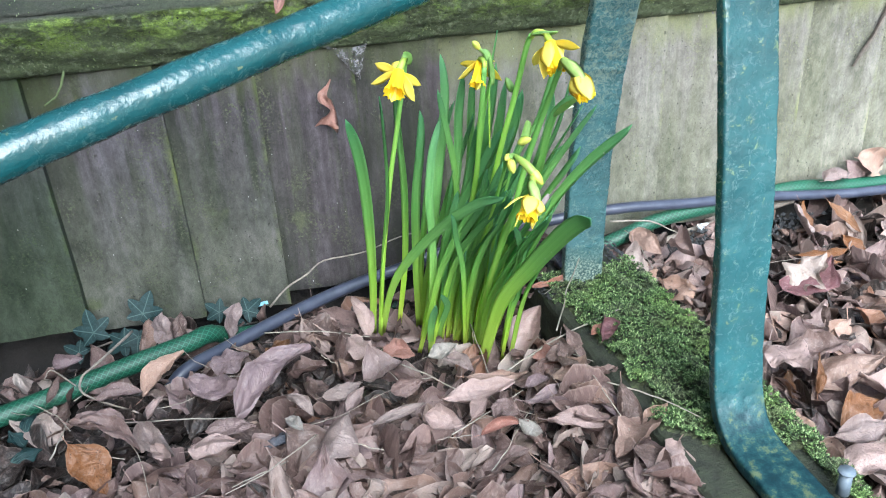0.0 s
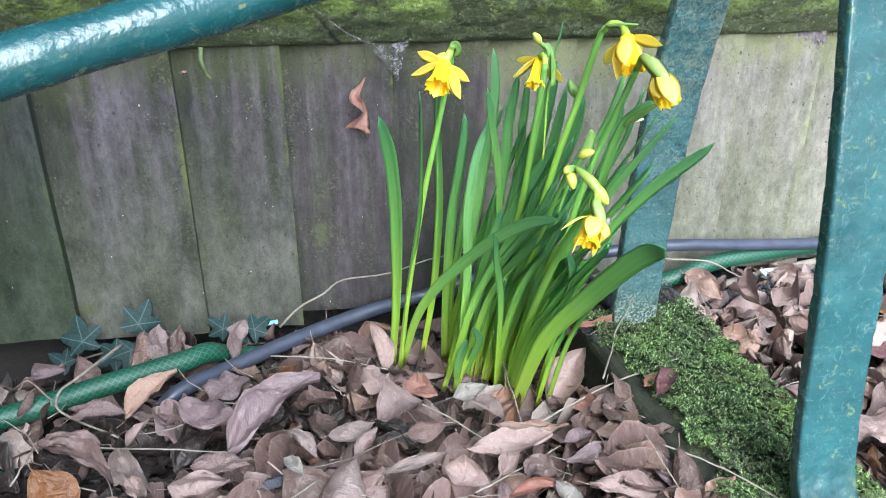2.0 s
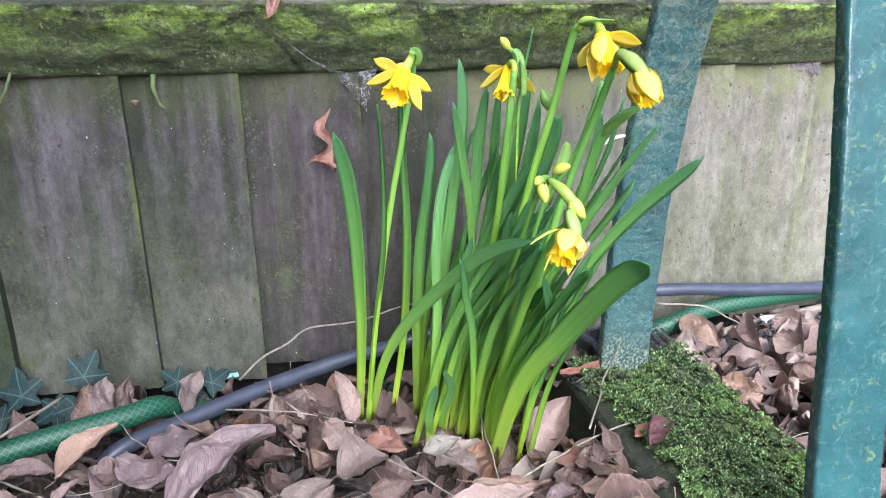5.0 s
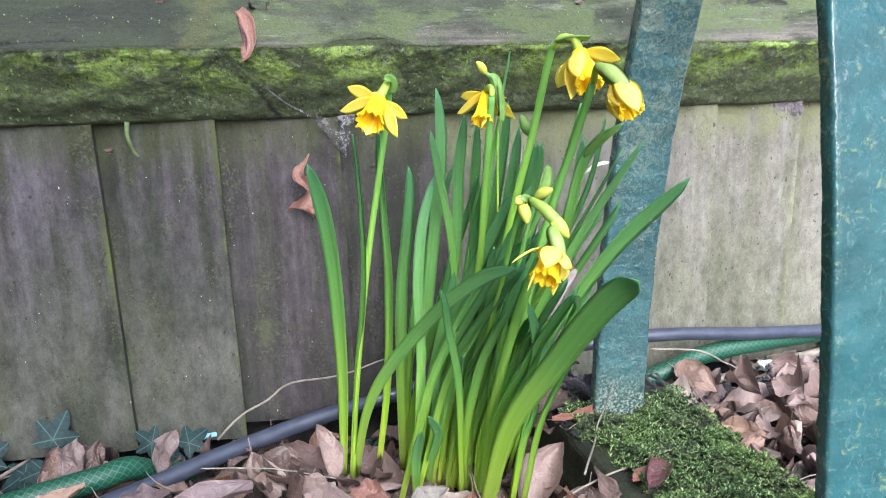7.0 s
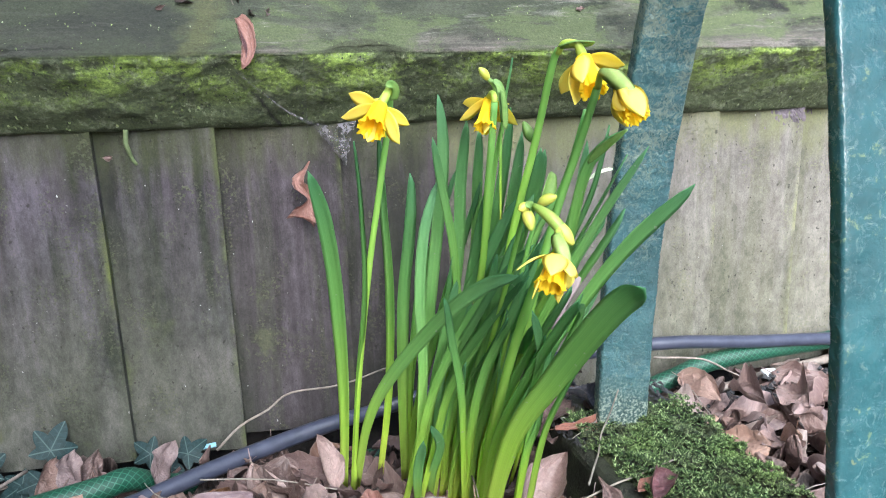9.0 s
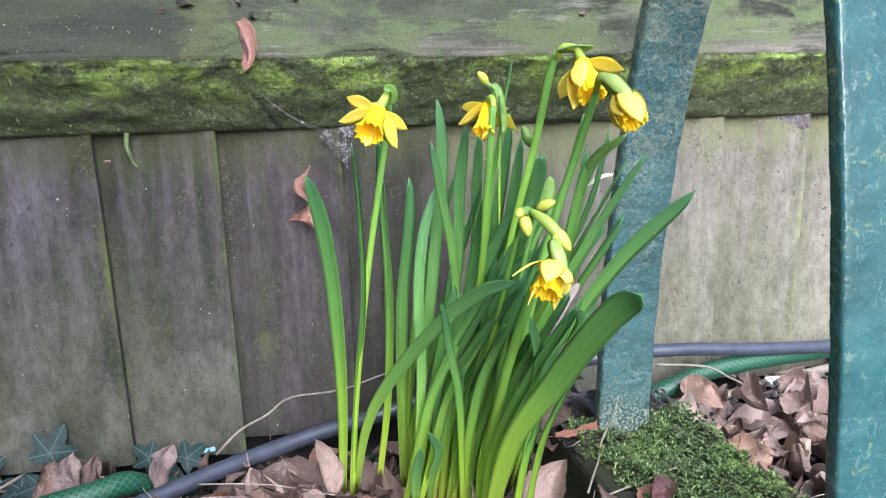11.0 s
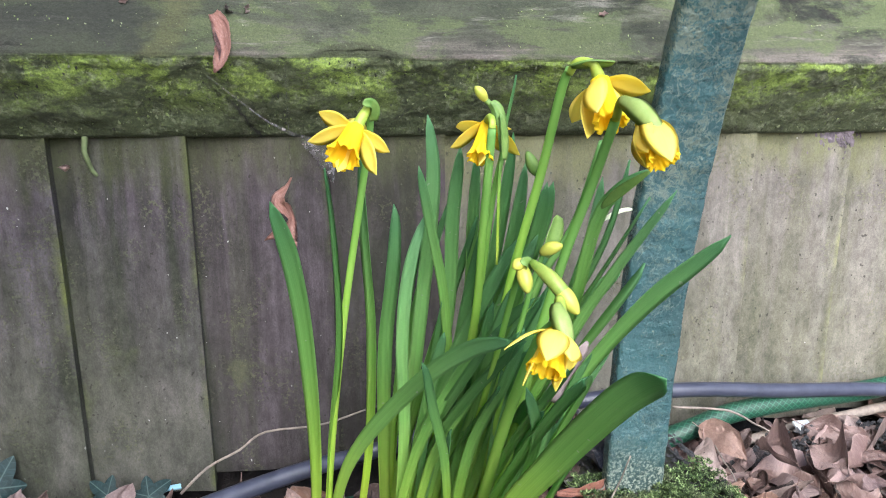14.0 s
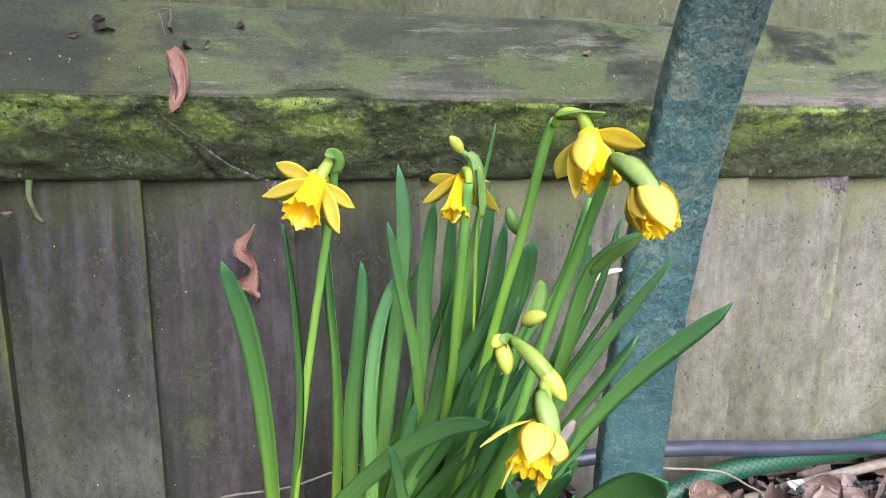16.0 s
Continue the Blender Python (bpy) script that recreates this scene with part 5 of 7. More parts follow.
flower([(0.3400, 0.6125, 0.3560), (0.3418, 0.607, 0.3615), (0.3465, 0.602, 0.3612), (0.3488, 0.602, 0.3580)], (0.3508, 0.602, 0.3530), (0.3500, 0.585, 0.3365), (0.0044, 0.0074), (
    ((0.3420, 0.592, 0.3290), 0.0147, 0.10), ((0.3405, 0.578, 0.3420), 0.0130, 0.12), ((0.3710, 0.592, 0.3490), 0.0142, 0.10),
    ((0.3560, 0.592, 0.3320), 0.0130, 0.06), ((0.3430, 0.615, 0.3330), 0.0136, 0.06), ((0.3650, 0.616, 0.3360), 0.0136, 0.06)), 13)
flower([(0.3505, 0.581, 0.3385), (0.3500, 0.576, 0.3465), (0.3512, 0.571, 0.3475), (0.3535, 0.566, 0.3440)], (0.3550, 0.562, 0.3400), (0.3562, 0.5455, 0.3262), (0.0042, 0.0060), (
    ((0.3635, 0.546, 0.3265), 0.0146, 0.13), ((0.3525, 0.548, 0.3215), 0.0136, 0.12), ((0.3492, 0.545, 0.3300), 0.0124, 0.12),
    ((0.3555, 0.537, 0.3275), 0.0142, 0.13), ((0.3645, 0.557, 0.3225), 0.0138, 0.12), ((0.3570, 0.559, 0.3200), 0.0136, 0.10)), 14)
flower([(0.3165, 0.552, 0.268), (0.3150, 0.546, 0.2705), (0.3138, 0.541, 0.2665)], (0.3112, 0.538, 0.2600), (0.3030, 0.528, 0.2480), (0.0046, 0.0072), (
    ((0.2870, 0.530, 0.2580), 0.0071, 0.10), ((0.3105, 0.5195, 0.2555), 0.0177, 0.16), ((0.2990, 0.515, 0.2585), 0.0130, 0.16),
    ((0.2935, 0.526, 0.2440), 0.0106, 0.05), ((0.3070, 0.526, 0.2400), 0.0100, 0.08), ((0.3180, 0.540, 0.2420), 0.0118, 0.08)), 15)
blade([(0.3210, 0.665, 0.250), (0.3220, 0.663, 0.310), (0.3290, 0.660, 0.352)], 0.0022)
spathe([(0.3385, 0.607, 0.3600), (0.3440, 0.602, 0.3622), (0.3500, 0.600, 0.3622), (0.3560, 0.598, 0.3618)], (0.0030, 0.0068), SPATHE, (0.1, -0.6, -0.8))
spathe([(0.3478, 0.572, 0.3488), (0.3492, 0.561, 0.3480), (0.3528, 0.553, 0.3425), (0.3562, 0.5475, 0.3368)], (0.0042, 0.0100), SPATHE_PALE, (0.5, 0.6, -0.7))
spathe([(0.2566, 0.677, 0.3290), (0.2568, 0.674, 0.3345), (0.2548, 0.671, 0.3382), (0.2508, 0.668, 0.3385)], (0.004, 0.0062), SPATHE)
spathe([(0.3200, 0.655, 0.3140), (0.3185, 0.652, 0.3270), (0.3168, 0.652, 0.3360), (0.3140, 0.654, 0.3395)], (0.003, 0.0058), SPATHE)
bv, bf, bu = tube(glide([(0.3165, 0.652, 0.3310), (0.3158, 0.653, 0.3355), (0.3140, 0.6545, 0.3382), (0.3118, 0.656, 0.3402)], 10), [0.0022, 0.0022, 0.0021, 0.0020, 0.0019, 0.0018, 0.0017, 0.0016, 0.0015, 0.0015, 0.0014], 10)
make("bud_stalk", bv, bf, SPATHE, daffodil, "", bu)
spathe([(0.3205, 0.651, 0.3100), (0.3198, 0.650, 0.3200), (0.3190, 0.649, 0.3270), (0.3180, 0.649, 0.3340)], (0.0025, 0.0044))
spathe([(0.3130, 0.541, 0.2715), (0.3136, 0.534, 0.2682), (0.3142, 0.530, 0.2622), (0.3142, 0.528, 0.2540)], (0.006, 0.0118), SPATHE_PALE, (-0.5, 0.5, -0.7))
spathe([(0.3330, 0.621, 0.2665), (0.3360, 0.620, 0.2750), (0.3378, 0.620, 0.2815), (0.3390, 0.620, 0.2875)], (0.0045, 0.0085), SPATHE)
spathe([(0.3550, 0.6030, 0.2940), (0.3590, 0.5960, 0.3010), (0.3640, 0.5890, 0.3080), (0.3690, 0.5820, 0.3150)], (0.0016, 0.0054), SPATHE, (-0.4, -0.7, 0.5))
pv, pf, pu = ribbon(glide([(0.3770, 0.660, 0.2700), (0.3840, 0.660, 0.2752), (0.3905, 0.660, 0.2775), (0.3965, 0.660, 0.2780)], 12), [0.0010] * 3 + [0.0024] * 8 + [0.0020, 0.0010], (0.2, -1, 0.5), 0.0006, 0.2)
make("dry_tip", pv, pf, WITHERED, daffodil, "pale withered leaf tip", pu)
dv, df, du = ribbon(glide([(0.3355, 0.612, 0.192), (0.337, 0.610, 0.1952), (0.3443, 0.61, 0.2097), (0.3533, 0.61, 0.2239)], 12), [0.0055] * 12 + [0.002], (0.2, -1, 0.3), 0.0008, 0.2)
make("dry_sheath", dv, df, PAPERY, daffodil, "pale papery dry sheath", du)
bud([(0.3122, 0.656, 0.3398), (0.3090, 0.655, 0.3440), (0.3060, 0.654, 0.3472)], 0.0027, BUD)
bud([(0.3312, 0.620, 0.2685), (0.3350, 0.616, 0.2720), (0.3392, 0.612, 0.2742)], 0.0034, BUD)
bud([(0.3080, 0.575, 0.2790), (0.3050, 0.572, 0.2790), (0.3022, 0.570, 0.2780)], 0.0027, BUD)
bud([(0.3068, 0.575, 0.2785), (0.3078, 0.571, 0.2722), (0.3082, 0.568, 0.2668)], 0.0034, BUD)
bud([(0.3110, 0.5720, 0.2795), (0.3160, 0.562, 0.2752), (0.3210, 0.556, 0.2685), (0.3235, 0.554, 0.2650)], 0.0034, BUD_GREEN, "bud_sheath")
bud([(0.3180, 0.5600, 0.2728), (0.3215, 0.5555, 0.2675), (0.3254, 0.552, 0.2615)], 0.0038, BUD)
bud([(0.3400, 0.655, 0.3005), (0.3372, 0.655, 0.3062), (0.3340, 0.655, 0.3132)], 0.0034, SPATHE)
spathe([(0.3100, 0.576, 0.2740), (0.3092, 0.573, 0.2775), (0.3078, 0.571, 0.2800), (0.3050, 0.570, 0.2805)], (0.003, 0.0052), SPATHE)
stalk([(0.312, 0.742, 0.000), (0.312, 0.695, 0.115), (0.3100, 0.630, 0.205), (0.3088, 0.590, 0.262), (0.3082, 0.576, 0.2785)], 0.0017)
stalk([(0.320, 0.730, 0.000), (0.322, 0.690, 0.110), (0.326, 0.650, 0.200), (0.330, 0.630, 0.248), (0.3325, 0.6200, 0.2690)], 0.0016)


def crowd():
    """Slim young leaves and stems that fill the middle of the clump."""
    rng = random.Random(88)
    for k in range(26):
        r = rng.random()
        x, y = 0.268 + 0.072 * r + rng.uniform(-0.006, 0.006), 0.775 - 0.055 * r + rng.uniform(-0.018, 0.018)
        high = rng.uniform(0.15, 0.25)
        lean, near = rng.uniform(-0.005, 0.055), rng.uniform(0.04, 0.085)
        bow = rng.uniform(0.2, 0.45)
        pts = [(x + lean * u ** (1 + bow), y - near * u, high * (u - 0.08 * u * u)) for u in (0.0, 0.3, 0.6, 0.85, 1.0)]
        blade(pts, rng.uniform(0.0042, 0.0070))


crowd()

# ---- fallen leaves ----


def leaf_shape(seed, long=1.0, wide=0.5, curl=0.6, cup=0.4, wrinkle=0.05, lobes=0, turn=0.9):
    """Vertices, faces and uv of a dry leaf of unit length: pointed, curled along, folded and rolled across."""
    rng = random.Random(seed)
    nu, nv = 14, 8
    ph = rng.uniform(0, 50)
    bend = rng.uniform(-curl, curl)
    fold = rng.uniform(0.1, 1.0) * cup * rng.choice((1, 1, -1))
    rolls = (rng.uniform(-0.6, 1.5) * cup, rng.uniform(-0.6, 1.5) * cup)
    twist = rng.uniform(-turn, turn)
    side = rng.uniform(-0.12, 0.12)
    full = rng.uniform(0.75, 1.1)
    wave, waves = rng.uniform(0.05, 0.30), rng.uniform(9, 17)
    verts, faces, uv = [], [], []
    x = z = 0.0
    for i in range(nu + 1):
        u = i / nu
        ang = bend * (u - 0.35) * 2.2 + 0.5 * wrinkle * math.sin(u * 9 + ph)
        if i:
            x += long / nu * math.cos(ang)
            z += long / nu * math.sin(ang)
        w = wide * 0.5 * (math.sin(math.pi * u ** full) ** 0.74) * (1 - 0.35 * u ** 4) + 0.008
        if lobes:
            w *= 1 + 0.28 * math.sin(u * math.pi * 2 * lobes)
        w *= 1 + 0.13 * noise.noise((u * 5, ph, 1.0)) + 0.08 * noise.noise((u * 17, ph, 6.0))
        for j in range(nv + 1):
            v = j / nv * 2 - 1
            roll = rolls[0] if v < 0 else rolls[1]
            edge = max(0.0, abs(v) - 0.45)
            y = v * w * math.cos(fold * v) * (1 - 0.5 * abs(roll) * edge) + side * math.sin(math.pi * u)
            h = abs(v) ** 1.3 * w * fold + roll * edge * edge * w * 3.0 * math.sin(math.pi * u) + v * w * math.sin(twist * (u - 0.5))
            h += wave * abs(v) ** 2.2 * w * math.sin(u * waves + ph + (1.7 if v < 0 else 0.0))
            h += wrinkle * (noise.noise((u * 2.6 + ph, v * 1.5, ph)) + 0.5 * noise.noise((u * 6 + ph, v * 3.5, ph)) + 0.30 * noise.noise((u * 13, v * 7 + ph, ph)))
            verts.append((x - math.sin(ang) * h, y, z + math.cos(ang) * h))
            uv.append((u, 0.5 + v * 0.5))
    n = nv + 1
    for i in range(nu):
        for j in range(nv):
            faces.append((i * n + j, i * n + j + 1, (i + 1) * n + j + 1, (i + 1) * n + j))
    o = len(verts)
    for k in range(3):
        q = -0.16 * k / 2
        verts += [(q, -0.006, 0.008 * k * k), (q, 0.006, 0.008 * k * k)]
        uv += [(0, 0.5), (0, 0.5)]
    faces += [(o, o + 1, o + 3, o + 2), (o + 2, o + 3, o + 5, o + 4)]
    return verts, faces, uv


def litter_spot(rng):
    while True:
        x, y = rng.uniform(-0.38, 1.5), rng.uniform(0.12, 0.915)
        if 0.398 < x < 0.522 and y < 0.82:
            continue
        if x < 0.50 and y > 0.875 - 0.03 * (x < 0.0):
            continue
        if x < 0.05 and y > 0.60 and rng.random() < 0.1:
            continue
        if x > 0.6 and y > 0.84 and rng.random() < 0.8:
            continue
        return x, y


def litter_pose(rng, x, y, layer):
    size = rng.choice((0.040, 0.049, 0.058, 0.066, 0.076)) * rng.uniform(0.85, 1.15) * (1.0 if y > 0.60 else 1.12)
    tilt = 24 if layer else 14
    z = ground_height(x, y) + (0.004 + 0.010 * rng.random() if not layer else 0.009 + 0.014 * rng.random() ** 1.3) + 0.026 * max(0.0, 1 - abs(x - 0.380) / 0.06) * (y < 0.70)
    return Matrix.Translation((x, y, z)) @ Euler((radians(rng.gauss(0, tilt)), radians(rng.gauss(0, tilt)), rng.uniform(0, 6.283))).to_matrix().to_4x4() @ Matrix.Diagonal((size, size, size, 1))


SHAPES = [leaf_shape(100 + k, 1.0, 0.36 + 0.034 * (k % 9), 0.5 if k % 4 else 1.2, 0.45 if k % 3 else 1.0, 0.10, 2 if k % 11 == 5 else 0) for k in range(60)]
SHAPES = [([(x - 0.5, y, z) for x, y, z in v], f, uv) for v, f, uv in SHAPES]


def add_leaf(mesh, m, shape):
    verts, faces, uv = mesh
    o = len(verts)
    verts += [m @ Vector(p) for p in shape[0]]
    faces += [tuple(q + o for q in g) for g in shape[1]]
    uv += shape[2]


def build_litter():
    rng = random.Random(77)
    damp, dry = ([], [], []), ([], [], [])
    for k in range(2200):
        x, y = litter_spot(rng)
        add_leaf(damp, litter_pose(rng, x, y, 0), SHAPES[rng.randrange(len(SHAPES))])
    for k in range(2300):
        x, y = litter_spot(rng)
        # thinned at the left, so the dark under-layer imitates dimmer light there
        if -0.02 < x < 0.39 and 0.56 < y < 0.86 and rng.random() < 0.45 or x < 0.02 and rng.random() < 0.6:
            continue
        add_leaf(dry, litter_pose(rng, x, y, 1), SHAPES[rng.randrange(len(SHAPES))])
    for k in range(520):
        x, y = rng.uniform(-0.12, 0.385), rng.uniform(0.30, 0.64)
        add_leaf(dry, Matrix.Translation((0, 0, 0.006)) @ litter_pose(rng, x, y, 1), SHAPES[rng.randrange(len(SHAPES))])
    for k in range(200):
        x, y = rng.uniform(0.340, 0.398), rng.uniform(0.22, 0.64)
        m = Matrix.Translation((0, 0, 0.046 * rng.random() ** 0.8 * (x - 0.31) / 0.09)) @ litter_pose(rng, x, y, 0) @ Matrix.Diagonal((0.72, 0.72, 0.72, 1))
        add_leaf(dry, m, SHAPES[rng.randrange(len(SHAPES))])
    ob = make("damp_leaf_litter", damp[0], damp[1], LEAF_DAMP_SHADED, None, "", damp[2])
    tagged(ob, "near-black damp leaves under the dry ones, shade of the gaps painted in", "fallen leaves", kind="stuff")
    ob = make("leaf_litter", dry[0], dry[1], LEAF_MANY, None, "", dry[2])
    tagged(ob, "loose layer of dry pinkish-brown fallen leaves", "fallen leaves", kind="stuff")


build_litter()


def leaf_mesh(shape, mat):
    ob = make("fallen_leaf", *shape[:2], mat, None, "", shape[2])
    me = ob.data
    bpy.data.objects.remove(ob)
    return me


LEAF_MESHES = [leaf_mesh(s, LEAF_OB) for s in SHAPES]


def build_loose_leaves():
    rng = random.Random(31)
    n = 0
    while n < 110:
        x, y = rng.uniform(-0.02, 0.39), rng.uniform(0.56, 0.86)
        if y > 0.80 + 0.25 * max(0, x) and x < 0.2:
            continue
        ob = new("fallen_leaf", LEAF_MESHES[rng.randrange(len(LEAF_MESHES))])
        ob.matrix_basis = litter_pose(rng, x, y, 1)
        tagged(ob, "dry curled pinkish-brown leaf in the litter", "leaf", "leaves round the daffodils")
        n += 1


build_loose_leaves()


def bench_leaves():
    """Paler leaves that have blown together between the bench legs and the fence."""
    rng = random.Random(58)
    for mat, count, label in ((LEAF_PINK, 24, "dry pale pink leaf beside the bench"), (LEAF_TAN, 16, "dry tan leaf beside the bench"), (LEAF_PALE, 18, "dry buff leaf beside the bench"), (LEAF_ORANGE, 7, "orange-brown leaf beside the bench")):
        meshes = [leaf_mesh(s, mat) for s in SHAPES[count % 7:count % 7 + 12]]
        for k in range(count):
            x, y = rng.uniform(0.535, 0.98), rng.uniform(0.44, 0.845)
            ob = new("fallen_leaf", meshes[k % 12])
            ob.matrix_basis = Matrix.Translation((0, 0, 0.008)) @ litter_pose(rng, x, y, 1)
            tagged(ob, label, "leaf", "leaves beside the bench")


bench_leaves()


def odd_leaf(label, mat, at, turn, size, seed, wide=0.5, curl=0.5, cup=0.5, wrinkle=0.08, lobes=0):
    v, f, uv = leaf_shape(seed, 1.0, wide, curl, cup, wrinkle, lobes)
    ob = make("fallen_leaf", [(x - 0.5, y, z) for x, y, z in v], f, mat, None, "", uv)
    ob.matrix_basis = pose(*at, *turn) @ Matrix.Diagonal((size, size, size, 1))
    return tagged(ob, label, "leaf")


odd_leaf("orange-brown dead leaf with dark speckles lying in the litter", LEAF_ORANGE, (-0.064, 0.638, 0.022), (8, 32, -56), 0.058, 3, 0.62, 0.42, 0.39, 0.13, 0)
odd_leaf("slate-grey dead leaf in the litter", LEAF_DARK, (0.100, 0.632, 0.014), (0, 0, 15), 0.033, 5, 0.60, 0.84, 0.65, 0.18, 2)
odd_leaf("copper-brown lobed leaf in the litter", LEAF_ORANGE, (0.116, 0.773, 0.014), (15, 0, 23), 0.030, 7, 0.80, 0.70, 0.78, 0.23, 2)
odd_leaf("small purple leaf lying on the moss", LEAF_PURPLE, (0.426, 0.627, 0.058), (20, 0, 39), 0.038, 21, 0.62, 0.42, 0.65, 0.12, 0)
odd_leaf("small brown leaf lying on the moss", LEAF_RUSSET, (0.417, 0.638, 0.056), (0, 0, 27), 0.020, 23, 0.60, 0.56, 0.52, 0.14, 0)
odd_leaf("orange-tipped leaf under the beam edge", LEAF_ORANGE, (0.390, 0.472, 0.020), (10, 0, 13), 0.042, 27, 0.30, 0.56, 0.52, 0.14, 0)
odd_leaf("long narrow brown leaf lying by the bench leg", LEAF_RUSSET, (0.415, 0.741, 0.054), (10, 0, 6), 0.056, 29, 0.17, 0.35, 0.65, 0.12, 0)
odd_leaf("large smooth tan leaf by the bench leg", LEAF_TAN, (0.569, 0.830, 0.026), (22, 0, -74), 0.055, 31, 0.50, 0.42, 0.52, 0.11, 0)
odd_leaf("pale pink curled leaf in the litter", LEAF_PINK, (0.601, 0.799, 0.025), (12, 0, -80), 0.050, 33, 0.75, 1.00, 0.90, 0.12, 0)
odd_leaf("pale buff leaf in the litter", LEAF_PINK, (0.639, 0.783, 0.022), (10, 0, -91), 0.052, 35, 0.75, 0.70, 0.65, 0.14, 0)
odd_leaf("pale buff leaf in the litter", LEAF_PINK, (0.643, 0.766, 0.024), (6, 0, 24), 0.050, 37, 0.60, 0.70, 0.65, 0.14, 0)
odd_leaf("cream leaf standing by the ivy", LEAF_PALE, (-0.003, 0.859, 0.014), (50, -25, 91), 0.048, 39, 0.60, 0.56, 0.78, 0.14, 0)
odd_leaf("pinkish leaf standing by the ivy", LEAF_OB, (-0.021, 0.856, 0.014), (50, -25, 71), 0.047, 41, 0.55, 0.56, 0.78, 0.14, 0)
odd_leaf("brown leaf standing by the ivy", LEAF_OB, (0.013, 0.853, 0.014), (40, -25, 81), 0.046, 43, 0.50, 0.84, 1.04, 0.16, 0)
odd_leaf("upright pink-brown leaf beside the grey hose", LEAF_PALE, (0.074, 0.851, 0.012), (50, -30, 73), 0.048, 45, 0.60, 0.42, 0.65, 0.12, 0)
odd_leaf("orange-brown leaf in the litter", LEAF_ORANGE, (0.607, 0.488, 0.014), (20, 0, 22), 0.058, 47, 0.60, 0.56, 0.52, 0.14, 0)
odd_leaf("grey-brown lobed leaf in the litter", LEAF_OB, (0.699, 0.696, 0.029), (10, -35, 13), 0.062, 49, 0.75, 0.42, 0.52, 0.16, 3)
odd_leaf("brown leaf lying in the litter", LEAF_ORANGE, (0.734, 0.723, 0.016), (10, 0, -8), 0.058, 51, 0.40, 0.42, 0.52, 0.12, 0)


def strip_leaf(mat, points, widths, ways, cup=0.3, name="fallen_leaf"):
    """A narrow crumpled leaf along points, with its width and the way that it faces at each of them."""
    n = 26
    pts = glide(points, n)
    wide = [q.x for q in glide([(w, 0, 0) for w in widths], n)]
    face = glide(ways, n)
    k = points[0][0] * 77
    pts = [p + Vector((0, 0.0012 * noise.noise((i * 0.5, k, 1)), 0)) for i, p in enumerate(pts)]
    wide = [max(0.0008, w * (1 + 0.22 * noise.noise((i * 0.7, k, 4)))) for i, w in enumerate(wide)]
    v, f, uv = ribbon(pts, wide, face, 0.0005, cup)
    return make(name, v, f, mat, None, "", uv)


curl = tagged(strip_leaf(LEAF_COPPER, [(0.1715, 0.886, 0.3815), (0.1775, 0.878, 0.3720), (0.1790, 0.868, 0.3580), (0.1745, 0.861, 0.3480), (0.1700, 0.859, 0.3420)], [0.0075, 0.0125, 0.0135, 0.0095, 0.0010], [(-0.2, -0.8, 0.6), (-0.4, -0.8, 0.5), (-0.5, -0.8, 0.3), (-0.4, -0.9, 0.2), (-0.2, -0.9, 0.2)]), "curled brown dead leaf stuck on the fence rail", "leaf")
fold = strip_leaf(LEAF_PURPLE, [(0.1700, 0.880, 0.3740), (0.1730, 0.872, 0.3650), (0.1752, 0.8655, 0.3570), (0.1735, 0.862, 0.3490)], [0.0012, 0.0050, 0.0050, 0.0012], [(-0.9, -0.5, 0.3)] * 4, 0.2, "folded_edge")
fold.parent = curl
fold["label"] = "dark purple folded edge"
tagged(strip_leaf(LEAF_COPPER, [(0.2205, 0.9000, 0.2580), (0.2165, 0.8985, 0.2500), (0.2105, 0.8965, 0.2410), (0.2140, 0.8965, 0.2320), (0.2165, 0.8975, 0.2250), (0.2125, 0.8970, 0.2150), (0.2105, 0.8975, 0.2085)], [0.0014, 0.0050, 0.0120, 0.0090, 0.0085, 0.0200, 0.0250], [(-0.6, -0.8, 0.2), (-0.8, -0.6, 0.2), (-0.5, -0.9, 0.3), (0.5, -0.9, 0.2), (0.7, -0.7, 0.1), (0.1, -1.0, 0.2), (-0.1, -1.0, 0.3)], 0.35), "russet crumpled leaf hanging by a thread on the fence", "leaf")

odd_leaf("pinkish-brown leaf behind the green hose", LEAF_OB, (-0.112, 0.832, 0.006), (-15, 10, 20), 0.058, 303, 0.55, 0.6, 0.6, 0.08)
odd_leaf("pale pink leaf lying on the hoses", LEAF_PALE, (0.868, 0.868, 0.048), (20, 0, 15), 0.060, 307, 0.5, 0.5, 0.6, 0.08)
odd_leaf("large tan leaf standing against the fence", LEAF_TAN, (0.945, 0.893, 0.045), (70, 20, 10), 0.075, 309, 0.55, 0.4, 0.5, 0.06)
odd_leaf("brown leaf standing against the fence", LEAF_OB, (0.920, 0.892, 0.035), (65, 40, -10), 0.055, 311, 0.55, 0.5, 0.5, 0.06)
odd_leaf("lilac-grey lobed leaf in the litter", LEAF_PURPLE, (0.703, 0.700, 0.022), (5, -8, 15), 0.080, 313, 0.62, 0.3, 0.4, 0.06, 2)
odd_leaf("long smooth brown leaf in the litter", LEAF_ORANGE, (0.750, 0.738, 0.024), (10, 0, -5), 0.066, 315, 0.30, 0.3, 0.4, 0.03)
odd_leaf("orange-brown leaf standing in the litter", LEAF_ORANGE, (0.826, 0.800, 0.026), (30, 40, -50), 0.055, 317, 0.25, 0.4, 0.5, 0.06)


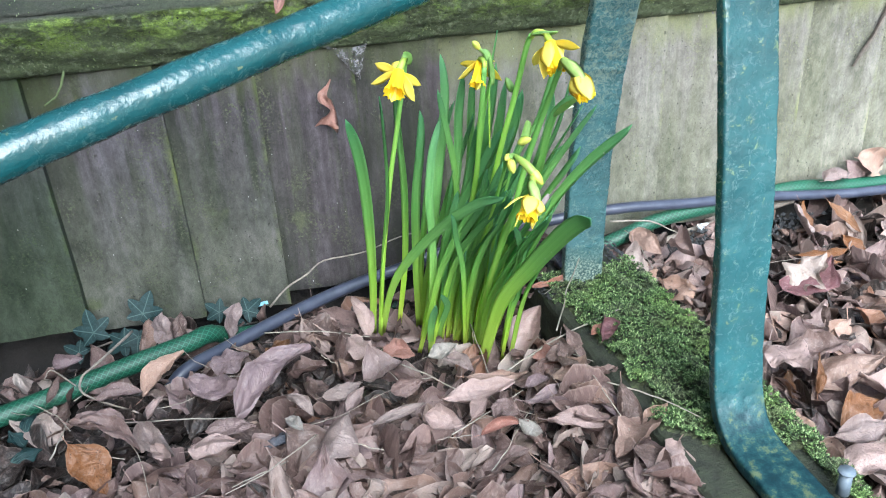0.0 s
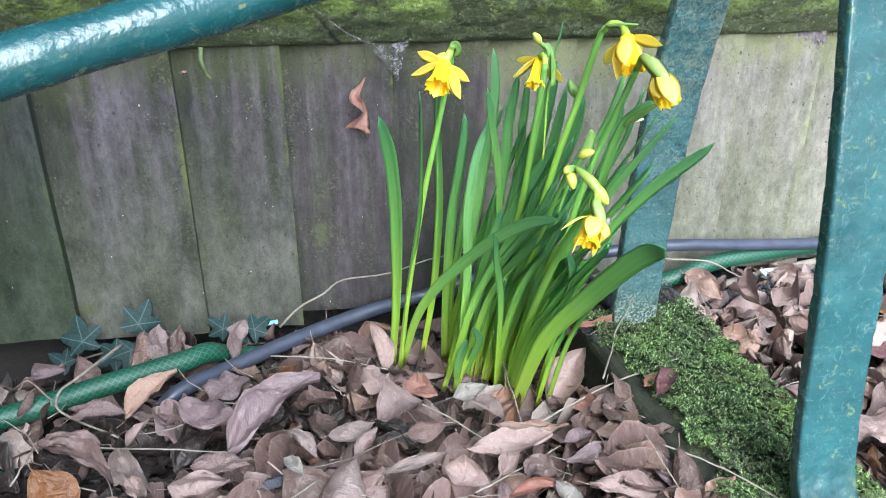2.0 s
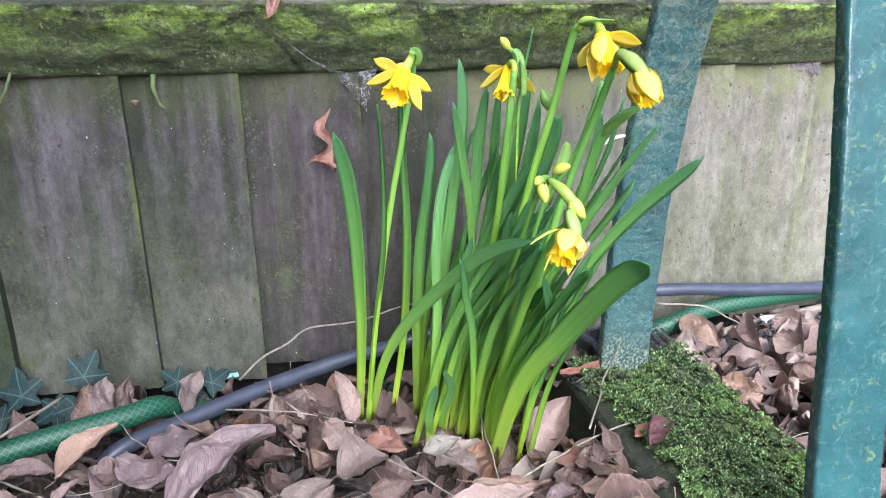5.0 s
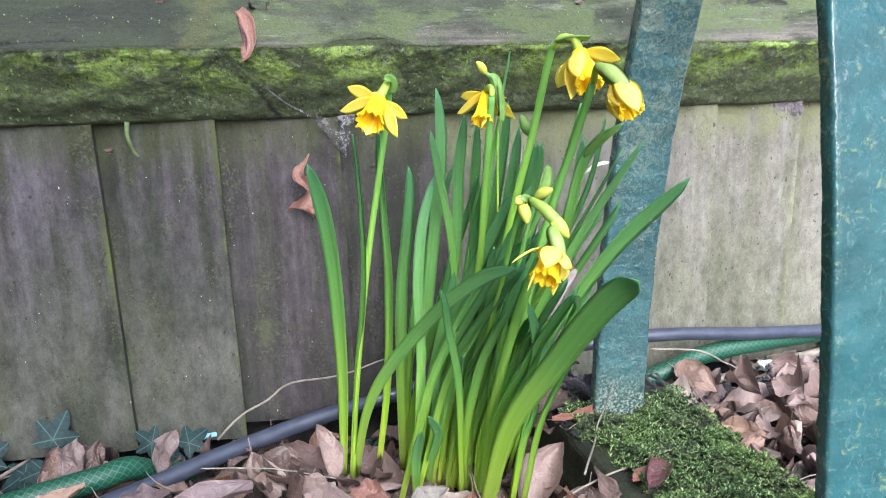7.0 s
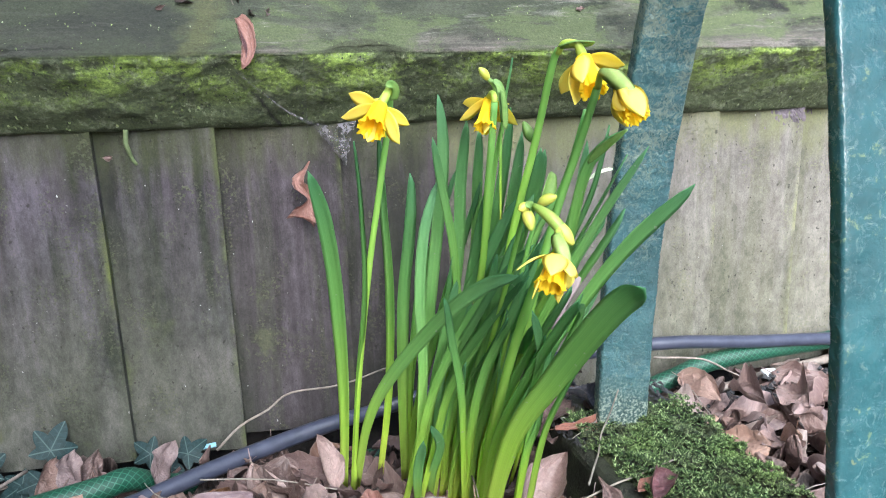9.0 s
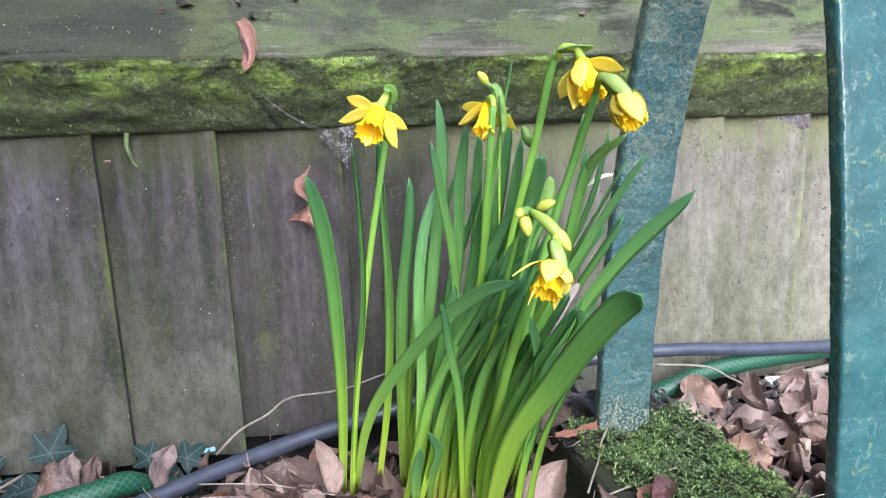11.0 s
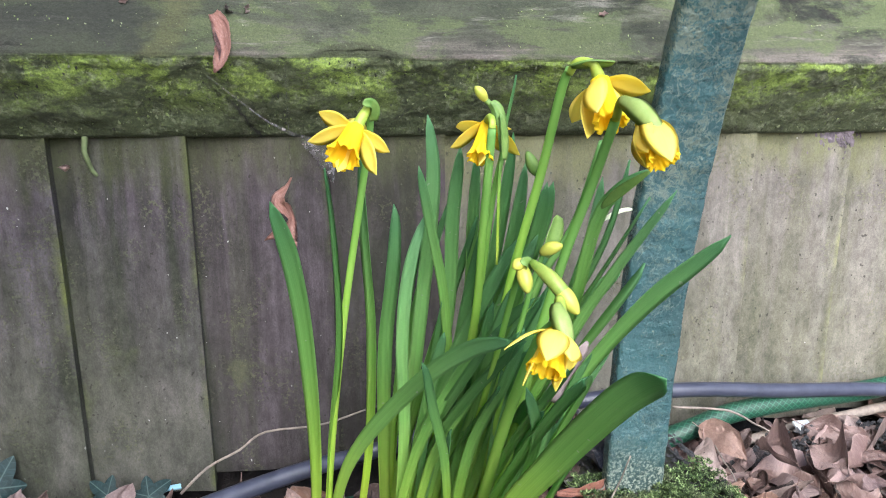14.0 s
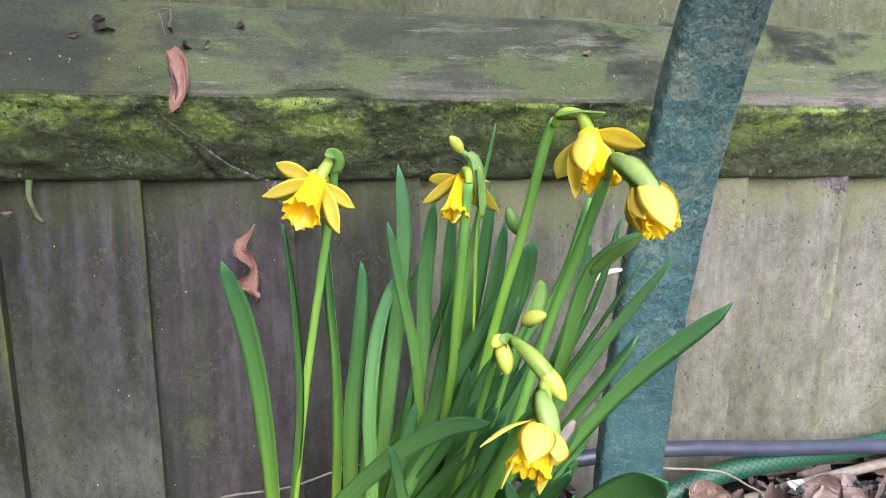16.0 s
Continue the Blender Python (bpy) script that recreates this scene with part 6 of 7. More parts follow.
def laid_leaves():
    """Leaves that stand out in the litter: stalk end, tip, breadth, and whether it leans to the open side."""
    seed = 400
    for label, mat, a, b, wide, leans in (
        ("smooth mauve-brown leaf lying in the litter", LEAF_OB, (-0.032, 0.683, 0.034), (-0.082, 0.700, 0.036), 0.42, 0),
        ("long grey-brown leaf curled along its edge", LEAF_OB, (-0.079, 0.693, 0.032), (-0.018, 0.634, 0.036), 0.24, 0),
        ("tan leaf leaning on the green hose", LEAF_TAN, (-0.019, 0.728, 0.022), (0.023, 0.769, 0.040), 0.43, 0),
        ("large pinkish-brown leaf with a pointed tip", LEAF_LILAC, (0.067, 0.660, 0.026), (0.147, 0.726, 0.044), 0.41, 0),
        ("mauve rounded leaf in the litter", LEAF_LILAC, (0.027, 0.725, 0.034), (0.075, 0.694, 0.036), 0.49, 0),
        ("dusky mauve cupped leaf beside the grey hose", LEAF_LILAC, (0.047, 0.747, 0.030), (0.087, 0.746, 0.034), 0.74, 0),
        ("small torn pink leaf in the litter", LEAF_PINK, (-0.012, 0.678, 0.032), (0.004, 0.700, 0.040), 0.56, 1),
        ("curved tan leaf in the litter", LEAF_PALE, (0.114, 0.663, 0.036), (0.135, 0.633, 0.032), 0.47, 1),
        ("pale veined leaf with a torn edge", LEAF_PALE, (0.146, 0.651, 0.036), (0.186, 0.652, 0.044), 0.42, 1),
        ("small pale veined leaf in the litter", LEAF_PALE, (0.163, 0.624, 0.034), (0.185, 0.644, 0.042), 0.49, 1),
        ("large pale grey-tan leaf with clear veins", LEAF_PALE, (0.140, 0.572, 0.030), (0.165, 0.614, 0.046), 0.84, 0),
        ("round grey-tan leaf beside the daffodil stems", LEAF_PALE, (0.189, 0.674, 0.028), (0.230, 0.683, 0.032), 1.02, 0),
        ("pale narrow leaf with a wavy edge", LEAF_PALE, (0.182, 0.596, 0.036), (0.234, 0.604, 0.040), 0.26, 1),
        ("pinkish cupped leaf beside the stems", LEAF_PINK, (0.186, 0.749, 0.028), (0.207, 0.708, 0.030), 0.56, 0),
        ("upright pinkish leaf behind the stems", LEAF_PINK, (0.212, 0.764, 0.016), (0.201, 0.794, 0.052), 0.45, 1),
        ("copper-orange curled leaf in the litter", LEAF_COPPER, (0.219, 0.720, 0.028), (0.245, 0.690, 0.032), 0.52, 0),
        ("grey-tan drooping leaf in the litter", LEAF_PALE, (-0.019, 0.671, 0.034), (0.012, 0.617, 0.034), 0.36, 0),
        ("pale scrap of leaf in the litter", LEAF_PINK, (-0.007, 0.633, 0.038), (0.012, 0.605, 0.038), 0.43, 1),
        ("large pinkish veined leaf in the litter", LEAF_PINK, (0.024, 0.618, 0.034), (0.070, 0.614, 0.036), 0.68, 0),
        ("grey-brown flat leaf in the litter", LEAF_OB, (0.040, 0.640, 0.032), (0.084, 0.637, 0.034), 0.48, 0),
        ("cream curled scrap of leaf in the litter", LEAF_CREAM, (0.110, 0.628, 0.038), (0.123, 0.612, 0.034), 0.59, 1),
        ("mauve-brown leaf behind the green hose", LEAF_LILAC, (-0.113, 0.824, 0.016), (-0.083, 0.817, 0.026), 0.59, 1),
        ("brown leaf lying over the end of the green hose", LEAF_OB, (-0.109, 0.748, 0.024), (-0.097, 0.771, 0.036), 0.45, 1),
        ("dull mauve leaf lying against the green hose", LEAF_OB, (-0.061, 0.729, 0.030), (-0.018, 0.727, 0.032), 0.46, 0),
        ("cream-white crumpled leaf at the daffodil stems", LEAF_CREAM, (0.255, 0.681, 0.034), (0.289, 0.683, 0.040), 0.65, 1),
        ("pale pinkish curled leaf at the daffodil stems", LEAF_PALE, (0.271, 0.676, 0.034), (0.293, 0.647, 0.030), 0.49, 1),
        ("pale lilac leaf at the foot of the stems", LEAF_PINK, (0.251, 0.612, 0.034), (0.321, 0.609, 0.036), 0.36, 0),
        ("long olive-brown leaf under the straws", LEAF_TAN, (0.283, 0.642, 0.030), (0.341, 0.622, 0.030), 0.23, 0),
        ("pale pink leaf with dark spots", LEAF_PINK, (0.229, 0.592, 0.038), (0.258, 0.573, 0.034), 0.70, 1),
        ("russet toothed leaf beside the timber beam", LEAF_COPPER, (0.352, 0.655, 0.030), (0.383, 0.629, 0.032), 0.61, 1),
        ("dusky pink crumpled leaf in the litter", LEAF_LILAC, (0.328, 0.602, 0.036), (0.354, 0.604, 0.040), 0.60, 1),
        ("large pinkish-tan leaf standing against the timber beam", LEAF_PINK, (0.342, 0.672, 0.014), (0.382, 0.703, 0.052), 0.66, 1),
        ("long smooth brown leaf with a midrib", LEAF_LILAC, (0.322, 0.581, 0.036), (0.385, 0.553, 0.034), 0.38, 0),
        ("pale pink leaf with a curled edge", LEAF_PINK, (0.330, 0.551, 0.036), (0.386, 0.524, 0.034), 0.33, 0),
        ("brown leaf drooping off the timber beam", LEAF_LILAC, (0.380, 0.569, 0.048), (0.400, 0.523, 0.030), 0.39, 0),
        ("pale frilled leaf in the litter", LEAF_PALE, (0.347, 0.581, 0.036), (0.380, 0.571, 0.042), 0.42, 1),
        ("rosy pink leaf in the litter", LEAF_RUSSET, (0.268, 0.552, 0.036), (0.308, 0.552, 0.040), 0.36, 1),
        ("grey-white crumpled leaf in the litter", LEAF_CREAM, (0.305, 0.556, 0.040), (0.320, 0.537, 0.036), 0.80, 1),
        ("tan curled leaf leaning on the beam edge", LEAF_TAN, (0.401, 0.514, 0.040), (0.423, 0.513, 0.060), 0.53, 1),
        ("pale leaf standing on edge in the litter", LEAF_PINK, (0.270, 0.582, 0.030), (0.287, 0.589, 0.044), 0.73, 1),
        ("grey-brown leaf in the litter", LEAF_OB, (0.290, 0.589, 0.032), (0.311, 0.570, 0.034), 0.83, 0),
        ("pinkish leaf in the litter", LEAF_OB, (0.209, 0.643, 0.032), (0.242, 0.644, 0.036), 0.55, 1),
        ("pale buff leaf in the litter", LEAF_PINK, (0.573, 0.588, 0.028), (0.580, 0.532, 0.037), 0.73, 0),
        ("large grey-brown leaf in the litter", LEAF_OB, (0.588, 0.530, 0.028), (0.653, 0.525, 0.037), 0.62, 0),
        ("pale pink veined leaf in the litter", LEAF_PINK, (0.534, 0.424, 0.030), (0.579, 0.423, 0.039), 0.78, 0),
        ("brown leaf in the litter", LEAF_OB, (0.596, 0.585, 0.026), (0.644, 0.561, 0.035), 0.56, 0),
        ("orange-brown leaf standing in the litter", LEAF_ORANGE, (0.573, 0.511, 0.028), (0.602, 0.552, 0.037), 0.23, 0),
        ("pale buff leaf with raised edges", LEAF_PALE, (0.552, 0.460, 0.028), (0.599, 0.451, 0.037), 0.57, 0),
    ):
        seed += 2
        start, end = Vector(a), Vector(b)
        x = (end - start).normalized()
        up = Vector((0, -0.9 if leans else -0.35, 1))
        up = (up - x * up.dot(x)).normalized()
        side = up.cross(x)
        v, f, uv = leaf_shape(seed, 1.0, wide * 1.05, 0.55 if leans else 0.35, 0.85 if leans else 0.6, 0.115, 0, 0.4)
        ob = make("fallen_leaf", v, f, mat, None, "", uv)
        size = (end - start).length
        ob.matrix_basis = Matrix.Translation(start) @ Matrix((x, side, up)).transposed().to_4x4() @ Matrix.Diagonal((size, size, size, 1))
        tagged(ob, label, "leaf")


laid_leaves()
for place, turn in (((-0.118, 0.717, 0.030), 70), ((-0.115, 0.668, 0.030), 20), ((-0.128, 0.692, 0.028), 130)):
    odd_leaf("torn green ivy leaf in the litter", IVY, place, (12, -10, turn), 0.027, 320 + turn, 0.6, 0.6, 0.6, 0.10, 2)

# ---- straws and twigs ----


def straw(points, radius, mat, name, label, category):
    pts = glide(points, 24)
    k = points[0][0] * 91
    pts = [p + Vector((noise.noise((i * 0.16, k, 0)), noise.noise((i * 0.16, k, 9)), 0.5 * noise.noise((i * 0.3, k, 5)))) * 0.0022 * math.sin(math.pi * i / 24) for i, p in enumerate(pts)]
    v, f, uv = tube(pts, [radius * (1.1 - 0.4 * i / 24) for i in range(25)], 7)
    return tagged(make(name, v, f, mat, None, "", uv), label, category)


straw([(0.315, 0.644, 0.020), (0.379, 0.651, 0.045), (0.449, 0.660, 0.058)], 0.0009, STRAW, "straw", "thin pale dry straw lying on the leaves", "straw")
straw([(0.379, 0.651, 0.055), (0.418, 0.715, 0.055), (0.428, 0.710, 0.095)], 0.0008, STRAW, "straw", "thin dry straw leaning on the mossy beam", "straw")
straw([(0.389, 0.559, 0.056), (0.414, 0.527, 0.060), (0.440, 0.481, 0.060)], 0.0007, STRAW, "straw", "thin pale dry straw lying on the leaves", "straw")
straw([(0.396, 0.668, 0.030), (0.382, 0.572, 0.056), (0.382, 0.500, 0.050)], 0.0006, STRAW, "straw", "thin pale dry straw lying on the leaves", "straw")
straw([(-0.049, 0.701, 0.020), (0.011, 0.679, 0.024), (0.070, 0.665, 0.022)], 0.0008, STRAW, "straw", "thin pale dry straw lying on the leaves", "straw")
straw([(0.105, 0.807, 0.018), (0.158, 0.784, 0.022), (0.211, 0.756, 0.020)], 0.0007, STRAW, "straw", "thin pale dry straw lying on the leaves", "straw")
straw([(0.315, 0.741, 0.030), (0.310, 0.690, 0.030), (0.306, 0.633, 0.022)], 0.0007, STRAW, "straw", "thin pale dry straw lying on the leaves", "straw")
straw([(0.226, 0.701, 0.022), (0.256, 0.656, 0.024), (0.287, 0.611, 0.022)], 0.0008, STRAW, "straw", "thin pale dry straw lying on the leaves", "straw")
straw([(-0.098, 0.665, 0.020), (-0.090, 0.683, 0.026), (-0.088, 0.722, 0.020)], 0.0008, STRAW, "straw", "thin pale dry straw lying on the leaves", "straw")
straw([(-0.038, 0.684, 0.020), (-0.020, 0.637, 0.024), (-0.011, 0.588, 0.020)], 0.0005, STRAW, "straw", "thin pale dry straw lying on the leaves", "straw")
straw([(0.134, 0.617, 0.022), (0.091, 0.581, 0.026), (0.051, 0.568, 0.022)], 0.0006, STRAW, "straw", "thin pale dry straw lying on the leaves", "straw")
straw([(0.364, 0.741, 0.020), (0.373, 0.672, 0.030), (0.394, 0.599, 0.050)], 0.0006, STRAW, "straw", "thin pale dry straw lying on the leaves", "straw")
straw([(0.248, 0.573, 0.025), (0.278, 0.584, 0.027), (0.329, 0.611, 0.025)], 0.0007, STRAW, "straw", "thin pale dry straw lying on the leaves", "straw")
straw([(0.115, 0.631, 0.022), (0.158, 0.632, 0.026), (0.211, 0.658, 0.022)], 0.0004, STRAW, "straw", "thin pale dry straw lying on the leaves", "straw")
straw([(0.268, 0.523, 0.020), (0.290, 0.541, 0.026), (0.323, 0.582, 0.022)], 0.0005, STRAW, "straw", "thin pale dry straw lying on the leaves", "straw")
straw([(0.431, 0.746, 0.060), (0.416, 0.733, 0.056), (0.397, 0.726, 0.050)], 0.0006, STRAW, "straw", "thin pale dry straw lying on the leaves", "straw")
straw([(0.116, 0.885, 0.002), (0.138, 0.892, 0.019), (0.165, 0.897, 0.030), (0.187, 0.900, 0.043), (0.236, 0.902, 0.043), (0.280, 0.904, 0.053), (0.319, 0.904, 0.058)], 0.0011, TWIG, "twig", "thin grey twig running along the fence boards", "twig")
straw([(0.531, 0.850, 0.052), (0.577, 0.845, 0.046), (0.606, 0.840, 0.032), (0.626, 0.820, 0.022)], 0.0011, TWIG, "leaf_stalk", "pale dry leaf stalk over the hose", "twig")
straw([(-0.032, 0.842, 0.030), (-0.058, 0.785, 0.038), (-0.076, 0.760, 0.036), (-0.067, 0.738, 0.028), (-0.023, 0.708, 0.020)], 0.0014, TWIG, "root", "thin grey root looping over the green hose", "root")
straw([(0.072, 0.903, 0.295), (0.072, 0.902, 0.282), (0.074, 0.903, 0.272), (0.077, 0.905, 0.265)], 0.0021, SPLINTER, "rail_splinter", "thin pale green strip hanging under the fence rail", "splinter")
straw([(-0.039, 0.904, 0.303), (-0.042, 0.902, 0.294), (-0.048, 0.902, 0.283), (-0.056, 0.903, 0.275), (-0.066, 0.905, 0.269)], 0.0013, SPLINTER, "rail_splinter", "curved grey-green strip hanging under the fence rail", "splinter")
straw([(-0.082, 0.760, 0.030), (-0.108, 0.795, 0.030), (-0.114, 0.783, 0.030)], 0.0008, TWIG, "root", "thin grey root by the green hose", "root")


def frayed_twig():
    t = straw([(0.946, 0.902, 0.292), (0.931, 0.905, 0.258), (0.918, 0.906, 0.220), (0.903, 0.907, 0.196), (0.895, 0.908, 0.180)], 0.0026, ROOTLET, "hanging_twig", "dark frayed twig hanging in front of the pale boards", "twig")
    for k in range(5):
        a = Vector((0.938 - 0.007 * k, 0.903, 0.275 - 0.016 * k))
        v, f, uv = tube(glide([a, a + Vector((-0.006, -0.002, -0.010)), a + Vector((-0.008 - 0.002 * k % 3, 0.0, -0.024))], 8), 0.0005, 5)
        make("fibre", v, f, ROOTLET, t, "", uv)


frayed_twig()


def build_stalks():
    rng = random.Random(412)
    for k in range(30):
        x, y = rng.uniform(-0.14, 0.40), rng.uniform(0.54, 0.80)
        if k > 24:
            x, y = rng.uniform(0.54, 0.80), rng.uniform(0.55, 0.82)
        a, n = rng.uniform(0, 6.28), rng.uniform(0.012, 0.032)
        d = Vector((math.cos(a) * n, math.sin(a) * n, rng.uniform(-0.004, 0.006)))
        c = Vector((x, y, ground_height(x, y) + rng.uniform(0.036, 0.050)))
        s = Vector((-d.y, d.x, 0.004)) * rng.uniform(-0.35, 0.35)
        straw([c - d, c + s, c + d], rng.uniform(0.00035, 0.0007), STRAW if k % 3 else TWIG, "leaf_stalk", "thin dry leaf stalk lying on the litter", "stalk")


build_stalks()

def build_rail_debris():
    for pts in (((0.1636, 0.9103, 0.4140), (0.1642, 0.9038, 0.4056), (0.1683, 0.8928, 0.3912)), ((0.1710, 0.9105, 0.4140), (0.1722, 0.9017, 0.4026), (0.1700, 0.8965, 0.3960)), ((0.1562, 0.9027, 0.4044), (0.1642, 0.9044, 0.4068), (0.1790, 0.9072, 0.4094))):
        straw(pts, 0.0006, ROOTLET, "rootlet", "dry brown rootlets lying on the fence rail", "rootlet")
    odd_leaf("tiny pinkish leaf scrap stuck to a fence board", LEAF_PINK, (0.055, 0.9105, 0.271), (80, 10, 20), 0.011, 90, 0.7, 1.0, 1.0, 0.15)
    for at, size, seed, mat in (((0.1303, 0.8943, 0.3945), 0.016, 81, LEAF_DAMP_SHADED), ((0.1267, 0.8982, 0.3995), 0.011, 82, LEAF_OB), ((0.1947, 0.8882, 0.3848), 0.009, 83, LEAF_PALE), ((0.1808, 0.8874, 0.3842), 0.013, 84, LEAF_DAMP_SHADED), ((0.1706, 0.8958, 0.3952), 0.010, 85, LEAF_OB), ((0.2157, 0.8969, 0.3952), 0.009, 86, LEAF_DAMP_SHADED), ((0.1112, 0.8916, 0.3916), 0.009, 87, LEAF_OB), ((0.4687, 0.8893, 0.3780), 0.011, 89, LEAF_OB)):
        odd_leaf("small crumpled brown leaf scrap on the fence rail", mat, at, (52, 10, 23 * (seed - 80)), size, seed, 0.6, 1.0, 1.0, 0.15)


build_rail_debris()

# ---- ivy, cobweb, scraps ----


def ivy_leaf(parent, at, turn, size):
    """A five-lobed leaf, slightly domed, on a thin stalk."""
    lobes = ((0, 1.0), (62, 0.84), (-62, 0.84), (125, 0.66), (-125, 0.66))
    rng = random.Random(int(at[0] * 9000))
    verts, uv, faces, n, rings = [], [], [], 72, 5
    for k in range(n + 1):
        a = 360 * k / n - 180
        r = 0.44
        for c, h in lobes:
            d = abs((a - c + 180) % 360 - 180)
            r = max(r, h * max(0.0, 1 - d / 60.0) ** 0.85)
        r *= 1 - 0.35 * max(0.0, (abs(a) - 150) / 30)
        for i in range(rings):
            q = r * (0.02 + 0.98 * i / (rings - 1))
            sag = -0.14 * q * q + 0.05 * noise.noise((q * math.cos(radians(a)) * 2.2, q * math.sin(radians(a)) * 2.2, at[0] * 50))
            verts.append((q * math.cos(radians(a)), q * math.sin(radians(a)), sag))
            uv.append((q, (a + 217) / 62 / 5))
    for k in range(n):
        for i in range(rings - 1):
            o = k * rings + i
            faces.append((o, o + 1, o + rings + 1, o + rings))
    leaf = make("ivy_leaf", verts, faces, IVY, parent, "", uv)
    leaf.matrix_basis = pose(*at, turn[0], rng.uniform(-12, 12), turn[1]) @ pose(0, 0, 0, 0, 0, turn[2]) @ Matrix.Diagonal((size, size, size, 1))


def build_ivy():
    v = thing("ivy", "small dark blue-green ivy trailing at the fence base", "ivy")
    for at, turn, size in (((-0.080, 0.890, 0.009), (62, -10, 110), 0.0285), ((-0.024, 0.892, 0.021), (64, 10, 65), 0.0275), ((-0.050, 0.886, -0.006), (45, 0, 200), 0.0240), ((-0.034, 0.884, -0.004), (45, 10, 250), 0.0250), ((-0.100, 0.888, -0.012), (40, 0, 150), 0.0200), ((0.058, 0.892, 0.004), (55, 0, 130), 0.0200), ((0.090, 0.890, 0.000), (45, 0, 40), 0.0220), ((0.075, 0.886, -0.008), (40, 0, 200), 0.0200)):
        ivy_leaf(v, at, turn, size)
    pts = glide([(-0.14, 0.895, -0.030), (-0.08, 0.893, -0.012), (-0.03, 0.896, -0.008), (0.03, 0.898, -0.022), (0.10, 0.90, -0.024)], 30)
    tv, tf, tu = tube(pts, 0.0012, 6)
    make("vine", tv, tf, ROOTLET, v, "", tu)


build_ivy()


def build_web():
    """A dusty funnel of old web below the rail, with a strand along it."""
    verts, faces = [], []
    n = 14
    for i in range(n + 1):
        u = i / n
        c = Vector((0.2395, 0.9020, 0.2885)).lerp(Vector((0.2520, 0.905, 0.252)), u ** 0.85)
        w = 0.0190 * (1 - u) ** 1.25 + 0.0014 + 0.002 * noise.noise((u * 9, 3, 1))
        for j in range(7):
            q = j / 6 * 2 - 1
            verts.append(c + Vector((q * w + 0.004 * (1 - u), -0.005 * (1 - q * q) + 0.002 * noise.noise((q * 3, u * 7, 0)), 0.004 * q * q * (1 - u) + 0.002 * noise.noise((q * 4, u * 5, 4)))))
    for i in range(n):
        for j in range(6):
            faces.append((i * 7 + j, i * 7 + j + 1, (i + 1) * 7 + j + 1, (i + 1) * 7 + j))
    w = tagged(make("cobweb", verts, faces, WEB), "dusty grey cobweb funnel under the fence rail", "cobweb")
    pts = glide([(0.165, 0.860, 0.340), (0.184, 0.874, 0.322), (0.204, 0.888, 0.304), (0.2245, 0.901, 0.2905)], 20)
    tv, tf, tu = tube(pts, [0.0003 + 0.0014 * (i / 20) ** 3 for i in range(21)], 8, 0.5)
    make("strand", tv, tf, WEB, w, "", tu)
    pts = glide([(0.2190, 0.8640, 0.3480), (0.2195, 0.885, 0.300), (0.2200, 0.900, 0.257)], 8)
    tv, tf, tu = tube(pts, 0.00014, 5)
    make("thread", tv, tf, WEB, w, "", tu)


build_web()


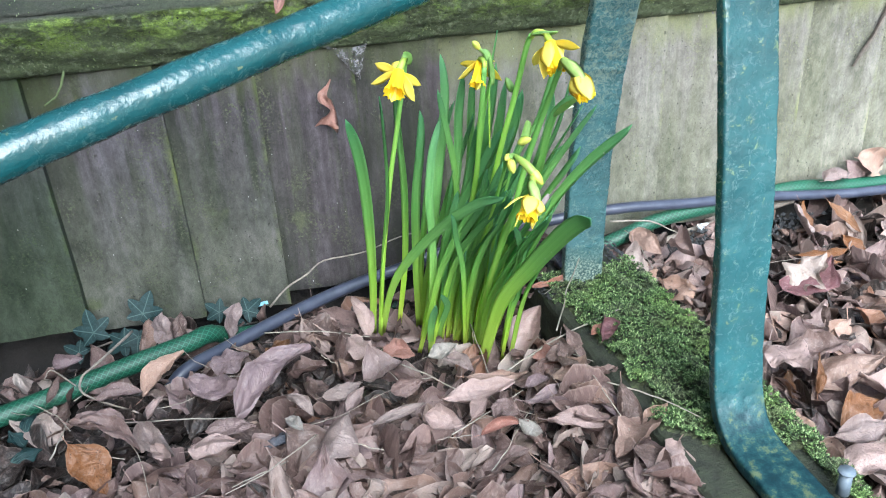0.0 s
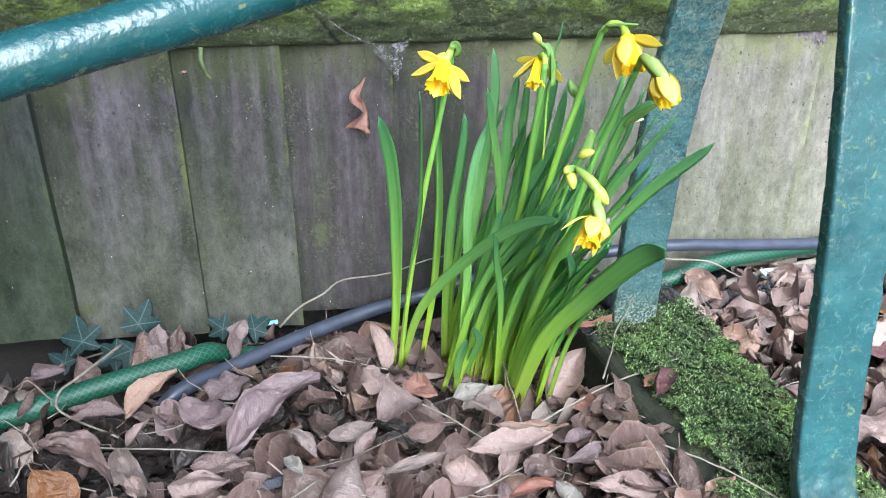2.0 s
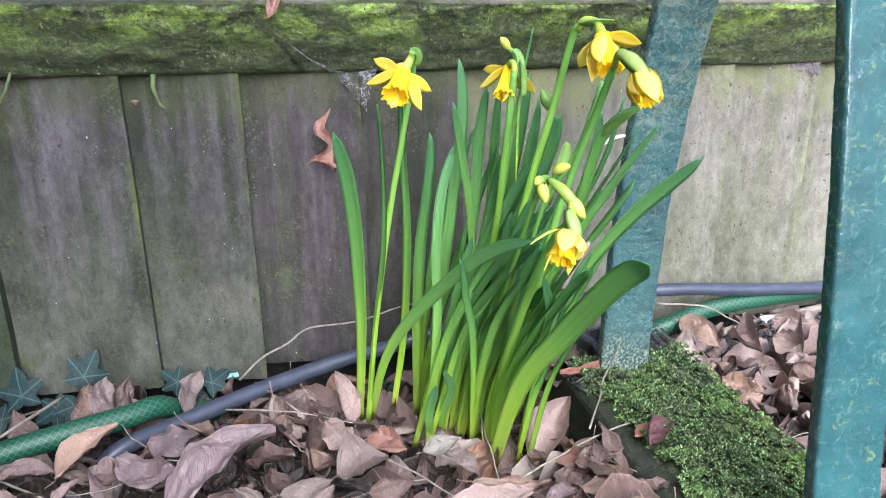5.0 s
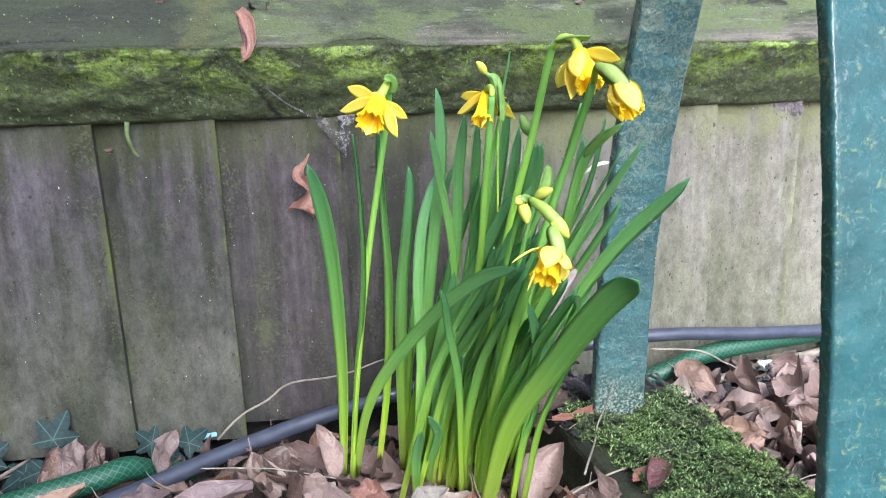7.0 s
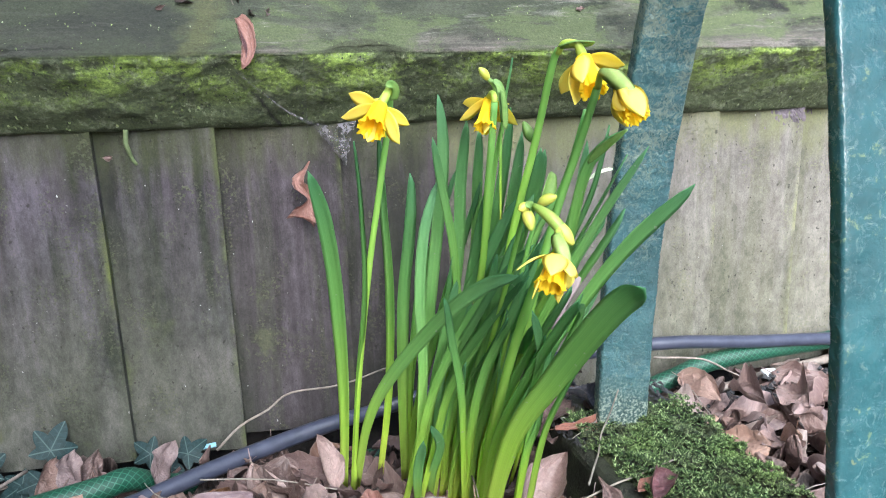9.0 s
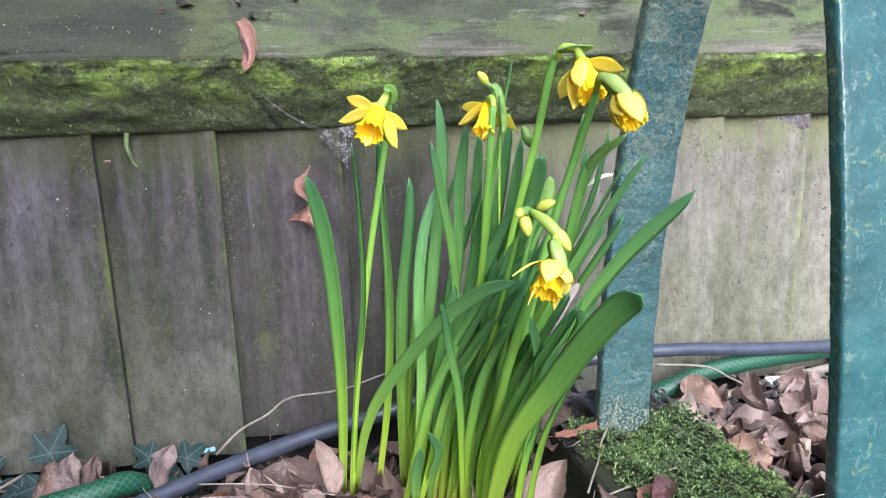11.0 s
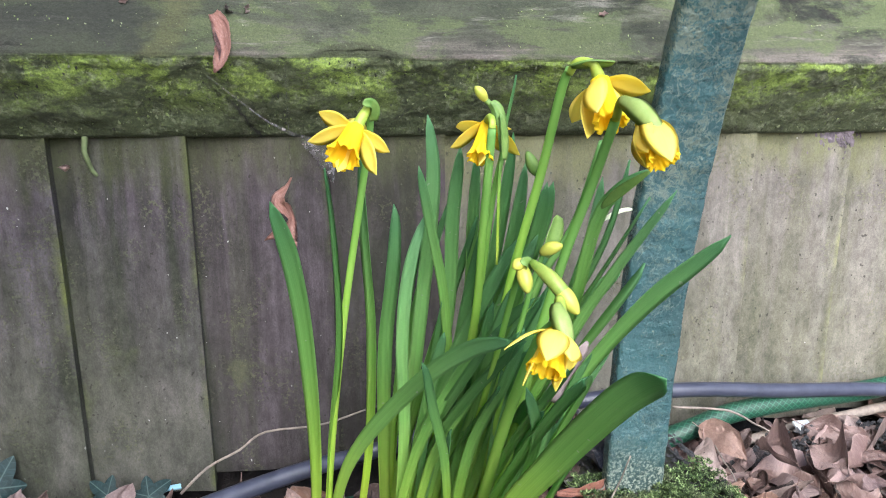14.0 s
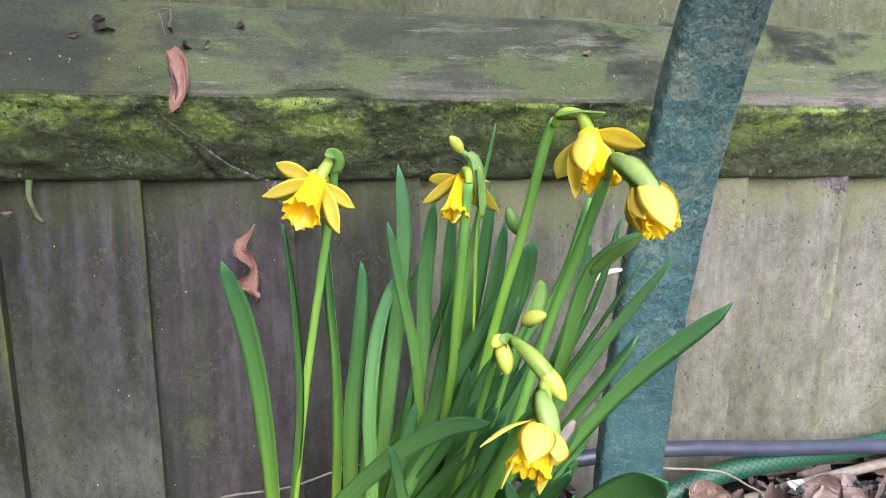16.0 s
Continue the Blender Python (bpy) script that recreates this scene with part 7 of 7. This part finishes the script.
def build_scraps():
    bm = bmesh.new()
    slab(bm, pose(0.104, 0.899, 0.000, 20, 0, 8), (0.022, 0.005, 0.002), 0.0006)
    tagged(part("plastic_tag", bm, PLASTIC, None), "pale blue plastic scrap under the fence boards", "plastic scrap")
    bm = bmesh.new()
    slab(bm, pose(0.405, 0.755, 0.050, 30, 20, 40), (0.014, 0.010, 0.002), 0.0008)
    tagged(part("paper_scrap", bm, WHITE_SCRAP, None), "small white scrap on the beam behind the leaves", "paper scrap")
    pts = glide([(0.585, 0.868, -0.006), (0.65, 0.876, 0.0), (0.72, 0.882, 0.005), (0.82, 0.892, 0.010)], 20)
    tv, tf, tu = tube(pts, [0.0048 + 0.0008 * noise.noise(p * 60) for p in pts], 10)
    tagged(make("stick", tv, tf, TWIG, None, "", tu), "pale weathered stick in front of the hoses", "stick")
    bm = bmesh.new()
    slab(bm, pose(0.672, 0.866, 0.010, 25, 8, 14), (0.020, 0.011, 0.003), 0.001)
    tagged(part("paper_scrap", bm, WHITE_SCRAP, None), "white scrap lying on black crumbs", "paper scrap")
    rng = random.Random(9)
    verts, faces = [], []
    for k in range(560):
        x = rng.gauss(0.70, 0.05) if k % 4 else rng.gauss(0.775, 0.03)
        y = 0.856 + 0.12 * (x - 0.70) + rng.gauss(0, 0.010)
        r = rng.uniform(0.0016, 0.0042)
        c = Vector((x, y, -0.010 + 0.022 * math.exp(-((y - 0.858) / 0.014) ** 2) * rng.random()))
        o = len(verts)
        for dx, dy, dz in ((1, 0, 0), (-1, 0, 0), (0, 1, 0), (0, -1, 0), (0, 0, 1), (0, 0, -1)):
            verts.append(c + Vector((dx, dy, dz)) * r * rng.uniform(0.6, 1.3))
        for a, b in ((0, 2), (2, 1), (1, 3), (3, 0)):
            faces += [(o + a, o + b, o + 4), (o + b, o + a, o + 5)]
    tagged(make("black_crumbs", verts, faces, CHAR, None, smooth=False), "black crumbly soil by the fence base", "crumbs", kind="stuff")


build_scraps()


def build_dirt():
    def spot(rng):
        x, y = rng.uniform(0.392, 0.515), rng.uniform(0.715, 0.818)
        return Vector((x, y, 0.0475 + 0.003 * rng.random())), Vector((rng.uniform(-0.4, 0.4), rng.uniform(-0.6, 0.2), 1)).normalized()

    flakes(700, 61, spot, (0.0010, 0.0040), "dirt_crumbs", CHAR, bpy.data.objects["timber_beam"], "black dirt round the bench foot")
    rng = random.Random(62)
    for k in range(14):
        x, y = rng.uniform(0.37, 0.43), rng.uniform(0.75, 0.84)
        odd_leaf("brown dead leaf behind the bench foot", LEAF_OB if k % 3 else LEAF_DARK, (x, y, 0.030 + 0.028 * rng.random()), (rng.gauss(0, 18), rng.gauss(0, 18), rng.uniform(0, 360)), rng.uniform(0.045, 0.07), 200 + k, 0.5, 0.6, 0.6, 0.09)


build_dirt()
